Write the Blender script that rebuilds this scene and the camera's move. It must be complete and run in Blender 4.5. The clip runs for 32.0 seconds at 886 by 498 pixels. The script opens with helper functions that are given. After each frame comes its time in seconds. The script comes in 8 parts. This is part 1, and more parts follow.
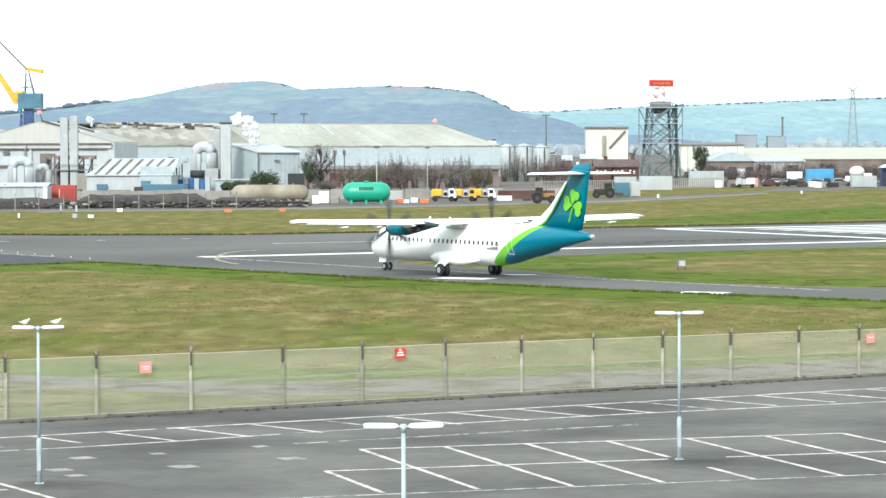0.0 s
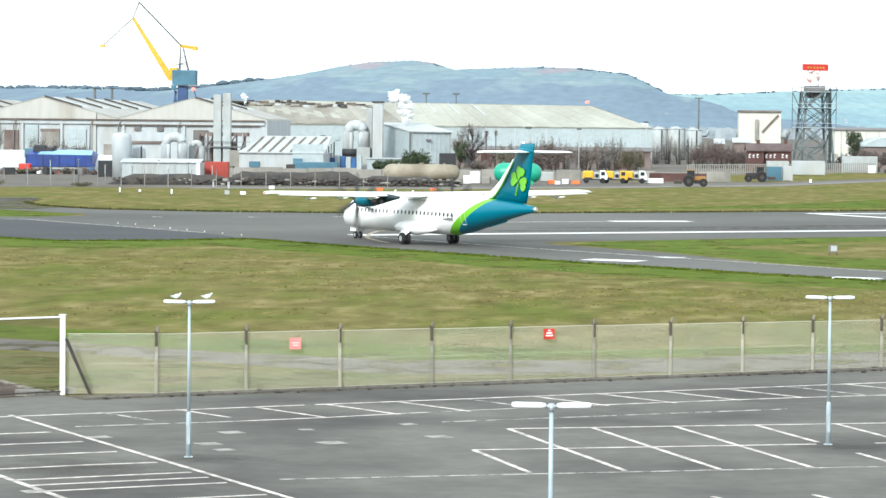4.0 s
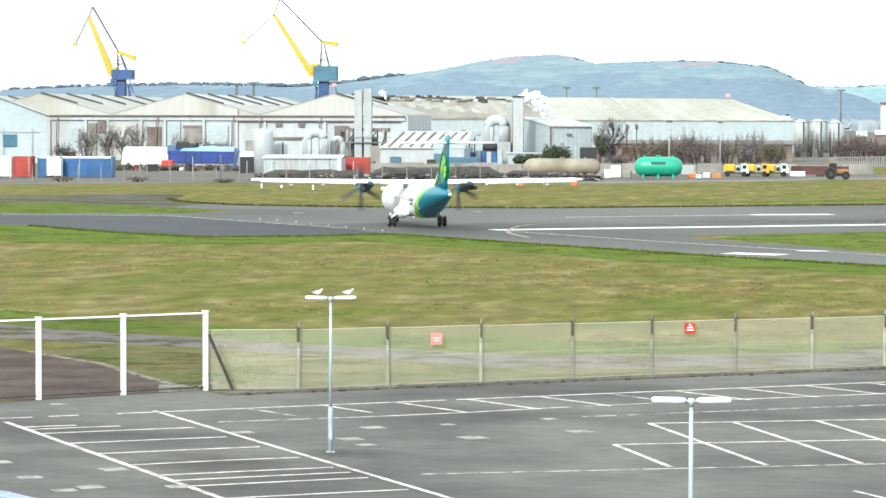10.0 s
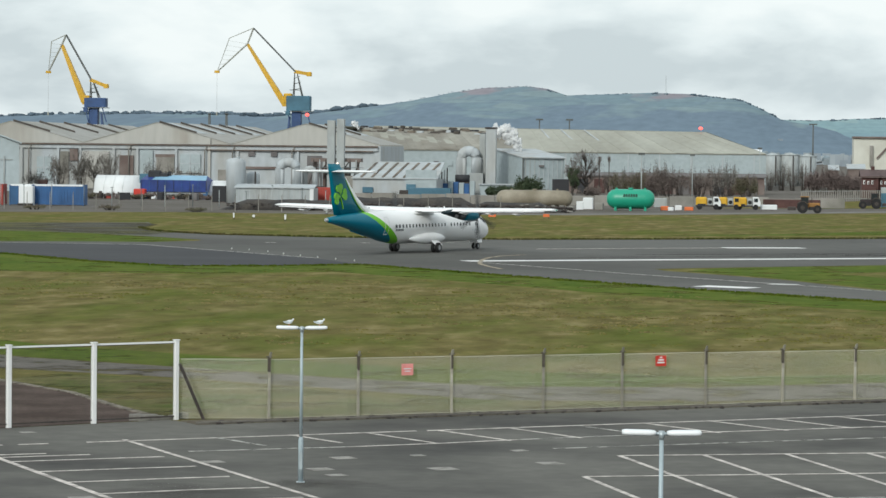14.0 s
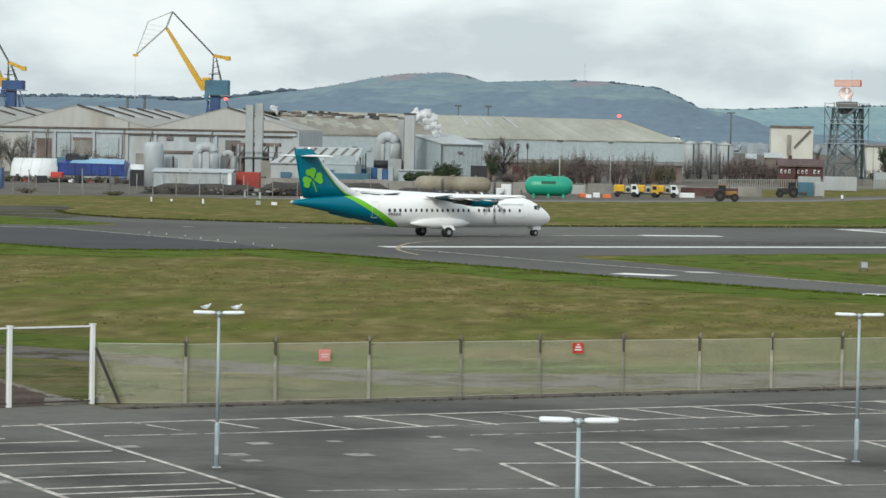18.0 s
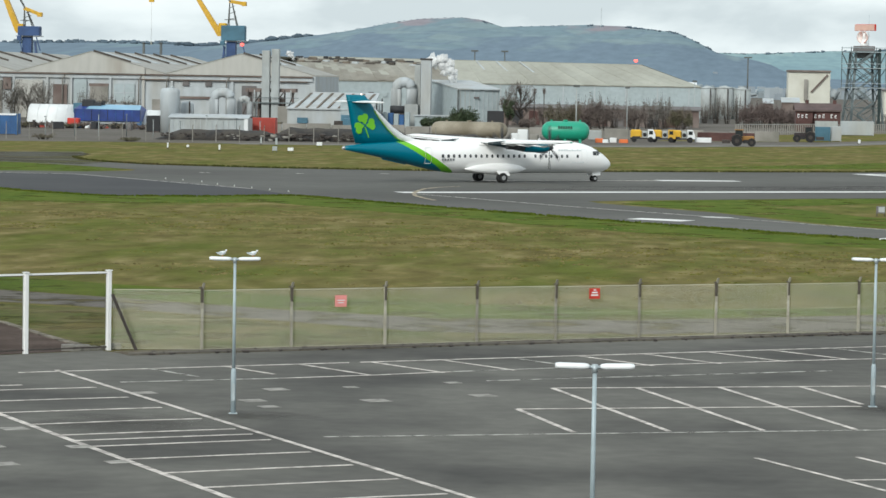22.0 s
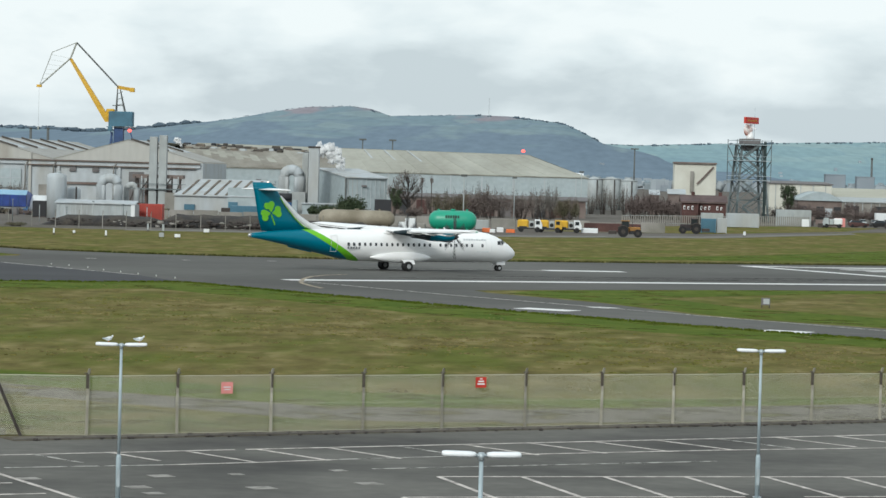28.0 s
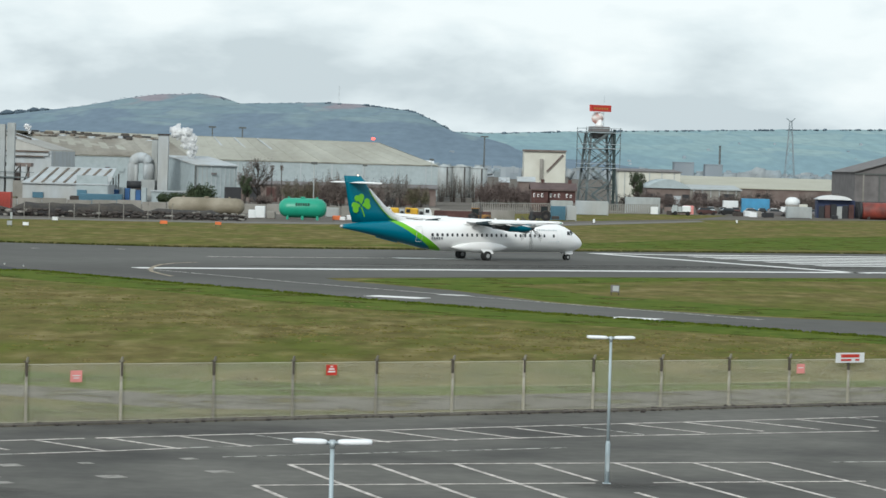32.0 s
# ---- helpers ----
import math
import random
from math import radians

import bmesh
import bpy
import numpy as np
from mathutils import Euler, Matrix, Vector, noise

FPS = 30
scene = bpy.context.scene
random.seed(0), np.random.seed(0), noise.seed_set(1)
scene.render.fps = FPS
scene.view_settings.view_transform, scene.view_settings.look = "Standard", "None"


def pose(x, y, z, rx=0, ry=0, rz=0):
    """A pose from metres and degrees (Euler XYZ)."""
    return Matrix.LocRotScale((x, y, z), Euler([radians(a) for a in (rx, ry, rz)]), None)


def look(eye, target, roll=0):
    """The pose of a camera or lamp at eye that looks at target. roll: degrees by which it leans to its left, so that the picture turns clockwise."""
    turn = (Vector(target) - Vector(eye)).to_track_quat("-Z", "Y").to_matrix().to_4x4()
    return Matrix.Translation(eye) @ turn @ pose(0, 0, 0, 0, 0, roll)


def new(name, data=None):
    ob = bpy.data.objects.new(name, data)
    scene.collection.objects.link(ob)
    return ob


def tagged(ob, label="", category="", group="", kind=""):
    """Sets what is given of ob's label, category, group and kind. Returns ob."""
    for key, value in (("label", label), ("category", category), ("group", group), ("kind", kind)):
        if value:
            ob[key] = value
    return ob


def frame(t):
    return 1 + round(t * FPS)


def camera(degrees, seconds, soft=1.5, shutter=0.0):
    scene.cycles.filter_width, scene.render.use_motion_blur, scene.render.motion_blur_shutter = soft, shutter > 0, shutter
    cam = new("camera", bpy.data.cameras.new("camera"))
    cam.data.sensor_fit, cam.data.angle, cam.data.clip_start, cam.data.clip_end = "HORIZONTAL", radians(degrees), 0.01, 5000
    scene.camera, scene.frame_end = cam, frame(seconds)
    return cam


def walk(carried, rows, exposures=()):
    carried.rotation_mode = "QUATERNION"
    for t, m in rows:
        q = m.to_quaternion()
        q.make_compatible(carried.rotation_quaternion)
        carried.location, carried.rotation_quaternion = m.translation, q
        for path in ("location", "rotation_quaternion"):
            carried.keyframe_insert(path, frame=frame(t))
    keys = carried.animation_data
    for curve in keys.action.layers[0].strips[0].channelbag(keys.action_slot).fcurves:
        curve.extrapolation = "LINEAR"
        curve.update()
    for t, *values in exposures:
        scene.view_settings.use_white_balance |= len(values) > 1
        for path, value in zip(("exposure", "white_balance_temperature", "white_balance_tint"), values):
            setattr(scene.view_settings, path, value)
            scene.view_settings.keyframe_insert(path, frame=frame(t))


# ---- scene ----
cam = camera(16.794, 32.0, soft=1.5, shutter=0.2)
# seconds, place in metres, heading, pitch and roll in degrees
VIEW = [
    (0, -0.021, 0.145, 8.747, 0.9333, -1.9962, -0.2034),
    (0.5, -0.002, 0.096, 8.733, 1.3361, -2.0902, 0.0997),
    (1, 0.006, 0.072, 8.725, 1.2158, -2.0615, 0.4773),
    (1.5, 0.006, 0.096, 8.734, 1.0525, -2.1767, 0.5638),
    (2, -0.019, 0.082, 8.732, 1.6329, -2.2036, 0.3810),
    (2.5, -0.026, 0.111, 8.720, 2.9135, -2.2815, 0.5684),
    (3, -0.008, 0.129, 8.728, 3.3123, -2.4620, 0.4211),
    (3.5, -0.006, 0.120, 8.717, 3.6727, -2.3090, 0.4968),
    (4, -0.027, 0.127, 8.714, 3.7993, -2.3686, 0.5346),
    (4.5, -0.020, 0.120, 8.738, 4.3751, -2.3050, 0.3564),
    (6.5, 0.002, -0.103, 8.757, 4.9727, -2.2179, 0.0865),
    (7, 0.002, -0.100, 8.738, 5.3990, -2.3050, 0.1896),
    (7.5, 0.007, -0.095, 8.750, 5.3657, -2.4975, 0.1942),
    (8, -0.006, -0.063, 8.742, 5.3726, -2.7147, 0.3128),
    (8.5, 0.002, -0.094, 8.766, 6.3455, -3.0653, -0.1811),
    (9, -0.000, -0.096, 8.758, 6.9253, -2.7972, -0.1192),
    (9.5, 0.001, -0.076, 8.757, 6.7305, -2.4677, -0.0539),
    (10, 0.022, -0.079, 8.747, 6.4968, -2.4906, 0.1536),
    (10.5, 0.011, -0.023, 8.755, 6.3318, -2.1916, 0.2114),
    (11, 0.017, -0.074, 8.746, 6.2647, -1.9715, 0.1232),
    (11.5, 0.003, -0.104, 8.751, 6.2819, -2.0071, 0.1352),
    (12, 0.024, -0.147, 8.765, 6.2584, -1.8363, 0.2595),
    (12.5, 0.024, -0.138, 8.757, 6.0585, -1.6965, 0.3867),
    (13, 0.011, -0.083, 8.756, 5.9370, -1.7785, 0.5025),
    (13.5, 0.027, -0.106, 8.751, 6.0315, -1.8575, 0.5586),
    (15.5, 0.018, -0.079, 8.753, 5.4735, -1.9503, 0.7941),
    (16, 0.005, -0.032, 8.747, 5.3692, -1.7882, 0.8096),
    (16.5, -0.004, 0.003, 8.743, 5.0965, -2.0105, 1.1127),
    (17, 0.008, -0.061, 8.754, 5.0512, -1.9223, 0.9179),
    (17.5, 0.005, -0.069, 8.758, 4.9057, -2.0088, 1.0502),
    (18, 0.004, 0.031, 8.750, 4.3894, -2.1463, 1.0737),
    (18.5, 0.004, 0.009, 8.740, 3.8503, -2.2930, 1.0978),
    (19, 0.031, -0.021, 8.740, 3.7174, -2.1984, 0.9305),
    (19.5, 0.007, 0.052, 8.754, 4.1030, -2.0890, 0.8938),
    (20, -0.004, 0.036, 8.760, 3.8594, -1.9996, 1.1264),
    (20.5, -0.002, 0.007, 8.760, 3.9133, -2.0735, 0.8738),
    (21, -0.004, -0.018, 8.735, 3.7615, -2.1704, 1.1981),
    (21.5, -0.003, 0.078, 8.760, 3.6348, -1.9223, 1.0743),
    (22, 0.018, 0.109, 8.758, 4.6920, -3.1960, 0.9609),
    (22.5, -0.029, -0.018, 8.735, 4.6324, -2.5714, 0.5019),
    (23, -0.013, 0.018, 8.744, 4.5395, -2.3606, 0.4784),
    (23.5, 0.004, 0.014, 8.755, 4.5424, -1.6266, 0.5180),
    (24, 0.010, 0.046, 8.759, 3.8990, -1.7590, 0.9104),
    (24.5, -0.001, -0.028, 8.755, 3.8652, -1.6306, 0.7701),
    (25, 0.005, -0.013, 8.750, 3.9998, -1.5888, 0.6772),
    (25.5, -0.007, -0.060, 8.737, 3.4463, -1.5120, 0.3885),
    (27.5, 0.038, 0.025, 8.750, 2.3869, -1.5991, -0.5111),
    (28, -0.005, 0.011, 8.744, 2.5605, -1.4570, 1.5642),
    (28.5, -0.006, 0.038, 8.726, 2.3382, -2.3371, 1.1998),
    (29, -0.021, 0.071, 8.740, 2.1532, -2.0019, 0.9248),
    (29.5, -0.021, 0.066, 8.740, 2.3039, -1.9217, 0.6681),
    (30, -0.019, 0.027, 8.748, 2.0437, -1.8558, 0.6148),
    (30.5, -0.011, -0.008, 8.747, 1.7045, -1.5309, 0.5781),
    (31, -0.011, 0.001, 8.738, 1.7928, -1.7888, 0.5288),
    (31.5, -0.000, 0.043, 8.754, 0.8274, -1.7871, 1.1843),
    (32, -0.014, 0.026, 8.737, -0.3054, -1.6140, 1.5665),
]


def aim(x, y, z, yaw, pitch, roll):
    """Camera pose from its place, heading (left of +y), pitch and roll in degrees."""
    return pose(x, y, z, 90 + pitch, 0, yaw) @ pose(0, 0, 0, 0, 0, roll)


walk(cam, [(r[0], aim(*r[1:])) for r in VIEW],
     exposures=[(t, s, k, 5) for t, s, k in ((0.0, 1.17, 6190), (4.0, 1.17, 6190), (7.0, 1.18, 6220), (8.0, 1.22, 6260), (9.0, 1.42, 6300), (10.0, 1.3, 6320), (10.5, 0.7, 6340), (11.0, 0.12, 6350), (12.0, 0.15, 6350), (21.0, 0.18, 6350), (21.7, 0.3, 6350), (22.3, 0.3, 6350), (23.0, 0.16, 6330), (25.5, 0.14, 6300), (28.0, 0.14, 6250), (32.0, 0.18, 6240))])

# ---- world and sun ----
SUN_EL, SUN_AZ = radians(30), radians(200)
world = bpy.data.worlds.new("sky")
scene.world = world
world.use_nodes = True
wn, wl = world.node_tree.nodes, world.node_tree.links
wn.clear()
w_out = wn.new("ShaderNodeOutputWorld")
w_bg = wn.new("ShaderNodeBackground")
w_sky = wn.new("ShaderNodeTexSky")
w_sky.sky_type, w_sky.sun_disc = "NISHITA", False
w_sky.sun_elevation, w_sky.sun_rotation = SUN_EL, SUN_AZ
w_sky.air_density, w_sky.dust_density = 1.0, 2.0
w_co = wn.new("ShaderNodeTexCoord")
w_map = wn.new("ShaderNodeMapping")
w_map.inputs["Scale"].default_value = (9.0, 9.0, 24.0)
w_no = wn.new("ShaderNodeTexNoise")
w_no.inputs["Scale"].default_value, w_no.inputs["Detail"].default_value, w_no.inputs["Roughness"].default_value = 1.0, 7.0, 0.5
w_no.inputs["Distortion"].default_value = 0.15
w_ramp = wn.new("ShaderNodeValToRGB")
w_ramp.color_ramp.elements[0].position, w_ramp.color_ramp.elements[0].color = 0.4, (5.5, 6.0, 6.3, 1)
w_ramp.color_ramp.elements[1].position, w_ramp.color_ramp.elements[1].color = 0.56, (8.4, 8.65, 8.7, 1)
w_grey = w_ramp.color_ramp.elements.new(0.49)
w_grey.color = (7.3, 7.75, 7.95, 1)
w_mix = wn.new("ShaderNodeMix")
w_mix.data_type = "RGBA"
w_mix.inputs["Factor"].default_value = 0.93
wl.new(w_co.outputs["Generated"], w_map.inputs["Vector"])
wl.new(w_map.outputs["Vector"], w_no.inputs["Vector"])
wl.new(w_no.outputs["Fac"], w_ramp.inputs["Fac"])
wl.new(w_sky.outputs["Color"], w_mix.inputs["A"])
wl.new(w_ramp.outputs["Color"], w_mix.inputs["B"])
wl.new(w_mix.outputs["Result"], w_bg.inputs["Color"])
w_bg.inputs["Strength"].default_value = 0.103
wl.new(w_bg.outputs["Background"], w_out.inputs["Surface"])

sun = new("sun", bpy.data.lights.new("sun", "SUN"))
sun.data.energy, sun.data.angle, sun.data.color = 1.85, radians(12), (1.0, 0.96, 0.9)
sun.matrix_world = look((0, 0, 60), (math.sin(SUN_AZ) * -50, math.cos(SUN_AZ) * -50, 60 - 50 * math.tan(SUN_EL)))

# ---- materials ----
MATS = {}


def mat(name, col, rough=0.7, metal=0.0, var=0.12, scale=0.6, fine=12.0, bump=0.0, alt=None, stretch=(1, 1, 1), rand=0.0, fade=0.0, fade_scale=2.2, fade_lo=0.42, fade_hi=0.6, spec=0.5, lo=0.35, hi=0.65):
    """Paint, stone, metal and so on: a base colour that wanders towards alt at two scales, with fine relief."""
    if name in MATS:
        return MATS[name]
    m = bpy.data.materials.new(name)
    MATS[name] = m
    m.use_nodes = True
    n, l = m.node_tree.nodes, m.node_tree.links
    b = n["Principled BSDF"]
    b.inputs["Roughness"].default_value, b.inputs["Metallic"].default_value = rough, metal
    b.inputs["Specular IOR Level"].default_value = spec
    co = n.new("ShaderNodeTexCoord")
    mp = n.new("ShaderNodeMapping")
    mp.inputs["Scale"].default_value = stretch
    l.new(co.outputs["Object"], mp.inputs["Vector"])
    big, small = n.new("ShaderNodeTexNoise"), n.new("ShaderNodeTexNoise")
    big.inputs["Scale"].default_value, big.inputs["Detail"].default_value = scale, 5
    small.inputs["Scale"].default_value, small.inputs["Detail"].default_value = fine, 3
    for t in (big, small):
        l.new(mp.outputs["Vector"], t.inputs["Vector"])
    r = n.new("ShaderNodeMapRange")
    r.inputs["From Min"].default_value, r.inputs["From Max"].default_value = lo, hi
    l.new(big.outputs["Fac"], r.inputs["Value"])
    mx = n.new("ShaderNodeMix")
    mx.data_type = "RGBA"
    other = alt or tuple(c * (1 - 2 * var) for c in col)
    mx.inputs["A"].default_value, mx.inputs["B"].default_value = (*col, 1), (*other, 1)
    l.new(r.outputs["Result"], mx.inputs["Factor"])
    hsv = n.new("ShaderNodeHueSaturation")
    v = n.new("ShaderNodeMapRange")
    v.inputs["From Min"].default_value, v.inputs["From Max"].default_value = 0.25, 0.75
    v.inputs["To Min"].default_value, v.inputs["To Max"].default_value = 1 - var, 1 + var
    l.new(small.outputs["Fac"], v.inputs["Value"])
    val = v.outputs["Result"]
    if rand:
        oi, mr, mu = n.new("ShaderNodeObjectInfo"), n.new("ShaderNodeMapRange"), n.new("ShaderNodeMath")
        mr.inputs["To Min"].default_value, mr.inputs["To Max"].default_value = 1 - rand, 1 + rand
        mu.operation = "MULTIPLY"
        l.new(oi.outputs["Random"], mr.inputs["Value"])
        l.new(mr.outputs["Result"], mu.inputs[0])
        l.new(val, mu.inputs[1])
        val = mu.outputs["Value"]
    l.new(val, hsv.inputs["Value"])
    l.new(mx.outputs["Result"], hsv.inputs["Color"])
    l.new(hsv.outputs["Color"], b.inputs["Base Color"])
    if bump:
        bp = n.new("ShaderNodeBump")
        bp.inputs["Strength"].default_value, bp.inputs["Distance"].default_value = 0.6, bump
        l.new(small.outputs["Fac"], bp.inputs["Height"])
        l.new(bp.outputs["Normal"], b.inputs["Normal"])
    if fade:
        tr, ms, fr = n.new("ShaderNodeBsdfTransparent"), n.new("ShaderNodeMixShader"), n.new("ShaderNodeMapRange")
        fn = n.new("ShaderNodeTexNoise")
        fn.inputs["Scale"].default_value, fn.inputs["Detail"].default_value = fade_scale, 7
        l.new(co.outputs["Object"], fn.inputs["Vector"])
        fr.inputs["From Min"].default_value, fr.inputs["From Max"].default_value = fade_lo, fade_hi
        fr.inputs["To Min"].default_value, fr.inputs["To Max"].default_value = 0.0, fade
        l.new(fn.outputs["Fac"], fr.inputs["Value"])
        l.new(fr.outputs["Result"], ms.inputs["Fac"])
        l.new(b.outputs["BSDF"], ms.inputs[1])
        l.new(tr.outputs["BSDF"], ms.inputs[2])
        l.new(ms.outputs["Shader"], n["Material Output"].inputs["Surface"])
    return m


def glow(name, col, power):
    if name in MATS:
        return MATS[name]
    m = bpy.data.materials.new(name)
    MATS[name] = m
    m.use_nodes = True
    b = m.node_tree.nodes["Principled BSDF"]
    b.inputs["Base Color"].default_value = (*col, 1)
    b.inputs["Emission Color"].default_value, b.inputs["Emission Strength"].default_value = (*col, 1), power
    return m


def grass_material():
    """Turf in three tones: fresh green, dull green and straw, drawn out across the field."""
    m = bpy.data.materials.new("turf")
    m.use_nodes = True
    n, l = m.node_tree.nodes, m.node_tree.links
    b = n["Principled BSDF"]
    b.inputs["Roughness"].default_value = 0.95
    b.inputs["Specular IOR Level"].default_value = 0.04
    co = n.new("ShaderNodeTexCoord")

    def field(sx, sy, scale, detail, rot=0.06):
        mp, t = n.new("ShaderNodeMapping"), n.new("ShaderNodeTexNoise")
        mp.inputs["Scale"].default_value, mp.inputs["Rotation"].default_value = (sx, sy, 1), (0, 0, -rot)
        t.inputs["Scale"].default_value, t.inputs["Detail"].default_value, t.inputs["Roughness"].default_value = scale, detail, 0.6
        l.new(co.outputs["Object"], mp.inputs["Vector"])
        l.new(mp.outputs["Vector"], t.inputs["Vector"])
        return t.outputs["Fac"]

    def ramp(src, stops):
        r = n.new("ShaderNodeValToRGB")
        while len(r.color_ramp.elements) < len(stops):
            r.color_ramp.elements.new(0.5)
        for e, (p, c) in zip(r.color_ramp.elements, stops):
            e.position, e.color = p, (*c, 1)
        l.new(src, r.inputs["Fac"])
        return r.outputs["Color"]

    def mix(kind, f, a, c):
        x = n.new("ShaderNodeMix")
        x.data_type, x.blend_type = "RGBA", kind
        if isinstance(f, float):
            x.inputs["Factor"].default_value = f
        else:
            l.new(f, x.inputs["Factor"])
        l.new(a, x.inputs["A"])
        l.new(c, x.inputs["B"])
        return x.outputs["Result"]

    green = ramp(field(1, 0.4, 0.5, 5), [(0.3, (0.072, 0.092, 0.015)), (0.7, (0.120, 0.138, 0.027))])
    straw = ramp(field(0.45, 0.2, 1.0, 6), [(0.3, (0.102, 0.086, 0.029)), (0.52, (0.156, 0.133, 0.050)), (0.7, (0.26, 0.215, 0.105))])
    patch = ramp(field(0.15, 0.06, 1.0, 7), [(0.35, (0.12, 0.12, 0.12)), (0.56, (0.95, 0.95, 0.95))])
    tuft = ramp(field(0.8, 0.3, 1.0, 6), [(0.34, (0.7, 0.66, 0.58)), (0.46, (0.92, 0.92, 0.9)), (0.64, (1.1, 1.1, 1.06))])
    base = mix("MIX", patch, green, straw)
    l.new(mix("MULTIPLY", 0.7, base, tuft), b.inputs["Base Color"])
    bp = n.new("ShaderNodeBump")
    bp.inputs["Distance"].default_value = 0.08
    l.new(field(1, 1, 6.0, 3), bp.inputs["Height"])
    l.new(bp.outputs["Normal"], b.inputs["Normal"])
    return m


def stain_material():
    """A dark stain that dies away from its middle, broken by noise."""
    m = mat("old dark oil stain", (0.058, 0.053, 0.049), 0.85, var=0.15, scale=0.8, fine=5.0, fade=1.0, fade_scale=3.5, spec=0.3)
    n, l = m.node_tree.nodes, m.node_tree.links
    ms = [x for x in n if x.type == "MIX_SHADER"][0]
    fn = ms.inputs["Fac"].links[0].from_node.inputs["Value"].links[0].from_node
    co, ln, mu, ad = n.new("ShaderNodeTexCoord"), n.new("ShaderNodeVectorMath"), n.new("ShaderNodeMath"), n.new("ShaderNodeMapRange")
    ln.operation = "LENGTH"
    l.new(co.outputs["Object"], ln.inputs[0])
    mu.operation = "ADD"
    l.new(ln.outputs["Value"], mu.inputs[0])
    l.new(fn.outputs["Fac"], mu.inputs[1])
    ad.inputs["From Min"].default_value, ad.inputs["From Max"].default_value, ad.inputs["To Min"].default_value = 0.45, 1.15, 0.5
    l.new(mu.outputs["Value"], ad.inputs["Value"])
    l.new(ad.outputs["Result"], ms.inputs["Fac"])
    return m


TURF = grass_material()
STAIN = stain_material()
MOWN = mat("fresh green turf", (0.060, 0.098, 0.009), 0.95, var=0.2, scale=0.3, fine=1.2, alt=(0.098, 0.122, 0.018), bump=0.03, fade=0.75, fade_scale=0.28, fade_lo=0.55, fade_hi=0.66, spec=0.05)
FENCE_GREEN = mat("rough green verge", (0.07, 0.092, 0.02), 0.95, var=0.25, scale=0.35, fine=2.0, alt=(0.15, 0.13, 0.06), bump=0.03, fade=0.8, fade_scale=0.4, fade_lo=0.5, fade_hi=0.66, spec=0.05)
ASPHALT = mat("worn car-park asphalt", (0.118, 0.114, 0.102), 0.9, var=0.14, scale=0.14, fine=1.6, alt=(0.046, 0.044, 0.041), bump=0.004, spec=0.3, lo=0.4, hi=0.68)
RUNWAY = mat("runway asphalt", (0.108, 0.107, 0.099), 0.9, var=0.12, scale=0.06, fine=1.2, alt=(0.069, 0.067, 0.062), stretch=(0.5, 0.5, 1), spec=0.25)
DARK_PAD = mat("fresh dark asphalt", (0.052, 0.053, 0.058), 0.9, var=0.1, scale=0.1, fine=2.0, spec=0.25)
TRACK = mat("pale perimeter track", (0.19, 0.18, 0.17), 0.95, var=0.1, scale=0.4, fine=3.0, alt=(0.13, 0.125, 0.11), spec=0.2)
PERIM = mat("weedy perimeter track", (0.155, 0.142, 0.13), 0.95, var=0.16, scale=0.5, fine=3.0, alt=(0.10, 0.092, 0.075), spec=0.1, fade=0.85, fade_scale=0.5, fade_lo=0.5, fade_hi=0.68)
WEEDY = mat("weedy brown asphalt", (0.070, 0.060, 0.047), 0.95, var=0.3, scale=0.12, fine=1.0, alt=(0.095, 0.095, 0.035), fade=0.75, fade_scale=0.09, fade_lo=0.42, fade_hi=0.6, spec=0.1)
PATH_EDGE = mat("pale path edging", (0.27, 0.235, 0.19), 0.9, var=0.25, scale=0.8, fine=5.0, fade=0.5)
LITTER = mat("mossy brown earth", (0.10, 0.082, 0.062), 0.95, var=0.3, scale=0.5, fine=4.0, alt=(0.15, 0.14, 0.105), spec=0.1)
EARTH = mat("reddish brown earth", (0.058, 0.040, 0.033), 0.95, var=0.25, scale=0.5, fine=5.0, alt=(0.105, 0.078, 0.066), spec=0.1)
GRAVEL = mat("grey yard gravel", (0.135, 0.124, 0.112), 0.95, var=0.18, scale=0.06, fine=0.6, alt=(0.095, 0.085, 0.072), spec=0.15)
BANK = mat("dark spoil bank", (0.026, 0.025, 0.026), 0.95, var=0.3, scale=0.5, fine=3.0, alt=(0.056, 0.049, 0.041))
LINE = mat("worn white line paint", (0.66, 0.61, 0.57), 0.85, var=0.12, scale=1.0, fine=9.0, fade=0.42, spec=0.25)
LINE_RWY = mat("runway white paint", (0.78, 0.78, 0.77), 0.8, var=0.06, scale=0.3, fine=3.0)
LINE_FAINT = mat("faded white paint", (0.44, 0.43, 0.40), 0.85, var=0.1, scale=1.0, fine=9.0, fade=0.75)
LINE_WORN = mat("scuffed paint remains", (0.36, 0.345, 0.32), 0.9, var=0.12, scale=1.0, fine=6.0, fade=0.35, fade_scale=3.0, spec=0.2)
TYRE = mat("rubber tyre marks", (0.06, 0.058, 0.056), 0.9, var=0.1, scale=0.5, fine=3.0, fade=0.9, fade_scale=0.5, spec=0.2)
LINE_YEL = mat("faded yellow paint", (0.42, 0.36, 0.27), 0.85, var=0.1, fade=0.5, spec=0.2)
TUFT_DARK = mat("rough grass blades", (0.130, 0.134, 0.032), 0.95, var=0.2, scale=0.3, fine=3.0, alt=(0.19, 0.165, 0.06), spec=0.03)
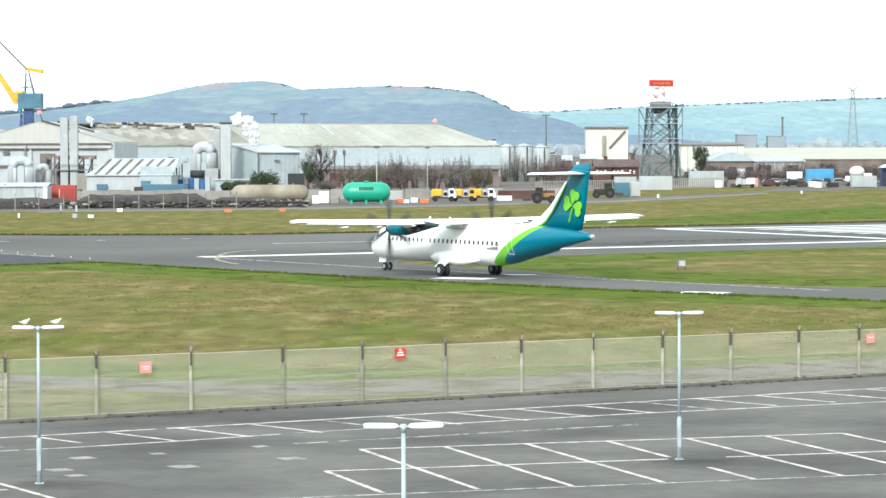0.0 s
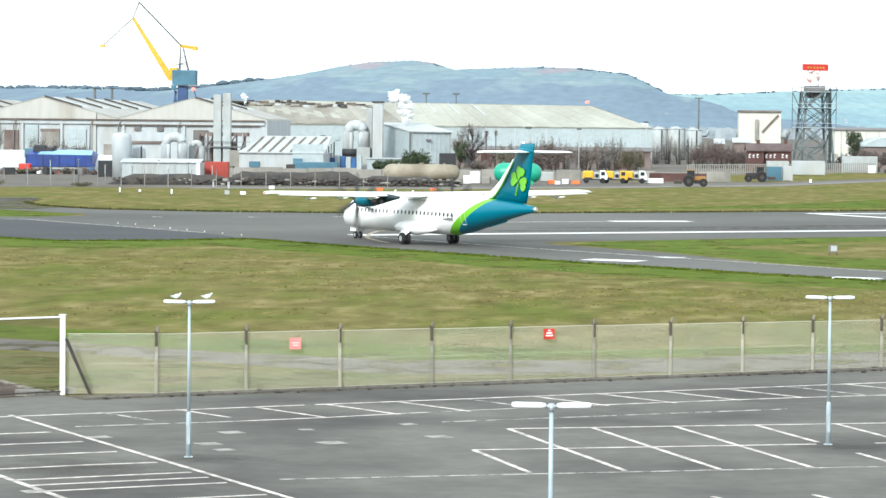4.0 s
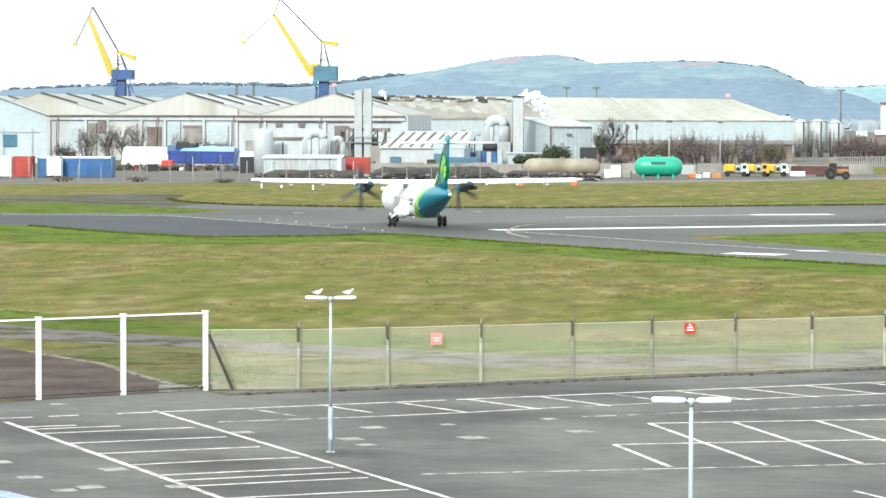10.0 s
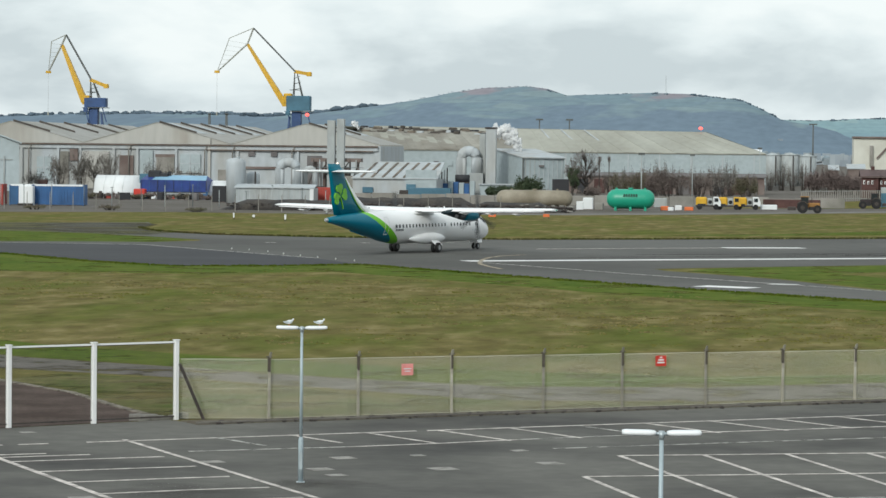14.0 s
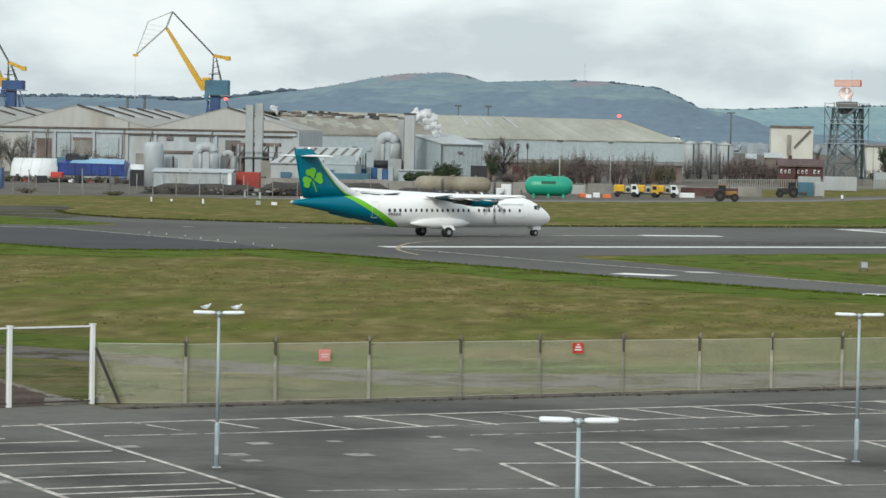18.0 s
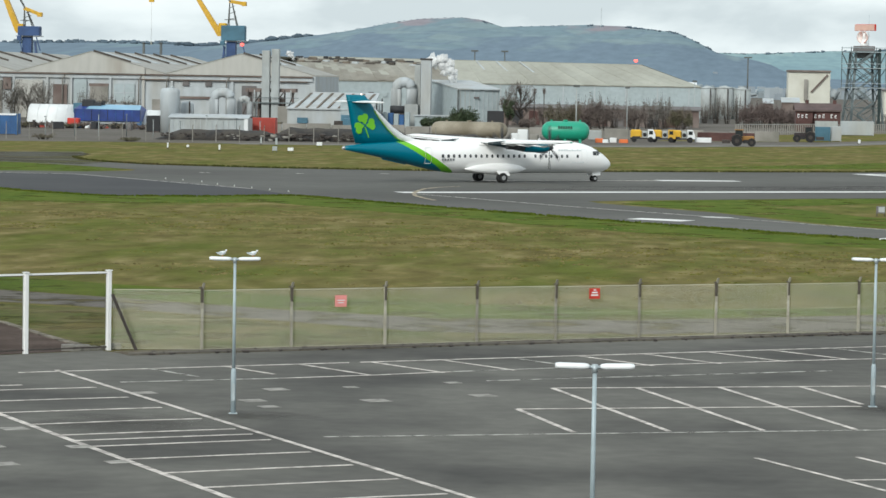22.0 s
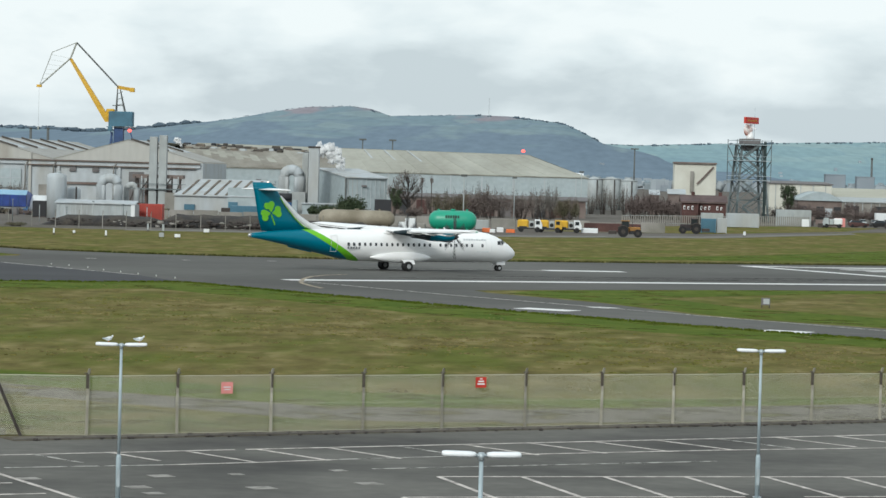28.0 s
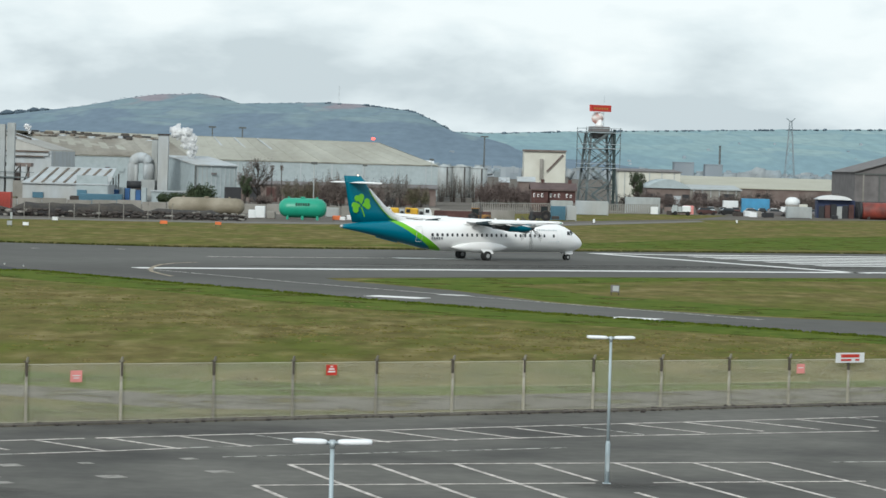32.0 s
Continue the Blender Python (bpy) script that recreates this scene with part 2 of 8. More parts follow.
TUFT_EDGE = mat("dark edge grass blades", (0.05, 0.062, 0.014), 0.95, var=0.3, scale=0.3, fine=3.0, alt=(0.08, 0.07, 0.03), spec=0.03)
MOWN_BLADE = mat("green edge grass blades", (0.060, 0.092, 0.010), 0.95, var=0.25, scale=0.3, fine=3.0, alt=(0.09, 0.11, 0.02), spec=0.03)
TUFT_DRY = mat("dry grass blades", (0.255, 0.215, 0.098), 0.95, var=0.25, scale=0.3, fine=3.0, spec=0.03)
KERB = mat("kerb stone", (0.115, 0.105, 0.09), 0.9, var=0.2, scale=1.0, fine=8.0, rand=0.2)
GALV = mat("galvanised steel", (0.46, 0.52, 0.55), 0.45, 0.4, var=0.08, scale=3.0)
LAMP_BLUE = mat("blue grey painted steel", (0.40, 0.48, 0.52), 0.5, 0.1, var=0.08, scale=3.0)
LAMP_HEAD = mat("white lamp housing", (0.82, 0.84, 0.86), 0.4, var=0.03)
LAMP_GLASS = mat("pale lamp glass", (0.5, 0.53, 0.55), 0.2, var=0.03)
POST = mat("concrete fence post", (0.36, 0.345, 0.29), 0.9, var=0.2, scale=1.2, alt=(0.20, 0.18, 0.14), rand=0.25)
WIRE = mat("zinc wire", (0.56, 0.545, 0.45), 0.6, 0.0, var=0.05)
RUST = mat("dark weathered steel", (0.06, 0.05, 0.045), 0.85, var=0.2, scale=4.0)
WHITE = mat("white gloss paint", (0.8, 0.8, 0.8), 0.35, var=0.03, scale=0.4)
RED = mat("red paint", (0.55, 0.035, 0.02), 0.5, var=0.08, scale=2.0)
PINK = mat("sun-faded red sign", (0.72, 0.27, 0.25), 0.6, var=0.06, scale=2.0)
YELLOW = mat("yellow paint", (0.62, 0.36, 0.02), 0.5, var=0.1, scale=0.6)
ORANGE = mat("orange plastic", (0.7, 0.16, 0.04), 0.5, var=0.1)
BLUE = mat("blue painted steel", (0.03, 0.11, 0.25), 0.5, var=0.15, scale=0.6)
BLUE_L = mat("mid blue painted steel", (0.024, 0.105, 0.28), 0.5, var=0.15, scale=0.6)
RED_D = mat("dull red painted steel", (0.36, 0.045, 0.03), 0.6, var=0.15, scale=0.6)
CRANE_BLUE = mat("crane blue", (0.03, 0.075, 0.20), 0.6, var=0.15, scale=0.2)
CRANE_TEAL = mat("faded blue grey housing", (0.06, 0.16, 0.23), 0.6, var=0.15, scale=0.2)
CRANE_PALE = mat("pale crane lattice", (0.36, 0.37, 0.33), 0.7, var=0.1)
CRANE_GREY = mat("crane lattice grey", (0.10, 0.108, 0.105), 0.7, var=0.1)
SIDING = mat("pale grey profiled siding", (0.370, 0.408, 0.423), 0.7, var=0.14, scale=0.2, fine=1.0, alt=(0.319, 0.335, 0.329), stretch=(1, 1, 0.5))
SIDING_W = mat("white profiled siding", (0.395, 0.430, 0.454), 0.6, var=0.1, scale=0.22, fine=1.0, alt=(0.344, 0.348, 0.334), stretch=(1, 1, 0.35), lo=0.45, hi=0.7)
SIDING_B = mat("pale blue siding", (0.353, 0.413, 0.436), 0.6, var=0.1, scale=0.15, fine=1.0, alt=(0.319, 0.370, 0.383))
CREAM = mat("cream rendered wall", (0.60, 0.60, 0.54), 0.8, var=0.06, scale=0.15, alt=(0.5, 0.49, 0.43))
GABLE = mat("stained cream gable sheeting", (0.420, 0.417, 0.392), 0.8, var=0.08, scale=0.16, fine=0.8, alt=(0.311, 0.288, 0.249), stretch=(1, 1, 0.22), lo=0.48, hi=0.72)
HALL = mat("pale sea-grey sheeting", (0.395, 0.456, 0.481), 0.6, var=0.07, scale=0.12, fine=0.8, alt=(0.353, 0.404, 0.418))
EAVES = mat("dull brown eaves steel", (0.15, 0.115, 0.095), 0.85, var=0.2, scale=0.3)
ROOF = mat("weathered sheet roofing", (0.352, 0.352, 0.302), 0.8, var=0.1, scale=0.08, fine=0.9, alt=(0.273, 0.267, 0.225), stretch=(1, 0.3, 1))
ROOF_SHEET = mat("weathered roofing sheets", (0.361, 0.360, 0.310), 0.8, var=0.08, scale=0.07, fine=0.7, alt=(0.290, 0.285, 0.239), stretch=(1, 0.3, 1), rand=0.05)
ROOF_BROWN = mat("rust-stained roofing sheets", (0.282, 0.271, 0.234), 0.85, var=0.12, scale=0.12, fine=0.8, alt=(0.176, 0.156, 0.126), stretch=(1, 0.35, 1), rand=0.08)
ROOF_L = mat("pale sheet roofing", (0.326, 0.320, 0.302), 0.7, var=0.15, scale=0.06, fine=0.6, alt=(0.264, 0.258, 0.234))
SLIT_SHADE_SCRAP = mat("dark roof shadow slits and scrap", (0.085, 0.075, 0.065), 0.85, var=0.2, scale=0.3)
RUSTROOF = mat("rusted roof lights", (0.19, 0.16, 0.13), 0.85, var=0.25, scale=0.3)
DARK = mat("dark opening", (0.025, 0.026, 0.03), 0.7, var=0.1)
CONC = mat("weathered concrete", (0.281, 0.267, 0.246), 0.9, var=0.15, scale=0.25, alt=(0.178, 0.172, 0.150))
BRICKRED = mat("dark red brick", (0.10, 0.05, 0.045), 0.9, var=0.2, scale=0.5)
BROWN = mat("brown brick wall", (0.13, 0.095, 0.085), 0.9, var=0.25, scale=0.3, alt=(0.2, 0.165, 0.15))
SLATE_RED = mat("dull red roof tiles", (0.115, 0.078, 0.076), 0.85, var=0.18, scale=0.5)
SLATE = mat("grey slate roof", (0.16, 0.15, 0.15), 0.8, var=0.15, scale=0.5)
GREEN_TANK = mat("sea green gloss paint", (0.02, 0.33, 0.21), 0.4, var=0.06, scale=0.4)
BEIGE = mat("dirty beige tank steel", (0.30, 0.27, 0.21), 0.7, var=0.15, scale=0.3, alt=(0.18, 0.155, 0.11))
PVC_W = mat("white tarpaulin", (0.72, 0.74, 0.75), 0.5, var=0.05, scale=0.4)
PVC_B = mat("blue tarpaulin", (0.009, 0.042, 0.235), 0.5, var=0.18, scale=0.6)
RUBBER = mat("black rubber", (0.012, 0.012, 0.013), 0.8, var=0.15, scale=4.0)
STEEL = mat("bare bright steel", (0.55, 0.56, 0.57), 0.35, 0.7, var=0.06)
TWIG = mat("bare brown twigs", (0.165, 0.135, 0.12), 0.95, var=0.25, scale=0.35, alt=(0.105, 0.084, 0.075))
BARK_TWIG = mat("dark bare twigs", (0.085, 0.07, 0.065), 0.95, var=0.25, scale=0.4)
TWIG_PALE = mat("pale grey twigs", (0.20, 0.185, 0.165), 0.95, var=0.2, scale=0.3)
TWIG_RED = mat("reddish bare twigs", (0.165, 0.128, 0.118), 0.95, var=0.25, scale=0.4, alt=(0.11, 0.085, 0.078))
BARK = mat("dark bark", (0.095, 0.08, 0.07), 0.95, var=0.2, scale=2.0)
LEAF = mat("dark evergreen leaf", (0.03, 0.05, 0.022), 0.85, var=0.25, scale=0.4, alt=(0.055, 0.075, 0.035))
OLIVE = mat("dull olive scrub", (0.085, 0.085, 0.045), 0.9, var=0.25, scale=0.4, alt=(0.12, 0.10, 0.07))
GLASS = mat("dark glazing", (0.02, 0.026, 0.03), 0.12, var=0.1)
SMOKE = mat("white steam", (0.93, 0.94, 0.95), 1.0, var=0.02, fade=0.6, fade_scale=0.6, fade_lo=-0.2, fade_hi=0.55, spec=0.0)
# The next three far colours carry distance haze as a blue-grey tint.
WOOD_HAZED = mat("far hillside wood in haze blue", (0.125, 0.165, 0.205), 1.0, var=0.2, scale=0.02, fine=0.2, spec=0.0)
FAR_WALL_HAZED = mat("far walls paled by haze", (0.36, 0.40, 0.43), 1.0, var=0.2, scale=0.05, fine=0.1, alt=(0.22, 0.255, 0.29), spec=0.0)
HAZE_GREY = mat("distant town and mast in haze grey", (0.22, 0.27, 0.30), 1.0, var=0.25, scale=0.03, fine=0.15, alt=(0.28, 0.30, 0.31), spec=0.0)


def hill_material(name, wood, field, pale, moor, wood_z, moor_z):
    """Far hillside: woods on the low slopes, hedged fields above, moor on the top, distance haze mixed into the
    colours.
    """
    m = bpy.data.materials.new(name)
    m.use_nodes = True
    n, l = m.node_tree.nodes, m.node_tree.links
    b = n["Principled BSDF"]
    b.inputs["Roughness"].default_value, b.inputs["Specular IOR Level"].default_value = 1.0, 0.0
    co, sep = n.new("ShaderNodeTexCoord"), n.new("ShaderNodeSeparateXYZ")
    l.new(co.outputs["Object"], sep.inputs["Vector"])

    def scaled(sx, sy, sz):
        mp = n.new("ShaderNodeMapping")
        mp.inputs["Scale"].default_value = (sx, sy, sz)
        l.new(co.outputs["Object"], mp.inputs["Vector"])
        return mp.outputs["Vector"]

    def clouds(v, detail=6):
        t = n.new("ShaderNodeTexNoise")
        t.inputs["Scale"].default_value, t.inputs["Detail"].default_value = 1.0, detail
        l.new(v, t.inputs["Vector"])
        return t.outputs["Fac"]

    def span(v, lo, hi, out_lo=0.0, out_hi=1.0):
        r = n.new("ShaderNodeMapRange")
        for key, value in (("From Min", lo), ("From Max", hi), ("To Min", out_lo), ("To Max", out_hi)):
            r.inputs[key].default_value = value
        l.new(v, r.inputs["Value"])
        return r.outputs["Result"]

    def add(u, v):
        x = n.new("ShaderNodeMath")
        l.new(u, x.inputs[0])
        l.new(v, x.inputs[1])
        return x.outputs["Value"]

    def mix(f, u, v, kind="MIX"):
        x = n.new("ShaderNodeMix")
        x.data_type, x.blend_type = "RGBA", kind
        l.new(f, x.inputs["Factor"])
        for key, value in (("A", u), ("B", v)):
            if isinstance(value, tuple):
                x.inputs[key].default_value = (*value, 1)
            else:
                l.new(value, x.inputs[key])
        return x.outputs["Result"]

    cells = n.new("ShaderNodeTexVoronoi")
    cells.inputs["Scale"].default_value = 1.0
    hedges = n.new("ShaderNodeTexVoronoi")
    hedges.feature = "DISTANCE_TO_EDGE"
    hedges.inputs["Scale"].default_value = 1.0
    plots = scaled(1 / 75, 0.0, 1 / 9)
    l.new(plots, cells.inputs["Vector"])
    l.new(plots, hedges.inputs["Vector"])
    pick = n.new("ShaderNodeSeparateColor")
    l.new(cells.outputs["Color"], pick.inputs["Color"])
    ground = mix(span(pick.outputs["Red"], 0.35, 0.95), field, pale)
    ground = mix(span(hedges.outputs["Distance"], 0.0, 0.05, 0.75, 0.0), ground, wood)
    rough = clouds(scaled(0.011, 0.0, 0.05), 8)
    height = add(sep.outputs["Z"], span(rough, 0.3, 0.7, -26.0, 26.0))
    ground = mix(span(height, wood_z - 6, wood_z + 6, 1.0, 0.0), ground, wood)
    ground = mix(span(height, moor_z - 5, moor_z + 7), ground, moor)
    fine = clouds(scaled(0.07, 0.0, 0.22), 6)
    tone = n.new("ShaderNodeHueSaturation")
    l.new(span(fine, 0.3, 0.7, 0.91, 1.09), tone.inputs["Value"])
    l.new(ground, tone.inputs["Color"])
    l.new(tone.outputs["Color"], b.inputs["Base Color"])
    return m


# Distance haze sits in these colours: each is shifted towards blue.
HILL_HAZED = hill_material("haze-blued far moorland", (0.166, 0.217, 0.269), (0.188, 0.254, 0.289), (0.220, 0.284, 0.305), (0.262, 0.246, 0.272), 60.0, 95.0)
# More haze mixed in: paler and bluer than the nearer hill.
HILL_FAR_HAZED = hill_material("farther moorland in haze colours", (0.210, 0.303, 0.343), (0.231, 0.332, 0.360), (0.270, 0.363, 0.374), (0.240, 0.325, 0.353), 30.0, 90.0)


# ---- mesh helpers ----
class Shape:
    """Gathers faces for one mesh."""

    def __init__(self):
        self.v, self.f, self.smooth = [], [], []

    def add(self, verts, faces, smooth=False):
        k = len(self.v)
        self.v += [tuple(p) for p in verts]
        self.f += [tuple(i + k for i in f) for f in faces]
        self.smooth += [smooth] * len(faces)
        return self

    def box(self, x, y, z, sx, sy, sz, rz=0.0, ch=0.0):
        """A box whose base centre is at x, y, z; ch chamfers the upright and top edges."""
        c, s = math.cos(rz), math.sin(rz)

        def ring(hx, hy, k, zz):
            pts = [(hx - k, -hy), (hx, -hy + k), (hx, hy - k), (hx - k, hy), (-hx + k, hy), (-hx, hy - k), (-hx, -hy + k), (-hx + k, -hy)] if k else \
                  [(hx, -hy), (hx, hy), (-hx, hy), (-hx, -hy)]
            return [(x + a * c - b * s, y + a * s + b * c, zz) for a, b in pts]
        if ch:
            rings = [ring(sx / 2, sy / 2, ch, z), ring(sx / 2, sy / 2, ch, z + sz - ch), ring(sx / 2 - ch, sy / 2 - ch, ch * 0.6, z + sz)]
        else:
            rings = [ring(sx / 2, sy / 2, 0, z), ring(sx / 2, sy / 2, 0, z + sz)]
        return self.loft(rings)

    def loft(self, rings, caps=True, smooth=False):
        n = len(rings[0])
        v = [p for r in rings for p in r]
        f = [(i * n + j, i * n + (j + 1) % n, (i + 1) * n + (j + 1) % n, (i + 1) * n + j) for i in range(len(rings) - 1) for j in range(n)]
        self.add(v, f, smooth)
        if caps:
            k = len(self.v) - len(v)
            self.f += [tuple(k + i for i in reversed(range(n))), tuple(k + len(v) - n + i for i in range(n))]
            self.smooth += [False, False]
        return self

    def tube(self, pts, r, n=8, smooth=True, caps=True):
        """A round bar along points; r is one radius or one for each point."""
        pts = [Vector(p) for p in pts]
        rs = r if isinstance(r, (list, tuple)) else [r] * len(pts)
        rings = []
        for i, p in enumerate(pts):
            d = (pts[min(i + 1, len(pts) - 1)] - pts[max(i - 1, 0)]).normalized()
            a = d.cross(Vector((0, 0, 1)) if abs(d.z) < 0.95 else Vector((0, 1, 0))).normalized()
            b = d.cross(a)
            rings.append([tuple(p + (a * math.cos(k * 2 * math.pi / n) + b * math.sin(k * 2 * math.pi / n)) * rs[i]) for k in range(n)])
        return self.loft(rings, caps, smooth)

    def beam(self, p, q, w, h=None):
        """A square bar from p to q."""
        p, q = Vector(p), Vector(q)
        d = (q - p).normalized()
        a = d.cross(Vector((0, 0, 1)) if abs(d.z) < 0.95 else Vector((0, 1, 0))).normalized()
        b = d.cross(a)
        h = h or w
        ring = lambda o: [tuple(o + a * i * w / 2 + b * j * h / 2) for i, j in ((1, -1), (1, 1), (-1, 1), (-1, -1))]
        return self.loft([ring(p), ring(q)])

    def prism(self, poly, z0, z1):
        if sum(a[0] * b[1] - b[0] * a[1] for a, b in zip(poly, poly[1:] + poly[:1])) < 0:
            poly = poly[::-1]
        return self.loft([[(x, y, z0) for x, y in poly], [(x, y, z1) for x, y in poly]])

    def blob(self, x, y, z, rx, ry, rz, seed=0, rough=0.18, nu=10, nv=7):
        rings = []
        for i in range(1, nv):
            th = math.pi * i / nv
            ring = []
            for j in range(nu):
                ph = 2 * math.pi * j / nu
                d = Vector((math.sin(th) * math.cos(ph), math.sin(th) * math.sin(ph), -math.cos(th)))
                k = 1 + rough * 2 * noise.noise(d * 1.7 + Vector((seed * 7.1, seed * 3.3, 0)))
                ring.append((x + d.x * rx * k, y + d.y * ry * k, z + d.z * rz * k))
            rings.append(ring)
        return self.loft(rings, True, True)

    def mesh(self, name, *mats):
        me = bpy.data.meshes.new(name)
        me.from_pydata(self.v, [], self.f)
        for m in mats:
            me.materials.append(m)
        me.polygons.foreach_set("use_smooth", self.smooth)
        me.update()
        return me


def part(name, shape, material, parent, label=""):
    ob = new(name, shape.mesh(name, material))
    ob.parent = parent
    return tagged(ob, label)


def single(name, shape, material, label, category="", group="", kind=""):
    return tagged(new(name, shape.mesh(name, material)), label, category, group, kind)


def base(name, label, category="", group="", kind="", m=None):
    ob = new(name)
    ob.empty_display_size = 0.2
    if m:
        ob.matrix_basis = m
    return tagged(ob, label, category, group, kind)


def turned(x, y, a):
    return x * math.cos(a) - y * math.sin(a), x * math.sin(a) + y * math.cos(a)


# ---- ground, runway, car park ----
RU, RV = (0.866, 0.5), (-0.5, 0.866)
FENCE_O, FENCE_U = (-12.31, 97.07), (0.850, 0.527)


def along(o, u, a, b=0.0):
    """The point a metres along u from o and b metres to its left."""
    return o[0] + u[0] * a - u[1] * b, o[1] + u[1] * a + u[0] * b


def setting(name, shape, material, label):
    return single(name, shape, material, label, kind="structure")


setting("ground", Shape().add([(-5000, -600, 0), (5000, -600, 0), (5000, 4990, 0), (-5000, 4990, 0)], [(0, 1, 2, 3)]), TURF,
        "rough airfield turf, green with straw-coloured streaks")
CARPARK = [along(FENCE_O, FENCE_U, 80, -0.95), along(FENCE_O, FENCE_U, -6.4, -0.95), (-18.6, 94.3), (-23.2, 90.2), (-60, 68), (-60, -20), (80, -20)]
setting("car_park", Shape().prism(CARPARK, -0.2, 0.012), ASPHALT, "worn grey asphalt of an empty car park")
setting("runway", Shape().prism([
    (240, 445), (51, 336), (14, 312.5), (-8.7, 299), (-24, 291), (-42, 291), (-53.7, 294.8), (-59, 300.5), (-62.8, 307), (-66, 317), (-67, 330), (-69.6, 340), (-80, 332), (-89, 328.7), (-150, 312),
    (-150, 309), (-90, 304), (-81.8, 302.4), (-72.1, 299.2), (-65, 293.9), (-58.4, 286.9), (-52, 279), (-51.6, 275), (-55, 270), (-60, 269.4), (-68, 266.6), (-110, 285), (-110, 272), (-60.4, 237), (-50, 223), (-42.5, 216.5), (-36, 219), (-29.5, 224.2),
    (-17, 207.8), (-3.7, 191.1), (7.8, 178.5), (25, 162.5), (60, 140), (75, 158), (27.5, 178.8), (18.8, 182.5), (8.9, 191.5), (1.8, 208), (-6.6, 220.5),
    (-7.6, 224), (-4, 227.5), (11.3, 239.5), (40.1, 258), (240, 372)], -0.2, 0.02), RUNWAY, "grey asphalt runway end with a joining taxiway")
setting("taxiway_patch", Shape().prism([(-110, 284), (-67, 262.5), (-54.2, 262), (-43.1, 248), (-34.5, 235), (-30.5, 226), (-36, 219.4), (-42.5, 217), (-50, 223.6), (-60.4, 237.6), (-110, 273)],
                                       0.0, 0.032), DARK_PAD, "darker resurfaced asphalt turning pad")
setting("perimeter_track", Shape().prism([(-60, 150), (-30, 121), (-22.7, 117), (-16, 113), (-9.0, 110.2), (-2, 111.5), (5, 115.5), (80, 162), (80, 155.3), (5, 108.7), (-2, 105.3), (-9, 104.3), (-16, 108.5), (-23, 112.4), (-31, 115.5), (-60, 142)],
                                         -0.2, 0.014), PERIM, "weedy grey perimeter track behind the fence")
setting("gate_path", Shape().prism([(-23.4, 90.2), (-18.8, 94.4), (-24.1, 104), (-28, 109), (-33, 116), (-60, 138), (-60, 112), (-31, 98)], -0.2, 0.013), EARTH, "reddish brown earth track beyond the gate")
setting("yard", Shape().prism([(-400, 392), (-98, 384), (-78, 395), (-54.6, 398), (-25.7, 410), (-12.5, 426), (19.6, 458), (50, 540), (90, 590), (400, 640), (1400, 3000), (-1600, 3000)],
                              -0.2, 0.016), GRAVEL, "grey gravel and concrete industrial yard")
setting("service_road", Shape().prism([(-60, 394), (-25, 407.5), (-5, 424), (20.8, 452), (48, 520), (48, 531), (19, 462), (-8, 432), (-27, 415), (-60, 401)], -0.2, 0.026), TRACK, "pale concrete service road")
setting("verge", Shape().prism([(-6, 470), (22, 486), (48, 545), (60, 600), (30, 590), (5, 520)], -0.2, 0.03), TURF, "strip of turf by the radar compound")

setting("fence_verge", Shape().prism([along(FENCE_O, FENCE_U, a, b) for a, b in ((-6.6, -0.98), (80, -0.98), (80, 0.45), (-6.6, 0.45))], -0.2, 0.03), LITTER, "strip of brown earth and moss under the fence")
setting("mown_strip", Shape().prism([(-110, 272), (-60.4, 237), (-50, 223), (-42.5, 216.5), (-36, 219), (-29.5, 224.2), (-17, 207.8), (-3.7, 191.1), (7.8, 178.5), (25, 162.5), (60, 140), (58, 135), (22, 157), (4, 171), (-8, 183), (-21, 200), (-30, 211), (-38, 204), (-52, 204), (-66, 216), (-110, 250)],
                                    -0.2, 0.012), MOWN, "greener mown strip along the taxiway edge")
setting("mown_strip_fence", Shape().prism([(-60, 158), (-30, 128), (-14, 119), (-2, 117), (8, 121), (80, 168), (80, 163), (5, 116), (-2, 112), (-9, 110.6), (-16, 113.5), (-23, 117.5), (-30, 121.5), (-60, 150.5)],
                                          -0.2, 0.011), MOWN, "greener strip of turf behind the perimeter track")
setting("fence_grass", Shape().prism([along(FENCE_O, FENCE_U, a, b) for a, b in ((-6.4, 0.46), (6, 0.46), (13, 0.46), (12.5, 1.4), (9, 3.0), (4, 6.0), (0, 8.0), (-4, 6.6), (-9, 5.0))], -0.2, 0.0125), FENCE_GREEN, "rough green grass between fence and track")
setting("gate_grass", Shape().prism([(-18.9, 94.6), (-24.1, 104.1), (-28, 109.1), (-26.5, 112.5), (-22.7, 111.5), (-16.2, 107.6), (-12.8, 104.2), (-15.5, 99.5), (-18, 96.4)], -0.2, 0.0128), FENCE_GREEN, "rough green grass beyond the gate")
for p, q in (((-18.95, 94.7), (-21.2, 98.6)), ((-21.2, 98.6), (-24.0, 103.9)), ((-24.0, 103.9), (-28.0, 109.0))):
    d = (Vector(q) - Vector(p)).normalized() * 0.14
    setting("path_edge", Shape().prism([(p[0] - d.y, p[1] + d.x), (p[0] + d.y, p[1] - d.x), (q[0] + d.y, q[1] - d.x), (q[0] - d.y, q[1] + d.x)], -0.1, 0.05), PATH_EDGE, "pale stone edge of the earth track")
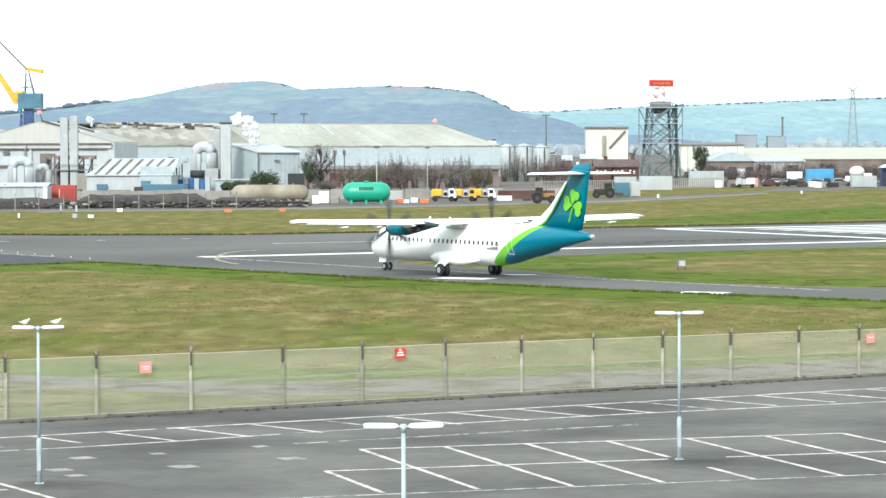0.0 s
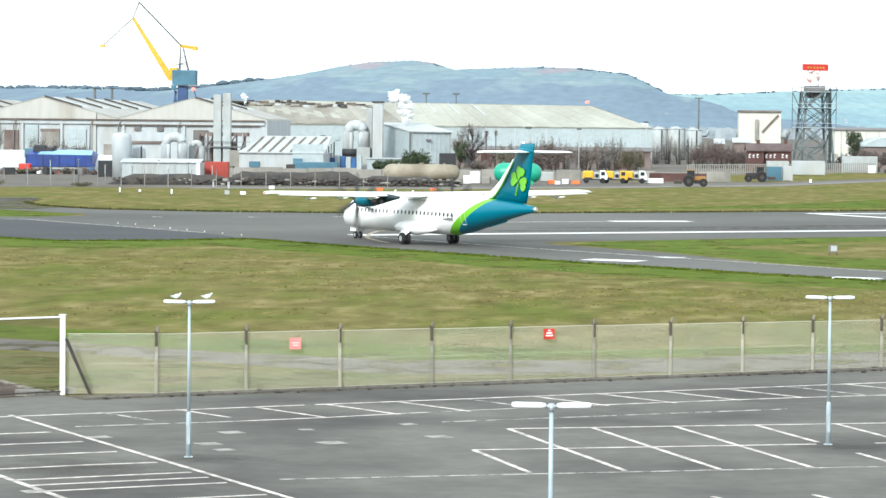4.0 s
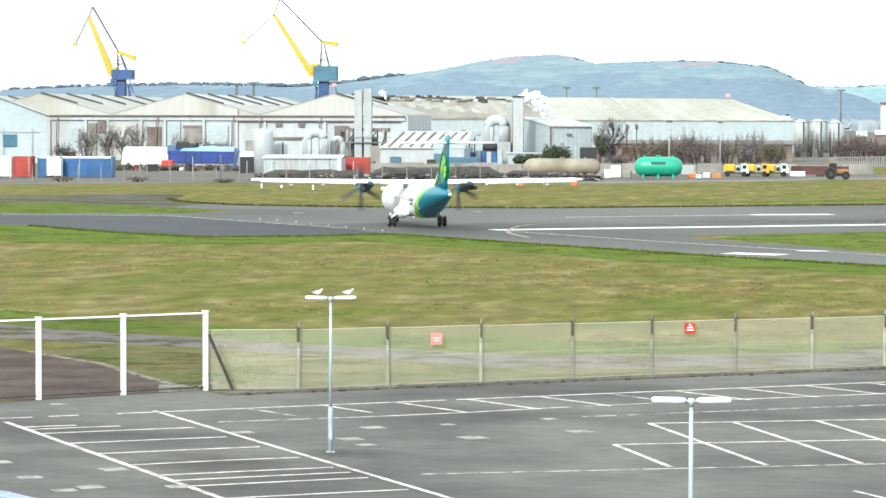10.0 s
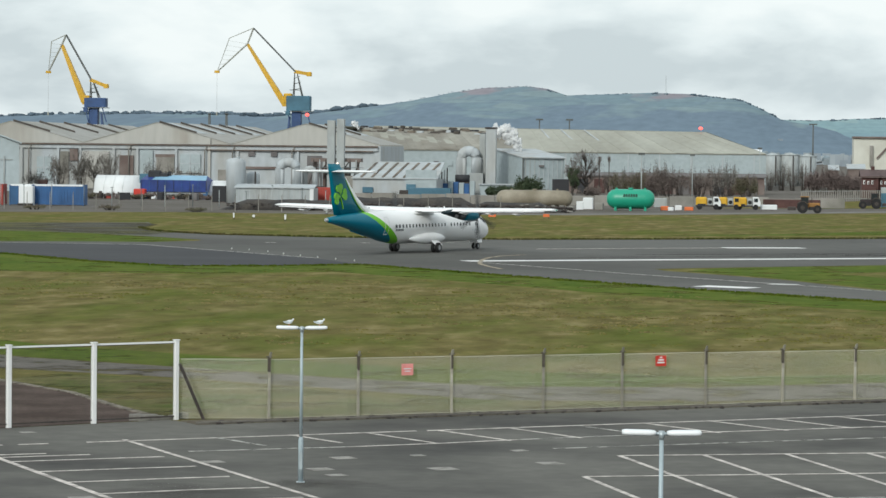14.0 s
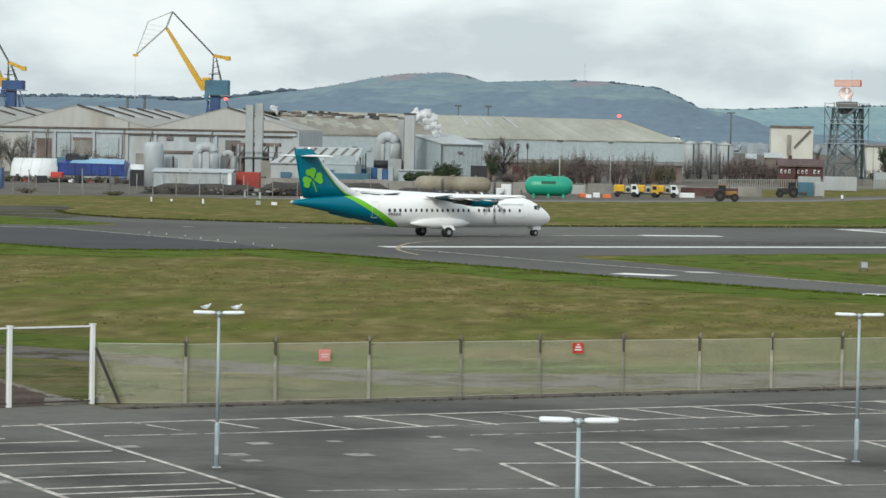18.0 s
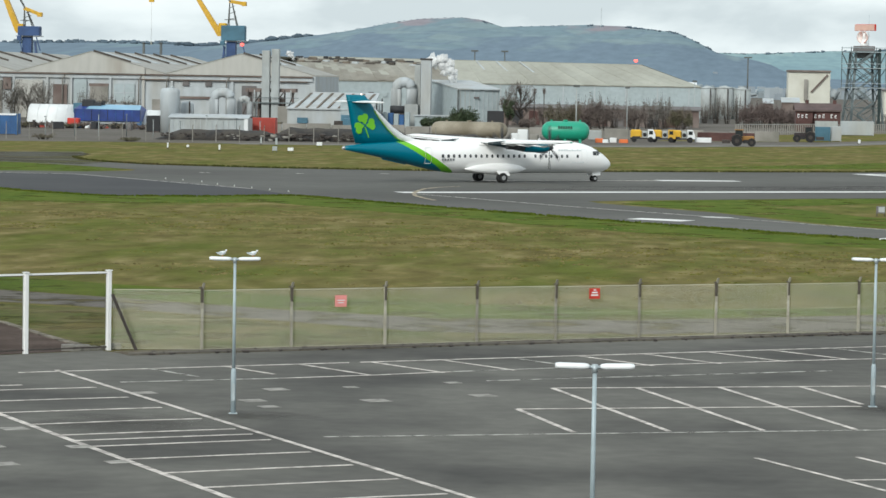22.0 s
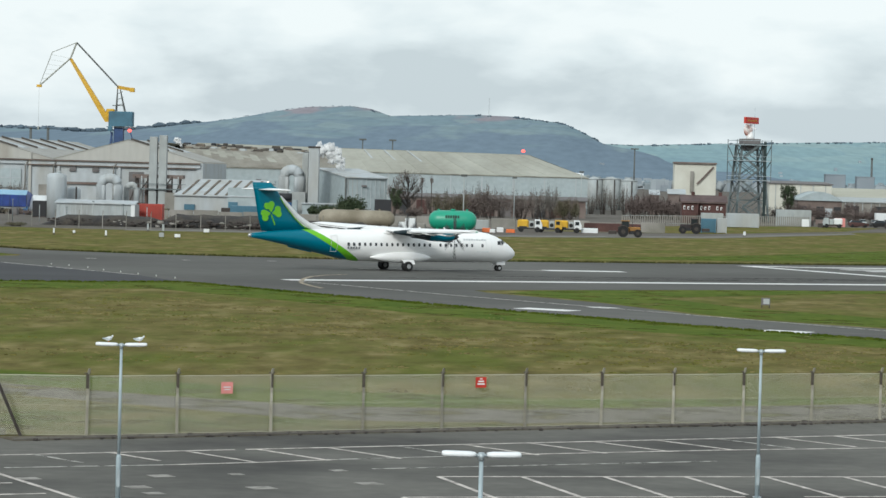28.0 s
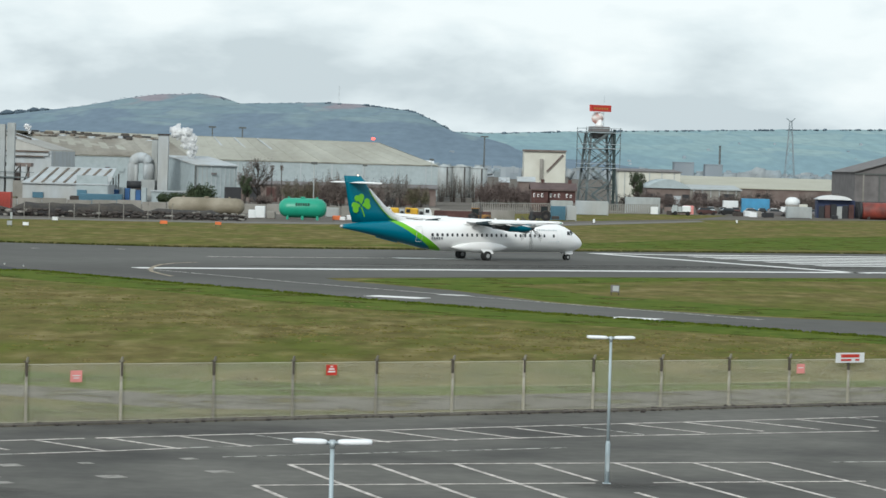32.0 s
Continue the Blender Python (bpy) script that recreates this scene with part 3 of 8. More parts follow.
setting("mown_strip_taxiway", Shape().prism([(-110, 307.5), (-81.8, 302), (-72.1, 298.8), (-65, 293.5), (-58.6, 286.5), (-52.6, 279), (-55.4, 270.6), (-67, 268.0), (-110, 287)], -0.2, 0.011), MOWN, "fresh green strip between the taxiways")
setting("mown_strip_island", Shape().prism([(-5, 220.5), (2, 209.5), (9.5, 193), (19, 184), (60, 170), (60, 176), (24, 193), (12, 206), (6, 220), (20, 238), (60, 262), (60, 268), (11.3, 239), (-3, 227)],
                                           -0.2, 0.012), MOWN, "greener edge of the grass island")

setting("mown_strip_far", Shape().prism([(-12, 312), (14, 326), (51, 350), (240, 460), (240, 520), (70, 440), (40, 396), (20, 352), (4, 328)], -0.2, 0.011), MOWN, "greener turf between the runway and the service road")


setting("weedy_taxiway", Shape().prism([(-150, 311.5), (-89, 327.5), (-80, 331), (-69.6, 338), (-66.5, 330), (-65.5, 317), (-62.5, 307), (-58.8, 300.5), (-60, 292), (-65, 294.4), (-72.1, 299.7), (-81.8, 302.9), (-90, 304.5), (-150, 309.5)], -0.2, 0.025), WEEDY, "weed-grown brown asphalt of a disused taxiway")


def tufts(name, label, spots, material, h0, h1, wide=1.0):
    s = Shape()
    for x, y in spots:
        h = random.uniform(h0, h1)
        for _ in range(3):
            a, r = random.uniform(0, 6.28), random.uniform(0.5, 1.1) * h * wide
            dx, dy = math.cos(a), math.sin(a)
            k = random.uniform(-0.4, 0.4) * h
            px, py = x + random.uniform(-h, h) * wide, y + random.uniform(-h, h) * wide
            s.add([(px - dx * r * 0.5, py - dy * r * 0.5, 0), (px + dx * r * 0.5, py + dy * r * 0.5, 0), (px + dx * r * 0.3 + k, py + dy * r * 0.3, h), (px - dx * r * 0.4 + k, py - dy * r * 0.4, h * 0.8)], [(0, 1, 2, 3)])
    return single(name, s, material, label, "grass", kind="stuff")


random.seed(17)
FAR_EDGE = [(-66, 317.3), (-62.8, 307.3), (-59, 300.8), (-53.7, 295.1), (-42, 291.2), (-24, 291.2), (-8.7, 299.2), (14, 312.7), (51, 336.2), (240, 445.4)]
spots = []
for (xa, ya), (xb, yb) in zip(FAR_EDGE, FAR_EDGE[1:]):
    n = int(math.hypot(xb - xa, yb - ya) * (15 if xb < 60 else 6))
    for i in range(n):
        f = random.random()
        spots.append((xa + (xb - xa) * f, ya + (yb - ya) * f + abs(random.gauss(0, 0.3))))
tufts("edge_grass", "dark tall grass along the runway edge", spots, TUFT_EDGE, 0.1, 0.22)
NEAR_EDGE = [(-60.4, 236.6), (-50, 222.6), (-42.5, 216.1), (-36, 218.6), (-29.5, 223.8), (-17, 207.4), (-3.7, 190.7), (7.8, 178.1), (25, 162.1), (60, 139.6)]
spots = []
for (xa, ya), (xb, yb) in zip(NEAR_EDGE, NEAR_EDGE[1:]):
    for i in range(int(math.hypot(xb - xa, yb - ya) * 16)):
        f = random.random()
        spots.append((xa + (xb - xa) * f, ya + (yb - ya) * f - abs(random.gauss(0, 0.35))))
tufts("taxiway_edge_grass", "green grass standing along the taxiway edge", spots, MOWN_BLADE, 0.06, 0.16, 1.6)
# clumps of taller grass, thickest in a belt across the field
spots, dry = [], []
while len(spots) < 1300 or len(dry) < 2600:
    x = random.uniform(-46, 46)
    edge = [(-42.5, 215), (-29.5, 222.5), (-3.7, 189.5), (7.8, 177), (25, 161), (60, 138)]
    lim = float(np.interp(x, [e[0] for e in edge], [e[1] for e in edge]))
    low = 117 + 0.58 * max(0, x + 6) + 0.7 * max(0, -12 - x)
    f = random.gauss(0.6, 0.14) if random.random() < 0.7 else random.random()
    y = low + (lim - 7 - low) * f
    if not low < y < lim - 5:
        continue
    r, some = random.uniform(0.5, 1.6), dry if random.random() < 0.66 else spots
    for _ in range(int(9 * r) + 2):
        some.append((x + random.gauss(0, r), y + random.gauss(0, r * 0.5)))
tufts("turf_tufts", "darker tufts of rough grass in the turf", spots, TUFT_DARK, 0.02, 0.06, 4.0)
tufts("dry_tufts", "straw-coloured dry grass tufts in the turf", dry, TUFT_DRY, 0.02, 0.06, 4.0)

marks = base("runway_marking", "white painted runway lines, worn at the end", kind="structure")


def strip(p, q, w, z, material, parent, name="line"):
    p, q = Vector((*p, 0)), Vector((*q, 0))
    d = (q - p).normalized()
    n = Vector((-d.y, d.x, 0)) * w / 2
    return part(name, Shape().prism([(p + n)[:2], (p - n)[:2], (q - n)[:2], (q + n)[:2]], z - 0.006, z), material, parent)


RO = (-22.7, 234.0)
strip(RO, along(RO, RU, 240), 2.0, 0.034, LINE_RWY, marks)
strip((-19.3, 265.2), (-2.9, 275.4), 0.5, 0.034, LINE, marks)
strip((-2.9, 275.6), (4.3, 278.2), 2.2, 0.034, LINE_RWY, marks)
strip((17.0, 308.5), (39.3, 268.0), 1.4, 0.034, LINE_RWY, marks)
strip((17.0, 308.5), (25.4, 310.1), 1.6, 0.034, LINE_RWY, marks)
strip((25.4, 310.1), (240, 432), 2.0, 0.034, LINE_RWY, marks)
for k in range(6):
    strip(along((27, 305), RU, 0, -4.2 * k), along((27, 305), RU, 30, -4.2 * k), 1.8, 0.034, LINE_RWY, marks, "threshold_bar")
curve = [(-18.6, 219.5), (-19.8, 223.5), (-20.9, 228.0), (-21.4, 232.5), (-21.6, 238.0), (-21.5, 242.5), (-20.8, 246.5), (-19.2, 250.0)]
for p, q in zip(curve, curve[1:]):
    strip(p, q, 0.35, 0.036, LINE_YEL, marks, "taxi_line")
for p, q in (((-21.5, 232), (-9, 214)), ((-9, 214), (20, 178)), ((-34.5, 235.3), (-54.2, 262.3)), ((-54.2, 262.3), (-70, 263))):
    strip(p, q, 0.4, 0.038, LINE_FAINT, marks, "taxi_line")
for p, q in (((-3.6, 196.2), (-0.1, 194.3)), ((11.0, 176.2), (13.6, 175.0)), ((1.1, 201.1), (2.6, 200.0)), ((-44.9, 272.7), (-44.0, 273.0)), ((-36.4, 275.6), (-35.6, 275.8)), ((-28.9, 279.8), (-28.1, 280.1))):
    strip(p, q, 2.0 if p[1] < 198 else 1.2, 0.036, LINE_RWY if p[1] < 210 else LINE_FAINT, marks, "bar")

for k in range(7):
    o = along(RO, RU, 12 + 9 * k, 6 + (k * 5 % 7))
    strip(o, along(o, RU, 34 + 6 * (k % 3)), 0.5, 0.028, TYRE, marks, "tyre_mark")

bays = base("bay_marking", "worn white parking bay lines on asphalt", kind="structure")
BO, BU, BV = (-3.80, 85.95), (0.9543, 0.2989), (-0.3224, 0.9466)


def bay_pt(i, r):
    return BO[0] + i * 2.5 * BU[0] - r * 10.59 * BV[0], BO[1] + i * 2.5 * BU[1] - r * 10.59 * BV[1]


Z1 = 0.018
for i in range(0, 7):
    strip(bay_pt(i, 0), bay_pt(i, 0.45 if i == 3 else 1), 0.15, Z1, LINE, bays)
strip(bay_pt(3, 0.72), bay_pt(3, 1), 0.15, Z1, LINE, bays)
strip(bay_pt(-1, 0.5), bay_pt(-1, 1), 0.15, Z1, LINE, bays)
strip(bay_pt(0, 0), bay_pt(6, 0), 0.14, Z1 + 0.002, LINE, bays)
strip(bay_pt(-1, 0.5), bay_pt(2.9, 0.5), 0.14, Z1 + 0.002, LINE, bays)
strip(bay_pt(3.6, 0.5), bay_pt(6.2, 0.5), 0.14, Z1 + 0.002, LINE, bays)
strip((-8.8, 72.8), bay_pt(6, 1), 0.13, Z1 + 0.002, LINE_FAINT, bays)
for i in range(8, 14):
    strip(bay_pt(i, 0), bay_pt(i, 1), 0.15, Z1, LINE_FAINT, bays)
strip(bay_pt(6.8, 0), bay_pt(14, 0), 0.14, Z1 + 0.002, LINE_FAINT, bays)
# bays along the fence
F2, F2U = (-23.1, 84.4), (0.852, 0.5235)
for a, b in ((0, 1.6), (2.1, 3.0), (4.2, 14.9), (15.3, 46.5)):
    strip(along(F2, F2U, a), along(F2, F2U, b), 0.15, Z1, LINE, bays)
NEAR = [(-16.1, 84.6), (-11.8, 86.85), (-9.2, 88.5), (-7.07, 90.1), (-2.5, 93.1), (4.64, 97.2), (15.6, 102.6)]
for k, (p, q) in enumerate(zip(NEAR, NEAR[1:])):
    strip(p, q, 0.13, Z1, LINE_FAINT if k in (0, 3) else LINE, bays)
for i in range(16):
    p = along(F2, F2U, 8.3 + 2.45 * i)
    k = 0.72 if i < 2 else 1.0
    strip(p, (p[0] + 2.5 * k, p[1] - 2.85 * k), 0.14, Z1 + 0.002, LINE if i % 5 else LINE_FAINT, bays)
strip((-5.8, 87.6), (4.5, 93.4), 0.14, Z1, LINE_FAINT, bays)
# block beside the gate
BL, BLU = (-22.14, 83.77), (0.5, -0.866)
strip(BL, along(BL, BLU, 33), 0.17, Z1, LINE, bays)
strip((-18.62, 87.62), (-2.0, 58.5), 0.15, Z1, LINE, bays)
for d, w in ((1.64, 1.6), (2.3, 2.7), (3.48, 4.5), (6.17, 4.5), (8.85, 4.5), (11.6, 4.6), (13.95, 4.6), (15.1, 4.6), (16.3, 4.6), (18.8, 4.6), (21.3, 4.6), (23.8, 4.6), (26.3, 4.6), (28.8, 4.6)):
    p = along(BL, BLU, d)
    mid = (p[0] + 0.868 * w * 0.55, p[1] + 0.497 * w * 0.55 + (0.12 if 11 < d < 12 else 0.03))
    strip(p, mid, 0.14, Z1 + 0.002, LINE, bays)
    strip(mid, (p[0] + 0.868 * w, p[1] + 0.497 * w), 0.14, Z1 + 0.002, LINE, bays)
for p, q in (((1.7, 70.9), (6.5, 61.7)), ((4.1, 71.6), (8.8, 62.5)), ((6.5, 72.4), (11.2, 63.3)), ((3.6, 67.3), (12, 70))):
    strip(p, q, 0.12, Z1, LINE, bays)
for x, y, w in ((-11.5, 83.7, 1.0), (-8.42, 81.4, 1.1), (-5.63, 83.45, 1.0), (-19.72, 73.9, 0.95), (-18.15, 70.9, 0.9), (-16.7, 68.5, 0.9), (-16.25, 69.2, 0.95), (-15.23, 66.1, 1.0), (-22.1, 81.4, 1.0), (-21.95, 89.2, 0.7),
                (-11.7, 80.6, 1.0), (-14.2, 69.6, 0.9), (-12.8, 67.0, 0.8), (-16.5, 72.8, 1.0), (-21.4, 76.8, 0.9), (-14.9, 81.9, 0.9), (-9.5, 84.8, 0.6), (-6.75, 86.8, 0.7), (-11.06, 79.2, 0.8)):
    strip((x - w * 0.27, y - w * 0.165), (x + w * 0.27, y + w * 0.165), 0.62 * w, Z1 + 0.002, LINE_WORN, bays, "worn_patch")

for k, (x, y, rx, ry) in enumerate(((-11.2, 77.0, 2.6, 1.8), (-14.0, 74.5, 4.5, 4.0), (5.6, 82.6, 2.6, 1.4))):
    stain = setting("oil_stain", Shape().prism([(math.cos(a), math.sin(a)) for a in [i * math.pi / 9 for i in range(18)]], -0.01, 0.0), STAIN, "old dark oil stain on the asphalt")
    stain.matrix_basis = pose(x, y, 0.0145) @ Matrix.Diagonal((rx, ry, 1, 1))

# kerb stones
kerb = base("kerb", "grey kerb stones below the fence", kind="structure")
stone = Shape().box(0, 0, 0, 1.18, 0.14, 0.1, 0, 0.025).mesh("kerb_stone", KERB)
fence_angle = math.atan2(FENCE_U[1], FENCE_U[0])
for i in range(72):
    p = along(FENCE_O, FENCE_U, -6.0 + 1.2 * i, -0.9)
    ob = new("kerb_stone", stone)
    ob.matrix_basis = pose(p[0], p[1], 0, random.uniform(-1, 1), 0, math.degrees(fence_angle) + random.uniform(-1.2, 1.2))
    ob.parent = kerb
debris = Shape()
for i in range(1500):
    p = along(FENCE_O, FENCE_U, random.uniform(-6, 70), random.gauss(-0.72, 0.22))
    s = random.uniform(0.02, 0.06)
    debris.blob(p[0], p[1], 0.03 + s * 0.3, s * 1.6, s, s, i, 0.3, 5, 4)
single("leaf_litter", debris, RUST, "dark leaf litter and moss along the kerb", "litter", kind="stuff")

# ---- fence and gate ----
FH = 2.06
fence = base("chain_link_fence", "chain-link airport fence on concrete posts with cranked tops", "fence")
post_m = Shape().loft([[(sx * 0.04, sy * 0.04, 0) for sx, sy in ((1, -1), (1, 1), (-1, 1), (-1, -1))],
                       [(sx * 0.034, sy * 0.034, FH - 0.05) for sx, sy in ((1, -1), (1, 1), (-1, 1), (-1, -1))],
                       [(sx * 0.03, -0.10 + sy * 0.03, FH + 0.14) for sx, sy in ((1, -1), (1, 1), (-1, 1), (-1, -1))]]).mesh("post", POST)
bracket_m = Shape().box(0, 0, FH - 0.5, 0.078, 0.078, 0.5).box(0, 0.0, FH - 0.03, 0.2, 0.07, 0.035).mesh("post_bracket", mat("stained post head", (0.105, 0.09, 0.07), 0.9, var=0.25, scale=3.0))
POSTS = [-3.75, -0.6, 2.79, 6.21, 9.25, 12.55, 15.66, 18.68, 21.7, 24.74, 27.87, 30.72, 33.6] + [33.6 + 3.05 * k for k in range(1, 12)]


def fence_top(a):
    return 2.05 - 0.0068 * (a + 4)


for a in POSTS:
    p = along(FENCE_O, FENCE_U, a)
    ob = new("post", post_m)
    ob.matrix_basis = pose(p[0], p[1], fence_top(a) - FH, 0, random.uniform(-0.7, 0.7), math.degrees(fence_angle))
    ob.parent = fence
    ob = new("post_top", bracket_m)
    ob.matrix_basis = pose(p[0], p[1], fence_top(a) - FH, 0, 0, math.degrees(fence_angle))
    ob.parent = fence


def mesh_panel(p, q, z0, z1, pitch=0.06, w=0.0034):
    """Diamond wire netting between two posts."""
    s = Shape()
    d = Vector((q[0] - p[0], q[1] - p[1], 0))
    run, h = d.length, z1 - z0
    d.normalize()
    at = lambda a, z: Vector((p[0], p[1], 0)) + d * a + Vector((0, 0, z))
    n = int((run + h) / pitch)
    for k in range(n):
        for sgn in (1, -1):
            a0 = -h + k * pitch
            lo, hi = max(a0, 0.0), min(a0 + h, run)
            if hi <= lo:
                continue
            za, zb = lo - a0, hi - a0
            if sgn < 0:
                za, zb = h - za, h - zb
            P, Q = at(lo, z0 + za), at(hi, z0 + zb)
            t = (Q - P).normalized()
            side = t.cross(Vector((-d.y, d.x, 0))).normalized() * w
            out = Vector((-d.y, d.x, 0)) * w
            s.add([P + side, P - side, P + out, Q + side, Q - side, Q + out], [(0, 1, 4, 3), (1, 2, 5, 4), (2, 0, 3, 5)])
    for z, k in ((z0, 0.008), ((z0 + z1) / 2, 0.005), (z1, 0.016)):
        s.beam(at(0, z), at(run, z), k)
    return s


part("wire_netting", mesh_panel((-18.3, 94.62), along(FENCE_O, FENCE_U, POSTS[0], 0.07), 0.05, 1.95), WIRE, fence)
for a0, a1 in zip(POSTS, POSTS[1:]):
    part("wire_netting", mesh_panel(along(FENCE_O, FENCE_U, a0, 0.07), along(FENCE_O, FENCE_U, a1, 0.07), 0.05, fence_top((a0 + a1) / 2) - 0.1), WIRE, fence)

GA, GB, GC = (-22.9, 90.6), (-20.65, 92.5), (-18.4, 94.45)
gate = base("metal_gate", "white steel posts and mesh leaves of a closed double gate", "gate")
GL = (-27.4, 86.8)
for p in (GA, GB, GC, GL):
    part("gate_post", Shape().box(p[0], p[1], 0, 0.15, 0.15, 2.55, 0.7, 0.02), WHITE, gate)
    part("post_cap", Shape().box(p[0], p[1], 2.55, 0.18, 0.18, 0.03, 0.7), WHITE, gate)
for p, q in ((GA, GB), (GB, GC), (GL, GA)):
    part("top_rail", Shape().beam((*p, 2.5), (*q, 2.5), 0.055), WHITE, gate)
    part("bottom_rail", Shape().beam((*p, 0.12), (*q, 0.12), 0.045), RUST, gate)
    part("wire_netting", mesh_panel(p, q, 0.14, 2.46, 0.08, 0.0026), RUST, gate)
part("brace", Shape().beam((-18.22, 94.1, 1.83), (-17.5, 94.5, 0.0), 0.085), RUST, gate, "dark weathered timber brace")
for i in range(7):
    x = -19.6 + i * 0.22
    single("kerb_block", Shape().box(x, 93.9 + i * 0.16 + random.uniform(-.1, .1), 0.0, 0.42, 0.3, random.uniform(.1, .22), random.uniform(0, 1), 0.03), CONC,
           "grey concrete block lying beside the gate", "block", "blocks by the gate")


def sign(name, p, z, w, h, material, label, ink, bars):
    s = base(name, label, "sign")
    a = fence_angle
    bx = lambda u, zz, sx, sz, off: Shape().box(p[0] + u * FENCE_U[0] + off * FENCE_U[1], p[1] + u * FENCE_U[1] - off * FENCE_U[0], zz, sx, 0.012, sz, a)
    part("plate", bx(0, z, w, h, 0.02), material, s)
    for u, zz, sx, sz in bars:
        part("lettering_bar", bx(u, z + zz, sx, sz, 0.032), ink, s)
    return s


sign("warning_sign", along(FENCE_O, FENCE_U, 10.7, -0.07), 1.42, 0.42, 0.36, RED, "red warning sign with white lettering on the fence", WHITE,
     ((0, 0.1, 0.28, 0.05), (0, 0.19, 0.22, 0.05), (0, 0.28, 0.1, 0.04)))
sign("faded_sign", along(FENCE_O, FENCE_U, 1.12, -0.07), 1.33, 0.42, 0.38, PINK, "sun-faded pink sign wired to the fence", PVC_W, ((0, 0.2, 0.26, 0.03), (0, 0.12, 0.2, 0.03)))
sign("faded_sign", along(FENCE_O, FENCE_U, 31.2, -0.07), 1.2, 0.38, 0.36, PINK, "sun-faded pink sign wired to the fence", PVC_W, ((0, 0.2, 0.24, 0.03),))
sign("notice_board", along(FENCE_O, FENCE_U, 33.57, -0.1), 1.58, 1.4, 0.38, PVC_W, "white notice board with red lettering above the fence", RED,
     ((0, 0.2, 0.9, 0.12), (-0.2, 0.07, 0.5, 0.07), (0.35, 0.07, 0.2, 0.07)))


# ---- lamp columns ----
def lamp_head():
    """A flat box-like housing with softened ends."""
    rings = []
    for u, w, h in ((0.0, 0.07, 0.022), (0.03, 0.12, 0.034), (0.1, 0.14, 0.042), (0.5, 0.14, 0.042), (0.555, 0.125, 0.036), (0.575, 0.1, 0.025)):
        rings.append([(u, w * max(-1, min(1, 1.35 * math.cos(a))), 0.012 + h * max(-1, min(1, 1.35 * math.sin(a)))) for a in [k * math.pi / 6 for k in range(12)]])
    return Shape().loft(rings, True, True)


def lamp(x, y, top, rz, label, group="car-park lamps"):
    ob = base("lamp_column", label, "street lamp", group, m=pose(x, y, 0, 0, 0, rz))
    part("base_plate", Shape().box(0, 0, 0, 0.22, 0.22, 0.03, 0, 0.01), GALV, ob)
    part("lower_column", Shape().tube([(0, 0, 0.02), (0, 0, 1.12), (0, 0, 1.2)], [0.066, 0.066, 0.044], 12), LAMP_BLUE, ob)
    part("column", Shape().tube([(0, 0, 1.15), (0, 0, top - 0.06)], [0.043, 0.036], 12), LAMP_BLUE, ob)
    part("bracket", Shape().tube([(-0.13, 0, top - 0.01), (0.13, 0, top - 0.01)], 0.03, 8).tube([(0, 0, top - 0.1), (0, 0, top + 0.04)], 0.05, 10), GALV, ob)
    part("access_door", Shape().box(0, -0.066, 0.35, 0.08, 0.02, 0.45), GALV, ob)
    for sgn in (1, -1):
        h = part("lamp_head", lamp_head(), LAMP_HEAD, ob)
        h.matrix_basis = pose(0.09 * sgn, 0, top - 0.005, 0, -1, 0 if sgn > 0 else 180)
        g = part("lens", Shape().box(0.3, 0, -0.038, 0.34, 0.2, 0.03, 0, 0.005), LAMP_GLASS, h)
    return ob


lamp(-11.75, 77.38, 4.05, 8, "grey steel car-park lamp column with two white heads")
lamp(5.15, 83.08, 4.06, 6, "grey steel car-park lamp column with two white heads")
lamp(-1.51, 50.23, 4.03, 4, "grey steel car-park lamp column with two white heads")


def gull(x, y, z, rz, label):
    g = base("gull", label, "bird", "gulls on the lamp", m=pose(x, y, z, 0, 0, rz) @ Matrix.Diagonal((0.6, 0.8, 0.74, 1)))
    rings = []
    for u, r, zz in ((-0.24, 0.012, 0.13), (-0.12, 0.05, 0.13), (0.0, 0.075, 0.135), (0.1, 0.06, 0.15), (0.16, 0.035, 0.19)):
        rings.append([(u, r * math.cos(a), zz + r * math.sin(a)) for a in [k * math.pi / 4 for k in range(8)]])
    part("body", Shape().loft(rings, True, True), PVC_W, g)
    part("head", Shape().blob(0.18, 0, 0.225, 0.045, 0.036, 0.04, 1, 0.0, 8, 6), PVC_W, g)
    part("beak", Shape().tube([(0.215, 0, 0.22), (0.265, 0, 0.21)], [0.012, 0.003], 6), YELLOW, g)
    for s in (1, -1):
        part("wing", Shape().loft([[(0.08, s * 0.06, 0.17), (0.08, s * 0.075, 0.13), (0.06, s * 0.07, 0.12)], [(-0.28, s * 0.03, 0.16), (-0.26, s * 0.05, 0.14), (-0.26, s * 0.04, 0.13)]]), GALV, g)
        part("leg", Shape().tube([(0.0, s * 0.025, 0.0), (0.0, s * 0.025, 0.08)], 0.006, 5), ORANGE, g)
    return g


gull(-11.75 - 0.33, 77.33, 4.105, 30, "small white and grey gull standing on a lamp head")
gull(-11.75 + 0.46, 77.44, 4.107, 15, "white and grey gull standing on a lamp head")


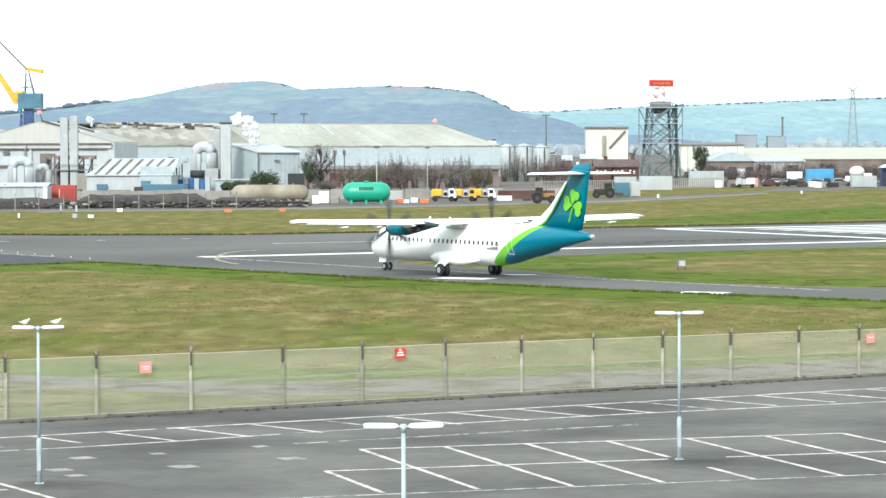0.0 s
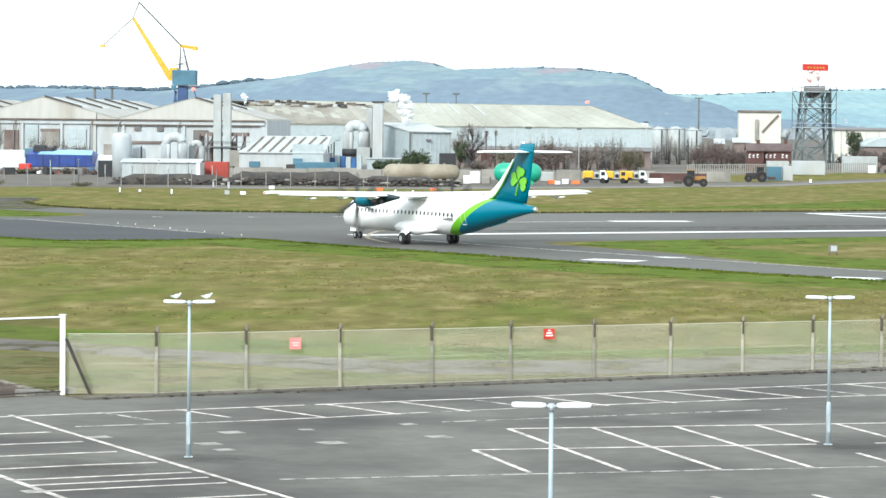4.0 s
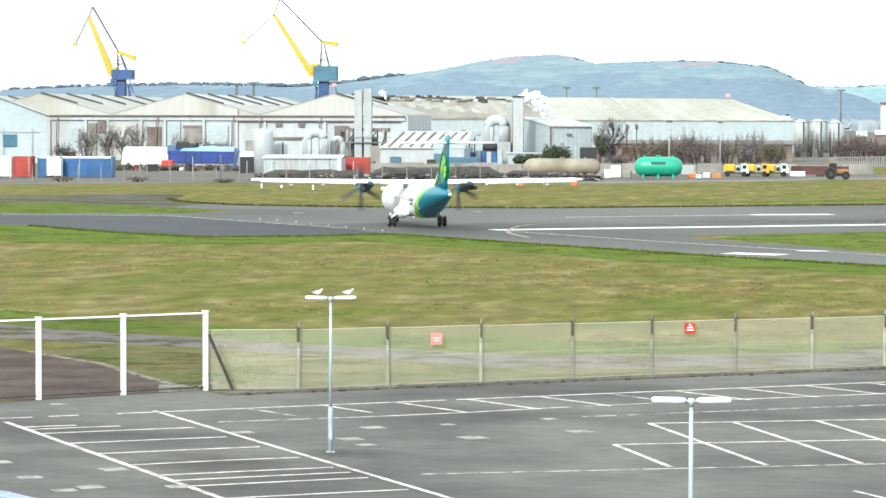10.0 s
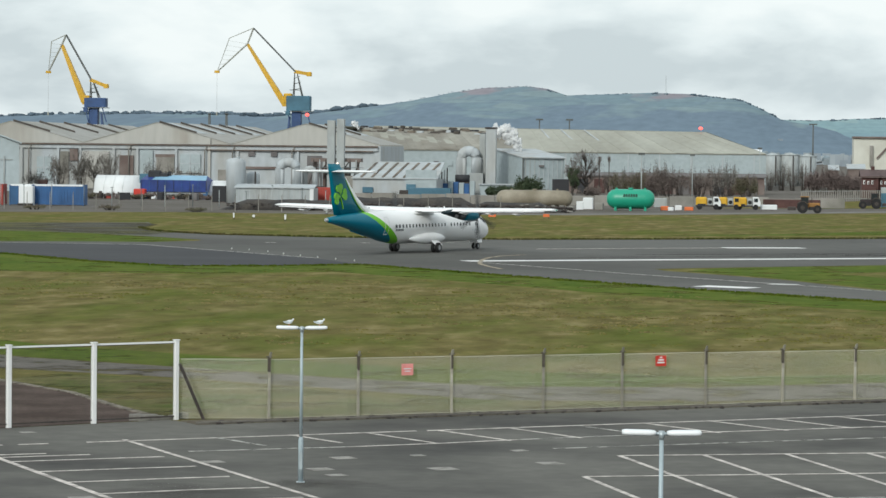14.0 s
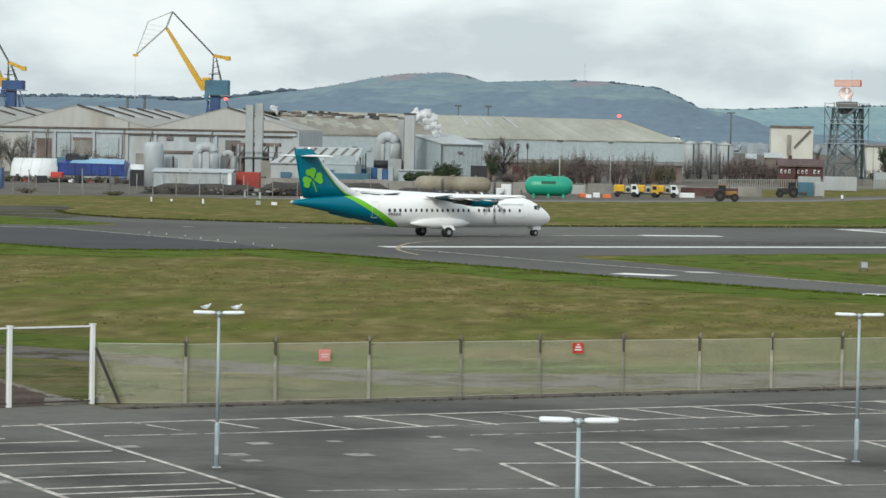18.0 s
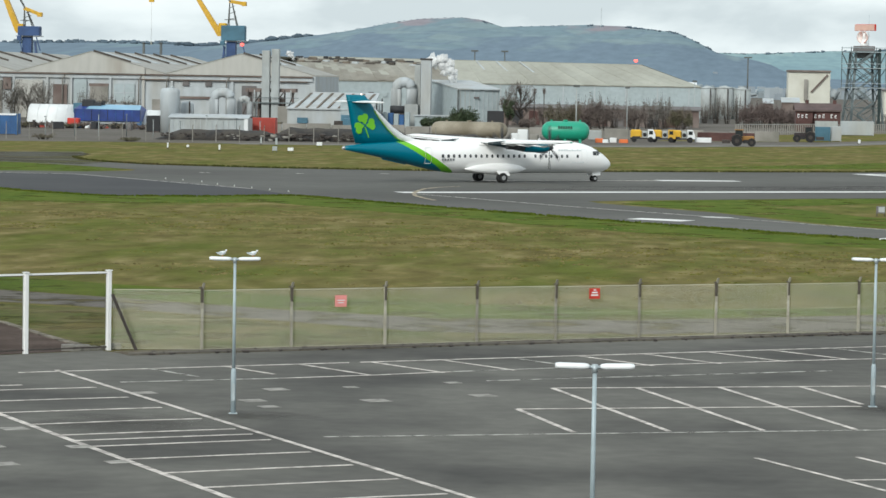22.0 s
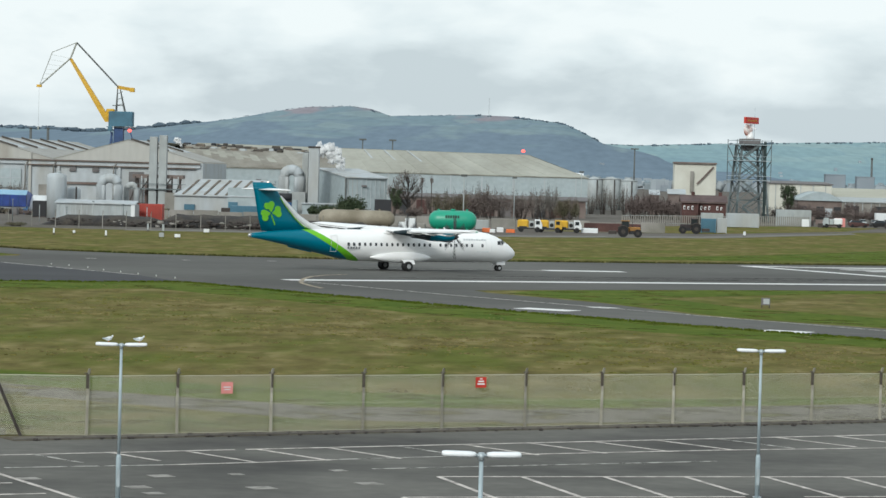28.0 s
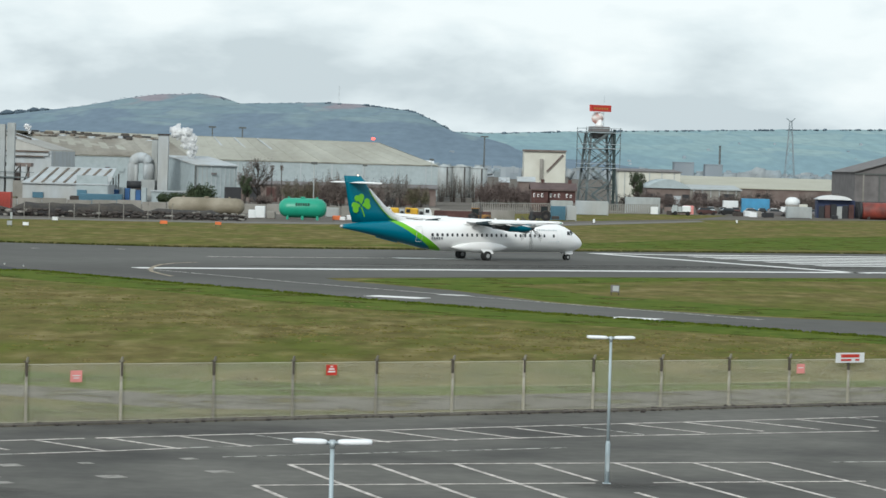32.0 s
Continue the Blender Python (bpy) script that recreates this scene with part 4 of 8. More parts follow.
# ---- parked car at the corner of the car park ----
def car(x, y, rz):
    c = base("parked_car", "bright blue hatchback parked on the asphalt", "car", m=pose(x, y, 0.012, 0, 0, rz))
    paint = mat("blue car paint", (0.035, 0.15, 0.40), 0.12, 0.35, var=0.03, spec=0.9)
    rings = []
    for u, zl, zb, w in ((2.05, 0.35, 0.62, 0.62), (1.95, 0.25, 0.74, 0.78), (1.2, 0.22, 0.90, 0.86), (0.75, 0.22, 0.96, 0.87), (-1.2, 0.22, 1.0, 0.87), (-1.85, 0.25, 0.98, 0.82), (-2.0, 0.35, 0.85, 0.75)):
        rings.append([(u, w * 0.94, zl), (u, w, zl + 0.15), (u, w, zb - 0.16), (u, w * 0.86, zb), (u, -w * 0.86, zb), (u, -w, zb - 0.16), (u, -w, zl + 0.15), (u, -w * 0.94, zl)])
    body = part("body", Shape().loft(rings[::-1], True, True), paint, c)
    cab = []
    for u, z, w in ((0.85, 0.93, 0.74), (0.05, 1.42, 0.60), (-1.1, 1.45, 0.60), (-1.85, 0.97, 0.72)):
        cab.append([(u, w, z), (u, -w, z)])
    g = Shape()
    g.add([cab[0][0], cab[0][1], cab[1][1], cab[1][0]], [(0, 1, 2, 3)])
    part("windscreen", g, GLASS, c)
    part("roof", Shape().loft([[(0.1, 0.62, 1.40), (0.1, 0.5, 1.45), (0.1, -0.5, 1.45), (0.1, -0.62, 1.40)], [(-1.2, 0.62, 1.42), (-1.2, 0.5, 1.47), (-1.2, -0.5, 1.47), (-1.2, -0.62, 1.42)]]), paint, c)
    part("rear_window", Shape().add([cab[2][0], cab[2][1], cab[3][1], cab[3][0]], [(0, 1, 2, 3)]), GLASS, c)
    for s in (1, -1):
        part("side_window", Shape().add([(0.8, s * 0.75, 0.95), (-1.75, s * 0.73, 0.98), (-1.15, s * 0.61, 1.42), (0.05, s * 0.61, 1.40)], [(0, 1, 2, 3)]), GLASS, c)
        part("wiper", Shape().beam((0.86, s * 0.3, 0.96), (0.6, s * 0.3 + 0.35, 1.12), 0.02), RUBBER, c)
        part("headlight", Shape().blob(1.86, s * 0.6, 0.66, 0.14, 0.16, 0.07, 2, 0.0, 8, 6), LAMP_GLASS, c)
        part("mirror", Shape().box(0.6, s * 0.97, 0.95, 0.12, 0.2, 0.13, 0, 0.02), paint, c)
        for u in (1.3, -1.3):
            w = part("wheel", Shape().tube([(u, s * 0.87, 0.3), (u, s * 0.67, 0.3)], 0.3, 20), RUBBER, c)
            part("rim", Shape().tube([(u, s * 0.885, 0.3), (u, s * 0.86, 0.3)], 0.19, 14), STEEL, w)
    return c


car(-17.25, 60.3, 3)


# ---- aircraft ----
A_WHITE = mat("aircraft white gloss", (0.88, 0.88, 0.88), 0.3, var=0.015, scale=0.3)
A_TEAL = mat("aircraft teal gloss", (0.0, 0.145, 0.215), 0.35, var=0.04, scale=0.3, spec=0.3)
A_GREEN = mat("aircraft lime green", (0.16, 0.50, 0.02), 0.3, var=0.03)
A_GREY = mat("aircraft grey metal", (0.22, 0.23, 0.24), 0.4, 0.3, var=0.08)
A_BLADE = mat("dark propeller blade", (0.03, 0.032, 0.035), 0.5, var=0.05)
A_SOOT_SHADE = mat("sooty and shaded nacelle rear", (0.012, 0.03, 0.038), 0.5, var=0.15, scale=1.5)
A_PANE = mat("cabin glazing", (0.06, 0.066, 0.072), 0.15, var=0.05)
A_INK = mat("small blue grey lettering", (0.66, 0.70, 0.72), 0.5, var=0.03)


def livery():
    """White forward, teal aft, with a slanting lime band between them."""
    m = bpy.data.materials.new("aircraft body paint")
    m.use_nodes = True
    n, l = m.node_tree.nodes, m.node_tree.links
    b = n["Principled BSDF"]
    b.inputs["Roughness"].default_value = 0.35
    b.inputs["Specular IOR Level"].default_value = 0.3
    co, sep = n.new("ShaderNodeTexCoord"), n.new("ShaderNodeSeparateXYZ")
    l.new(co.outputs["Object"], sep.inputs["Vector"])

    def op(kind, a, c):
        x = n.new("ShaderNodeMath")
        x.operation = kind
        for i, v in enumerate((a, c)):
            if isinstance(v, (int, float)):
                x.inputs[i].default_value = v
            else:
                l.new(v, x.inputs[i])
        return x.outputs["Value"]
    # how far aft of the slanting edge: aft = -y, edge moves aft with height
    d = op("SUBTRACT", op("MULTIPLY", sep.outputs["Y"], -1.0), op("ADD", op("MULTIPLY", sep.outputs["Z"], 1.75), 2.55))
    r = n.new("ShaderNodeValToRGB")
    r.color_ramp.interpolation = "CONSTANT"
    e = r.color_ramp.elements
    e[0].position, e[0].color = 0.0, (0.88, 0.88, 0.88, 1)
    e[1].position, e[1].color = 0.5, (0.16, 0.50, 0.02, 1)
    t = e.new(0.545)
    t.color = (0.0, 0.15, 0.225, 1)
    l.new(op("ADD", op("MULTIPLY", d, 0.05), 0.5), r.inputs["Fac"])
    l.new(r.outputs["Color"], b.inputs["Base Color"])
    return m


A_BODY = livery()
GEAR = 12.48


def stn(s):
    return GEAR - s


def foil(le, chord, thick, n=7):
    """Section of a wing: points of (aft, up)."""
    up = [(c, thick * (2.9 * math.sqrt(c) - 2.2 * c - 0.7 * c * c) * 0.55) for c in [(i / n) ** 1.6 for i in range(n + 1)]]
    lo = [(c, -z * 0.55) for c, z in up[-2:0:-1]]
    return [(le + c * chord, z) for c, z in up + lo]


def aircraft():
    p = base("turboprop_airliner", "white and teal twin-propeller airliner with a green-edged tail", "aircraft")
    # fuselage
    secs = [(0.0, 1.56, 0.03, 0.03), (0.12, 1.57, 0.26, 0.27), (0.4, 1.60, 0.50, 0.53), (0.9, 1.68, 0.78, 0.82), (1.5, 1.80, 1.0, 1.05), (2.2, 1.95, 1.19, 1.22), (3.0, 2.08, 1.31, 1.34), (4.0, 2.15, 1.39, 1.41),
            (6, 2.16, 1.40, 1.42), (9, 2.16, 1.40, 1.42), (12, 2.16, 1.40, 1.42), (15, 2.16, 1.40, 1.42), (16.8, 2.18, 1.38, 1.40), (18.5, 2.30, 1.26, 1.30), (20.2, 2.48, 1.07, 1.14), (22, 2.66, 0.85, 0.93),
            (23.8, 2.80, 0.62, 0.70), (25.3, 2.88, 0.42, 0.48), (26.5, 2.92, 0.25, 0.27), (26.95, 2.93, 0.17, 0.18)]
    rings = [[(w * math.cos(a), stn(s), zc + h * math.sin(a)) for a in [k * 2 * math.pi / 28 for k in range(28)]] for s, zc, h, w in secs]
    part("fuselage", Shape().loft(rings[::-1], True, True), A_BODY, p, "white fuselage turning teal aft of a slanting lime band")
    part("tail_cone", Shape().loft([[(r * math.cos(a), stn(s), 2.93 + r * math.sin(a)) for a in [k * math.pi / 6 for k in range(12)]] for s, r in ((27.17, 0.09), (27.1, 0.15), (26.93, 0.175))], True, True), STEEL, p)
    # cabin windows and doors
    ww = [(0, y, z) for y, z in ((-0.11, -0.095), (-0.065, -0.145), (0.065, -0.145), (0.11, -0.095), (0.11, 0.095), (0.065, 0.145), (-0.065, 0.145), (-0.11, 0.095))]
    for side in (1, -1):
        win = Shape().loft([[(-0.03, y, z) for _, y, z in ww], [(0.012, y, z) for _, y, z in ww]]).mesh("cabin_window", A_PANE)
        x = side * 1.375
        for k in range(26):
            s = 4.3 + k * 0.55
            if side > 0 and k in (1,) or 9.15 < s < 9.35:
                continue
            ob = new("cabin_window", win)
            ob.matrix_basis = pose(x + side * 0.02, stn(s), 2.3, 0, -6 * side, 0) @ pose(0, 0, 0, 0, 0, 0 if side > 0 else 180)
            ob.parent = p
        for s, wd, z0, z1 in ((3.1, 0.62, 1.45, 2.95), (19.4, 0.62, 1.65, 3.05), (5.4, 1.2, 1.5, 2.9)) if side < 0 else ((3.6, 0.55, 1.6, 2.9), (19.4, 0.62, 1.65, 3.05)):
            o = Shape()
            r = 1.43 if s < 10 else 1.28
            zc = 2.15 if s < 10 else 2.38
            xx = lambda z: side * (math.sqrt(max(r * r - (z - zc) ** 2, 0.2)) + 0.004 - (0.10 if s < 3.4 else 0.0))
            zs = [z0 + (z1 - z0) * i / 5 for i in range(6)]
            for e in (-wd / 2, wd / 2):
                o.tube([(xx(z), stn(s) + e, z) for z in zs], 0.006 if s < 10 else 0.014, 4)
            for z in (z0, z1):
                o.beam((xx(z), stn(s) - wd / 2, z), (xx(z), stn(s) + wd / 2, z), 0.012 if s < 10 else 0.028)
            part("door_outline", o, A_INK if s < 10 else LINE_RWY, p)
        # titles and registration as bars
        for s0, s1, z, h, ink in ((3.9, 6.3, 2.75, 0.16, A_INK), (3.6, 5.0, 1.72, 0.12, A_INK), (16.9, 18.2, 1.9, 0.18, A_GREY)):
            o = Shape()
            k = s0
            while k < s1 - 0.1:
                zz = z
                xr = side * (math.sqrt(1.42 ** 2 - (zz - 2.16) ** 2) - (0.13 if s0 < 4 and zz > 3 else 0.03) + 0.02)
                o.box(xr, stn(k + 0.09), zz, 0.05, 0.15, h * random.choice((0.7, 1, 1)))
                k += 0.27
            part("lettering_bar", o, ink, p)
    # cockpit windows
    for side in (1, -1):
        for (s0, w0, z0), (s1, w1, z1), (s2, w2, z2), (s3, w3, z3) in (
                ((1.05, 0.05, 2.42), (1.35, 0.62, 2.36), (1.75, 0.60, 2.76), (1.55, 0.05, 2.84)),
                ((1.40, 0.68, 2.35), (2.05, 1.05, 2.34), (2.15, 0.88, 2.72), (1.80, 0.66, 2.75)),
                ((2.12, 1.07, 2.34), (2.60, 1.18, 2.40), (2.50, 1.02, 2.70), (2.22, 0.9, 2.72))):
            q = [Vector((side * w0, stn(s0), z0)), Vector((side * w1, stn(s1), z1)), Vector((side * w2, stn(s2), z2)), Vector((side * w3, stn(s3), z3))]
            c = sum(q, Vector()) / 4
            nrm = (q[1] - q[0]).cross(q[3] - q[0]).normalized()
            if nrm.y < 0:
                nrm = -nrm
            part("cockpit_window", Shape().loft([[tuple(v + nrm * 0.02) for v in q], [tuple(v + nrm * 0.07) for v in q]]), GLASS, p)
    # wing
    stations = [(-13.5, 12.35, 1.2, 0.26, 3.77), (-13.0, 12.1, 1.55, 0.34, 3.77), (-5.0, 11.45, 2.55, 0.56, 3.56), (0, 11.45, 2.55, 0.6, 3.5), (5.0, 11.45, 2.55, 0.56, 3.56), (13.0, 12.1, 1.55, 0.34, 3.77), (13.5, 12.35, 1.2, 0.26, 3.77)]
    part("wing", Shape().loft([[(x, stn(a), z + u) for a, u in foil(le, ch, th)][::-1] for x, le, ch, th, z in stations], True, True), A_WHITE, p)
    part("wing_fairing", Shape().loft([[(w * math.cos(a), stn(s), 3.2 + h * math.sin(a)) for a in [k * math.pi / 9 for k in range(10)]] for s, w, h in ((10.0, 0.3, 0.28), (11.0, 1.0, 0.45), (12.5, 1.15, 0.52), (14.0, 1.0, 0.46), (16.0, 0.25, 0.3))][::-1], True, True), A_WHITE, p)
    for x0, x1 in ((5.3, 9.2), (9.3, 12.9), (1.6, 3.2)):
        for sg in (1, -1):
            t = lambda x: (11.45 + 2.55 if x < 5 else 14.0 - (x - 5) * 0.045, 3.55 + max(0, x - 5) * 0.02)
            (a0, z0), (a1, z1) = t(x0), t(x1)
            part("flap", Shape().loft([[(sg * x0, stn(a0 - 0.05), z0), (sg * x0, stn(a0 + 0.3), z0 - 0.06), (sg * x0, stn(a0 - 0.05), z0 - 0.1)], [(sg * x1, stn(a1 - 0.05), z1), (sg * x1, stn(a1 + 0.25), z1 - 0.05), (sg * x1, stn(a1 - 0.05), z1 - 0.09)]]), A_WHITE, p)
    for sg in (1, -1):
        for x in (5.4, 7.9, 10.4):
            part("flap_fairing", Shape().tube([(sg * x, stn(12.4), 3.50), (sg * x, stn(13.4), 3.36), (sg * x, stn(14.6), 3.46)], [0.03, 0.1, 0.02], 8), A_WHITE, p)
        part("tip_light", Shape().blob(sg * 13.5, stn(12.6), 3.79, 0.05, 0.12, 0.05, 1, 0, 8, 6), RED if sg < 0 else GREEN_TANK, p)
        # nacelle
        nac = [(9.0, 3.12, 0.26, 0.25), (9.25, 3.12, 0.36, 0.35), (10.0, 3.15, 0.46, 0.42), (11.2, 3.22, 0.50, 0.44), (12.6, 3.34, 0.40, 0.40), (14.0, 3.43, 0.24, 0.28), (15.1, 3.46, 0.1, 0.1)]
        skin = lambda cut: Shape().loft([[(sg * 4.05 + w * math.cos(a), stn(s), zc + h * math.sin(a)) for a in [k * math.pi / 8 for k in range(16)]] for s, zc, h, w in cut][::-1], True, True)
        part("nacelle", skin(nac[:4] + [(11.6, 3.25, 0.485, 0.44)]), A_TEAL, p, "teal front of the engine nacelle")
        # The tail's dark colour holds exhaust soot and the wing's shade together.
        part("nacelle_tail", skin([(11.6, 3.25, 0.485, 0.44)] + nac[4:]), A_SOOT_SHADE, p, "rear of the engine nacelle, dark with soot and painted wing shade")
        part("air_intake", Shape().tube([(sg * 4.05, stn(9.15), 2.80), (sg * 4.05, stn(9.9), 2.80), (sg * 4.05, stn(11.4), 2.92)], [0.15, 0.17, 0.07], 10), A_GREY, p)
        part("exhaust", Shape().tube([(sg * 4.42, stn(12.2), 3.1), (sg * 4.6, stn(13.6), 3.15)], [0.2, 0.16], 10), A_BLADE, p)
    # landing gear
    for sg in (1, -1):
        fair = [(9.6, 0.05, 0.05), (10.4, 0.32, 0.40), (11.6, 0.48, 0.58), (13.2, 0.48, 0.58), (14.6, 0.30, 0.38), (15.8, 0.05, 0.06)]
        part("gear_fairing", Shape().loft([[(sg * 1.28 + w * math.cos(a), stn(s), 1.18 + h * 0.85 * math.sin(a)) for a in [k * math.pi / 7 for k in range(14)]] for s, w, h in fair][::-1], True, True), A_WHITE, p)
        part("gear_strut", Shape().tube([(sg * 1.55, stn(12.35), 1.05), (sg * 2.0, stn(12.48), 0.42)], 0.09, 8).tube([(sg * 1.5, stn(11.6), 1.0), (sg * 2.0, stn(12.42), 0.55)], 0.06, 8), WHITE, p)
        part("gear_door", Shape().loft([[(sg * 1.75, stn(11.7), 1.0), (sg * 1.8, stn(11.7), 1.0), (sg * 2.25, stn(11.75), 0.62), (sg * 2.2, stn(11.75), 0.62)], [(sg * 1.75, stn(12.9), 1.0), (sg * 1.8, stn(12.9), 1.0), (sg * 2.25, stn(12.8), 0.62), (sg * 2.2, stn(12.8), 0.62)]]), WHITE, p)
    part("nose_strut", Shape().tube([(0, stn(1.9), 1.1), (0, stn(1.71), 0.3)], 0.07, 8), WHITE, p)
    for sg in (1, -1):
        part("nose_door", Shape().loft([[(sg * 0.3, stn(1.2), 0.95), (sg * 0.34, stn(1.2), 0.95), (sg * 0.42, stn(1.25), 0.58), (sg * 0.38, stn(1.25), 0.58)], [(sg * 0.3, stn(2.1), 0.95), (sg * 0.34, stn(2.1), 0.95), (sg * 0.42, stn(2.1), 0.58), (sg * 0.38, stn(2.1), 0.58)]]), WHITE, p)
    wheels = []
    for x, s, r, w in ((-2.25, 12.48, 0.43, 0.26), (-1.85, 12.48, 0.43, 0.26), (1.85, 12.48, 0.43, 0.26), (2.25, 12.48, 0.43, 0.26), (-0.2, 1.71, 0.28, 0.17), (0.2, 1.71, 0.28, 0.17)):
        wheel = part("wheel", Shape().tube([(-w / 2, 0, 0), (-w / 2 + 0.05, 0, 0), (w / 2 - 0.05, 0, 0), (w / 2, 0, 0)], [r * 0.86, r, r, r * 0.86], 22), RUBBER, p, "black tyre")
        part("hub", Shape().tube([(-w / 2 - 0.012, 0, 0), (w / 2 + 0.012, 0, 0)], r * 0.46, 14).box(0, r * 0.25, -0.04, w + 0.05, 0.07, 0.08), mat("grey wheel hub", (0.36, 0.37, 0.38), 0.5, var=0.1), wheel)
        wheels.append((wheel, x, stn(s), r))
    # fin and tailplane
    fin = [(20.9, 3.3, 5.0, 0.36), (22.45, 4.3, 3.8, 0.34), (23.65, 5.6, 2.85, 0.3), (24.35, 6.6, 2.35, 0.25), (24.8, 7.15, 2.05, 0.2), (25.1, 7.47, 1.8, 0.1)]
    part("fin", Shape().loft([[(u, stn(a), z) for a, u in foil(le, ch, th)] for le, z, ch, th in fin], True, True), A_TEAL, p, "tall teal tail fin")
    part("dorsal_fin", Shape().loft([[(0.12, stn(18.4), 3.4), (-0.12, stn(18.4), 3.4), (-0.06, stn(17.6), 3.52), (0.06, stn(17.6), 3.52)],
                                     [(0.17, stn(20.7), 3.4), (-0.17, stn(20.7), 3.4), (-0.05, stn(19.9), 3.66), (0.05, stn(19.9), 3.66)],
                                     [(0.18, stn(21.75), 3.7), (-0.18, stn(21.75), 3.7), (-0.05, stn(21.25), 4.1), (0.05, stn(21.25), 4.1)],
                                     [(0.16, stn(22.75), 4.5), (-0.16, stn(22.75), 4.5), (-0.04, stn(22.3), 4.75), (0.04, stn(22.3), 4.75)],
                                     [(0.13, stn(23.7), 5.55), (-0.13, stn(23.7), 5.55), (-0.02, stn(23.4), 5.75), (0.02, stn(23.4), 5.75)],
                                     [(0.07, stn(24.2), 6.3), (-0.07, stn(24.2), 6.3), (-0.02, stn(24.08), 6.36), (0.02, stn(24.08), 6.36)]][::-1], True, True), A_WHITE, p, "white dorsal fillet")
    for sg in (1, -1):
        part("fin_edge_line", Shape().tube([(sg * 0.2, stn(21.5), 3.5), (sg * 0.18, stn(22.1), 3.85), (sg * 0.16, stn(22.85), 4.5), (sg * 0.13, stn(23.75), 5.5), (sg * 0.08, stn(24.25), 6.2)], 0.045, 6), A_GREEN, p)
        # three-leaved emblem
        o, n_lob = Shape(), 0
        for ang, d in ((72, 0.74), (168, 0.7), (-18, 0.72)):
            ca, sa = math.cos(radians(ang)), math.sin(radians(ang))
            for lob in (-17, 17):
                n_lob = n_lob + 1
                cl, sl = math.cos(radians(ang + lob)), math.sin(radians(ang + lob))
                o.tube([(sg * 0.10, stn(25.08) - cl * d, 4.85 + sl * d), (sg * (0.185 + 0.005 * n_lob), stn(25.08) - cl * d, 4.85 + sl * d)], 0.29, 14)
            o.loft([[(sg * u, stn(25.08) - ca * a - s_ * sa * e, 4.85 + sa * a - s_ * -ca * e) for a, e, s_ in ((0.12, 0.05, 1), (0.62, 0.42, 1), (0.62, 0.42, -1), (0.12, 0.05, -1))] for u in (0.1, 0.18 + 0.004 * n_lob)])
        part("emblem", o, A_GREEN, p, "light green leaf emblem")
        part("emblem_stem", Shape().loft([[(sg * 0.1, stn(25.03), 4.7), (sg * 0.21, stn(25.03), 4.7), (sg * 0.21, stn(25.13), 4.72), (sg * 0.1, stn(25.13), 4.72)], [(sg * 0.1, stn(24.68), 3.85), (sg * 0.21, stn(24.68), 3.85), (sg * 0.21, stn(24.72), 3.8), (sg * 0.1, stn(24.72), 3.8)]]), A_GREEN, p)
    tp = [(-3.65, 25.2, 0.95, 0.16, 6.85), (-3.4, 25.0, 1.2, 0.22, 6.85), (0, 24.6, 1.75, 0.3, 6.85), (3.4, 25.0, 1.2, 0.22, 6.85), (3.65, 25.2, 0.95, 0.16, 6.85)]
    part("tailplane", Shape().loft([[(x, stn(a), z + u) for a, u in foil(le, ch, th)][::-1] for x, le, ch, th, z in tp], True, True), A_WHITE, p)
    part("fin_cap", Shape().loft([[(w * math.cos(a), stn(s), 6.95 + h * math.sin(a)) for a in [k * math.pi / 5 for k in range(10)]] for s, w, h in ((24.4, 0.03, 0.03), (24.8, 0.16, 0.18), (25.9, 0.16, 0.2), (26.8, 0.03, 0.05))][::-1], True, True), A_TEAL, p)
    part("beacon", Shape().blob(0, stn(25.4), 7.52, 0.07, 0.09, 0.07, 1, 0, 8, 6), glow("beacon lens", (1.0, 0.75, 0.6), 1.5), p)
    part("belly_beacon", Shape().blob(0, stn(11.0), 0.74, 0.08, 0.1, 0.06, 1, 0, 8, 6), glow("beacon lens", (1.0, 0.75, 0.6), 1.5), p)
    part("belly_fin", Shape().loft([[(0.03, stn(21.0), 1.72), (-0.03, stn(21.0), 1.72), (-0.03, stn(21.0), 1.5), (0.03, stn(21.0), 1.5)], [(0.03, stn(23.4), 2.2), (-0.03, stn(23.4), 2.2), (-0.03, stn(23.3), 1.95), (0.03, stn(23.3), 1.95)]]), A_TEAL, p)
    for s in (7.2, 9.8):
        part("antenna", Shape().loft([[(0.015, stn(s), 3.53), (-0.015, stn(s), 3.53), (-0.015, stn(s + 0.35), 3.53), (0.015, stn(s + 0.35), 3.53)], [(0.01, stn(s + 0.2), 3.85), (-0.01, stn(s + 0.2), 3.85), (-0.01, stn(s + 0.38), 3.85), (0.01, stn(s + 0.38), 3.85)]]), A_WHITE, p)
    # propellers
    props = []
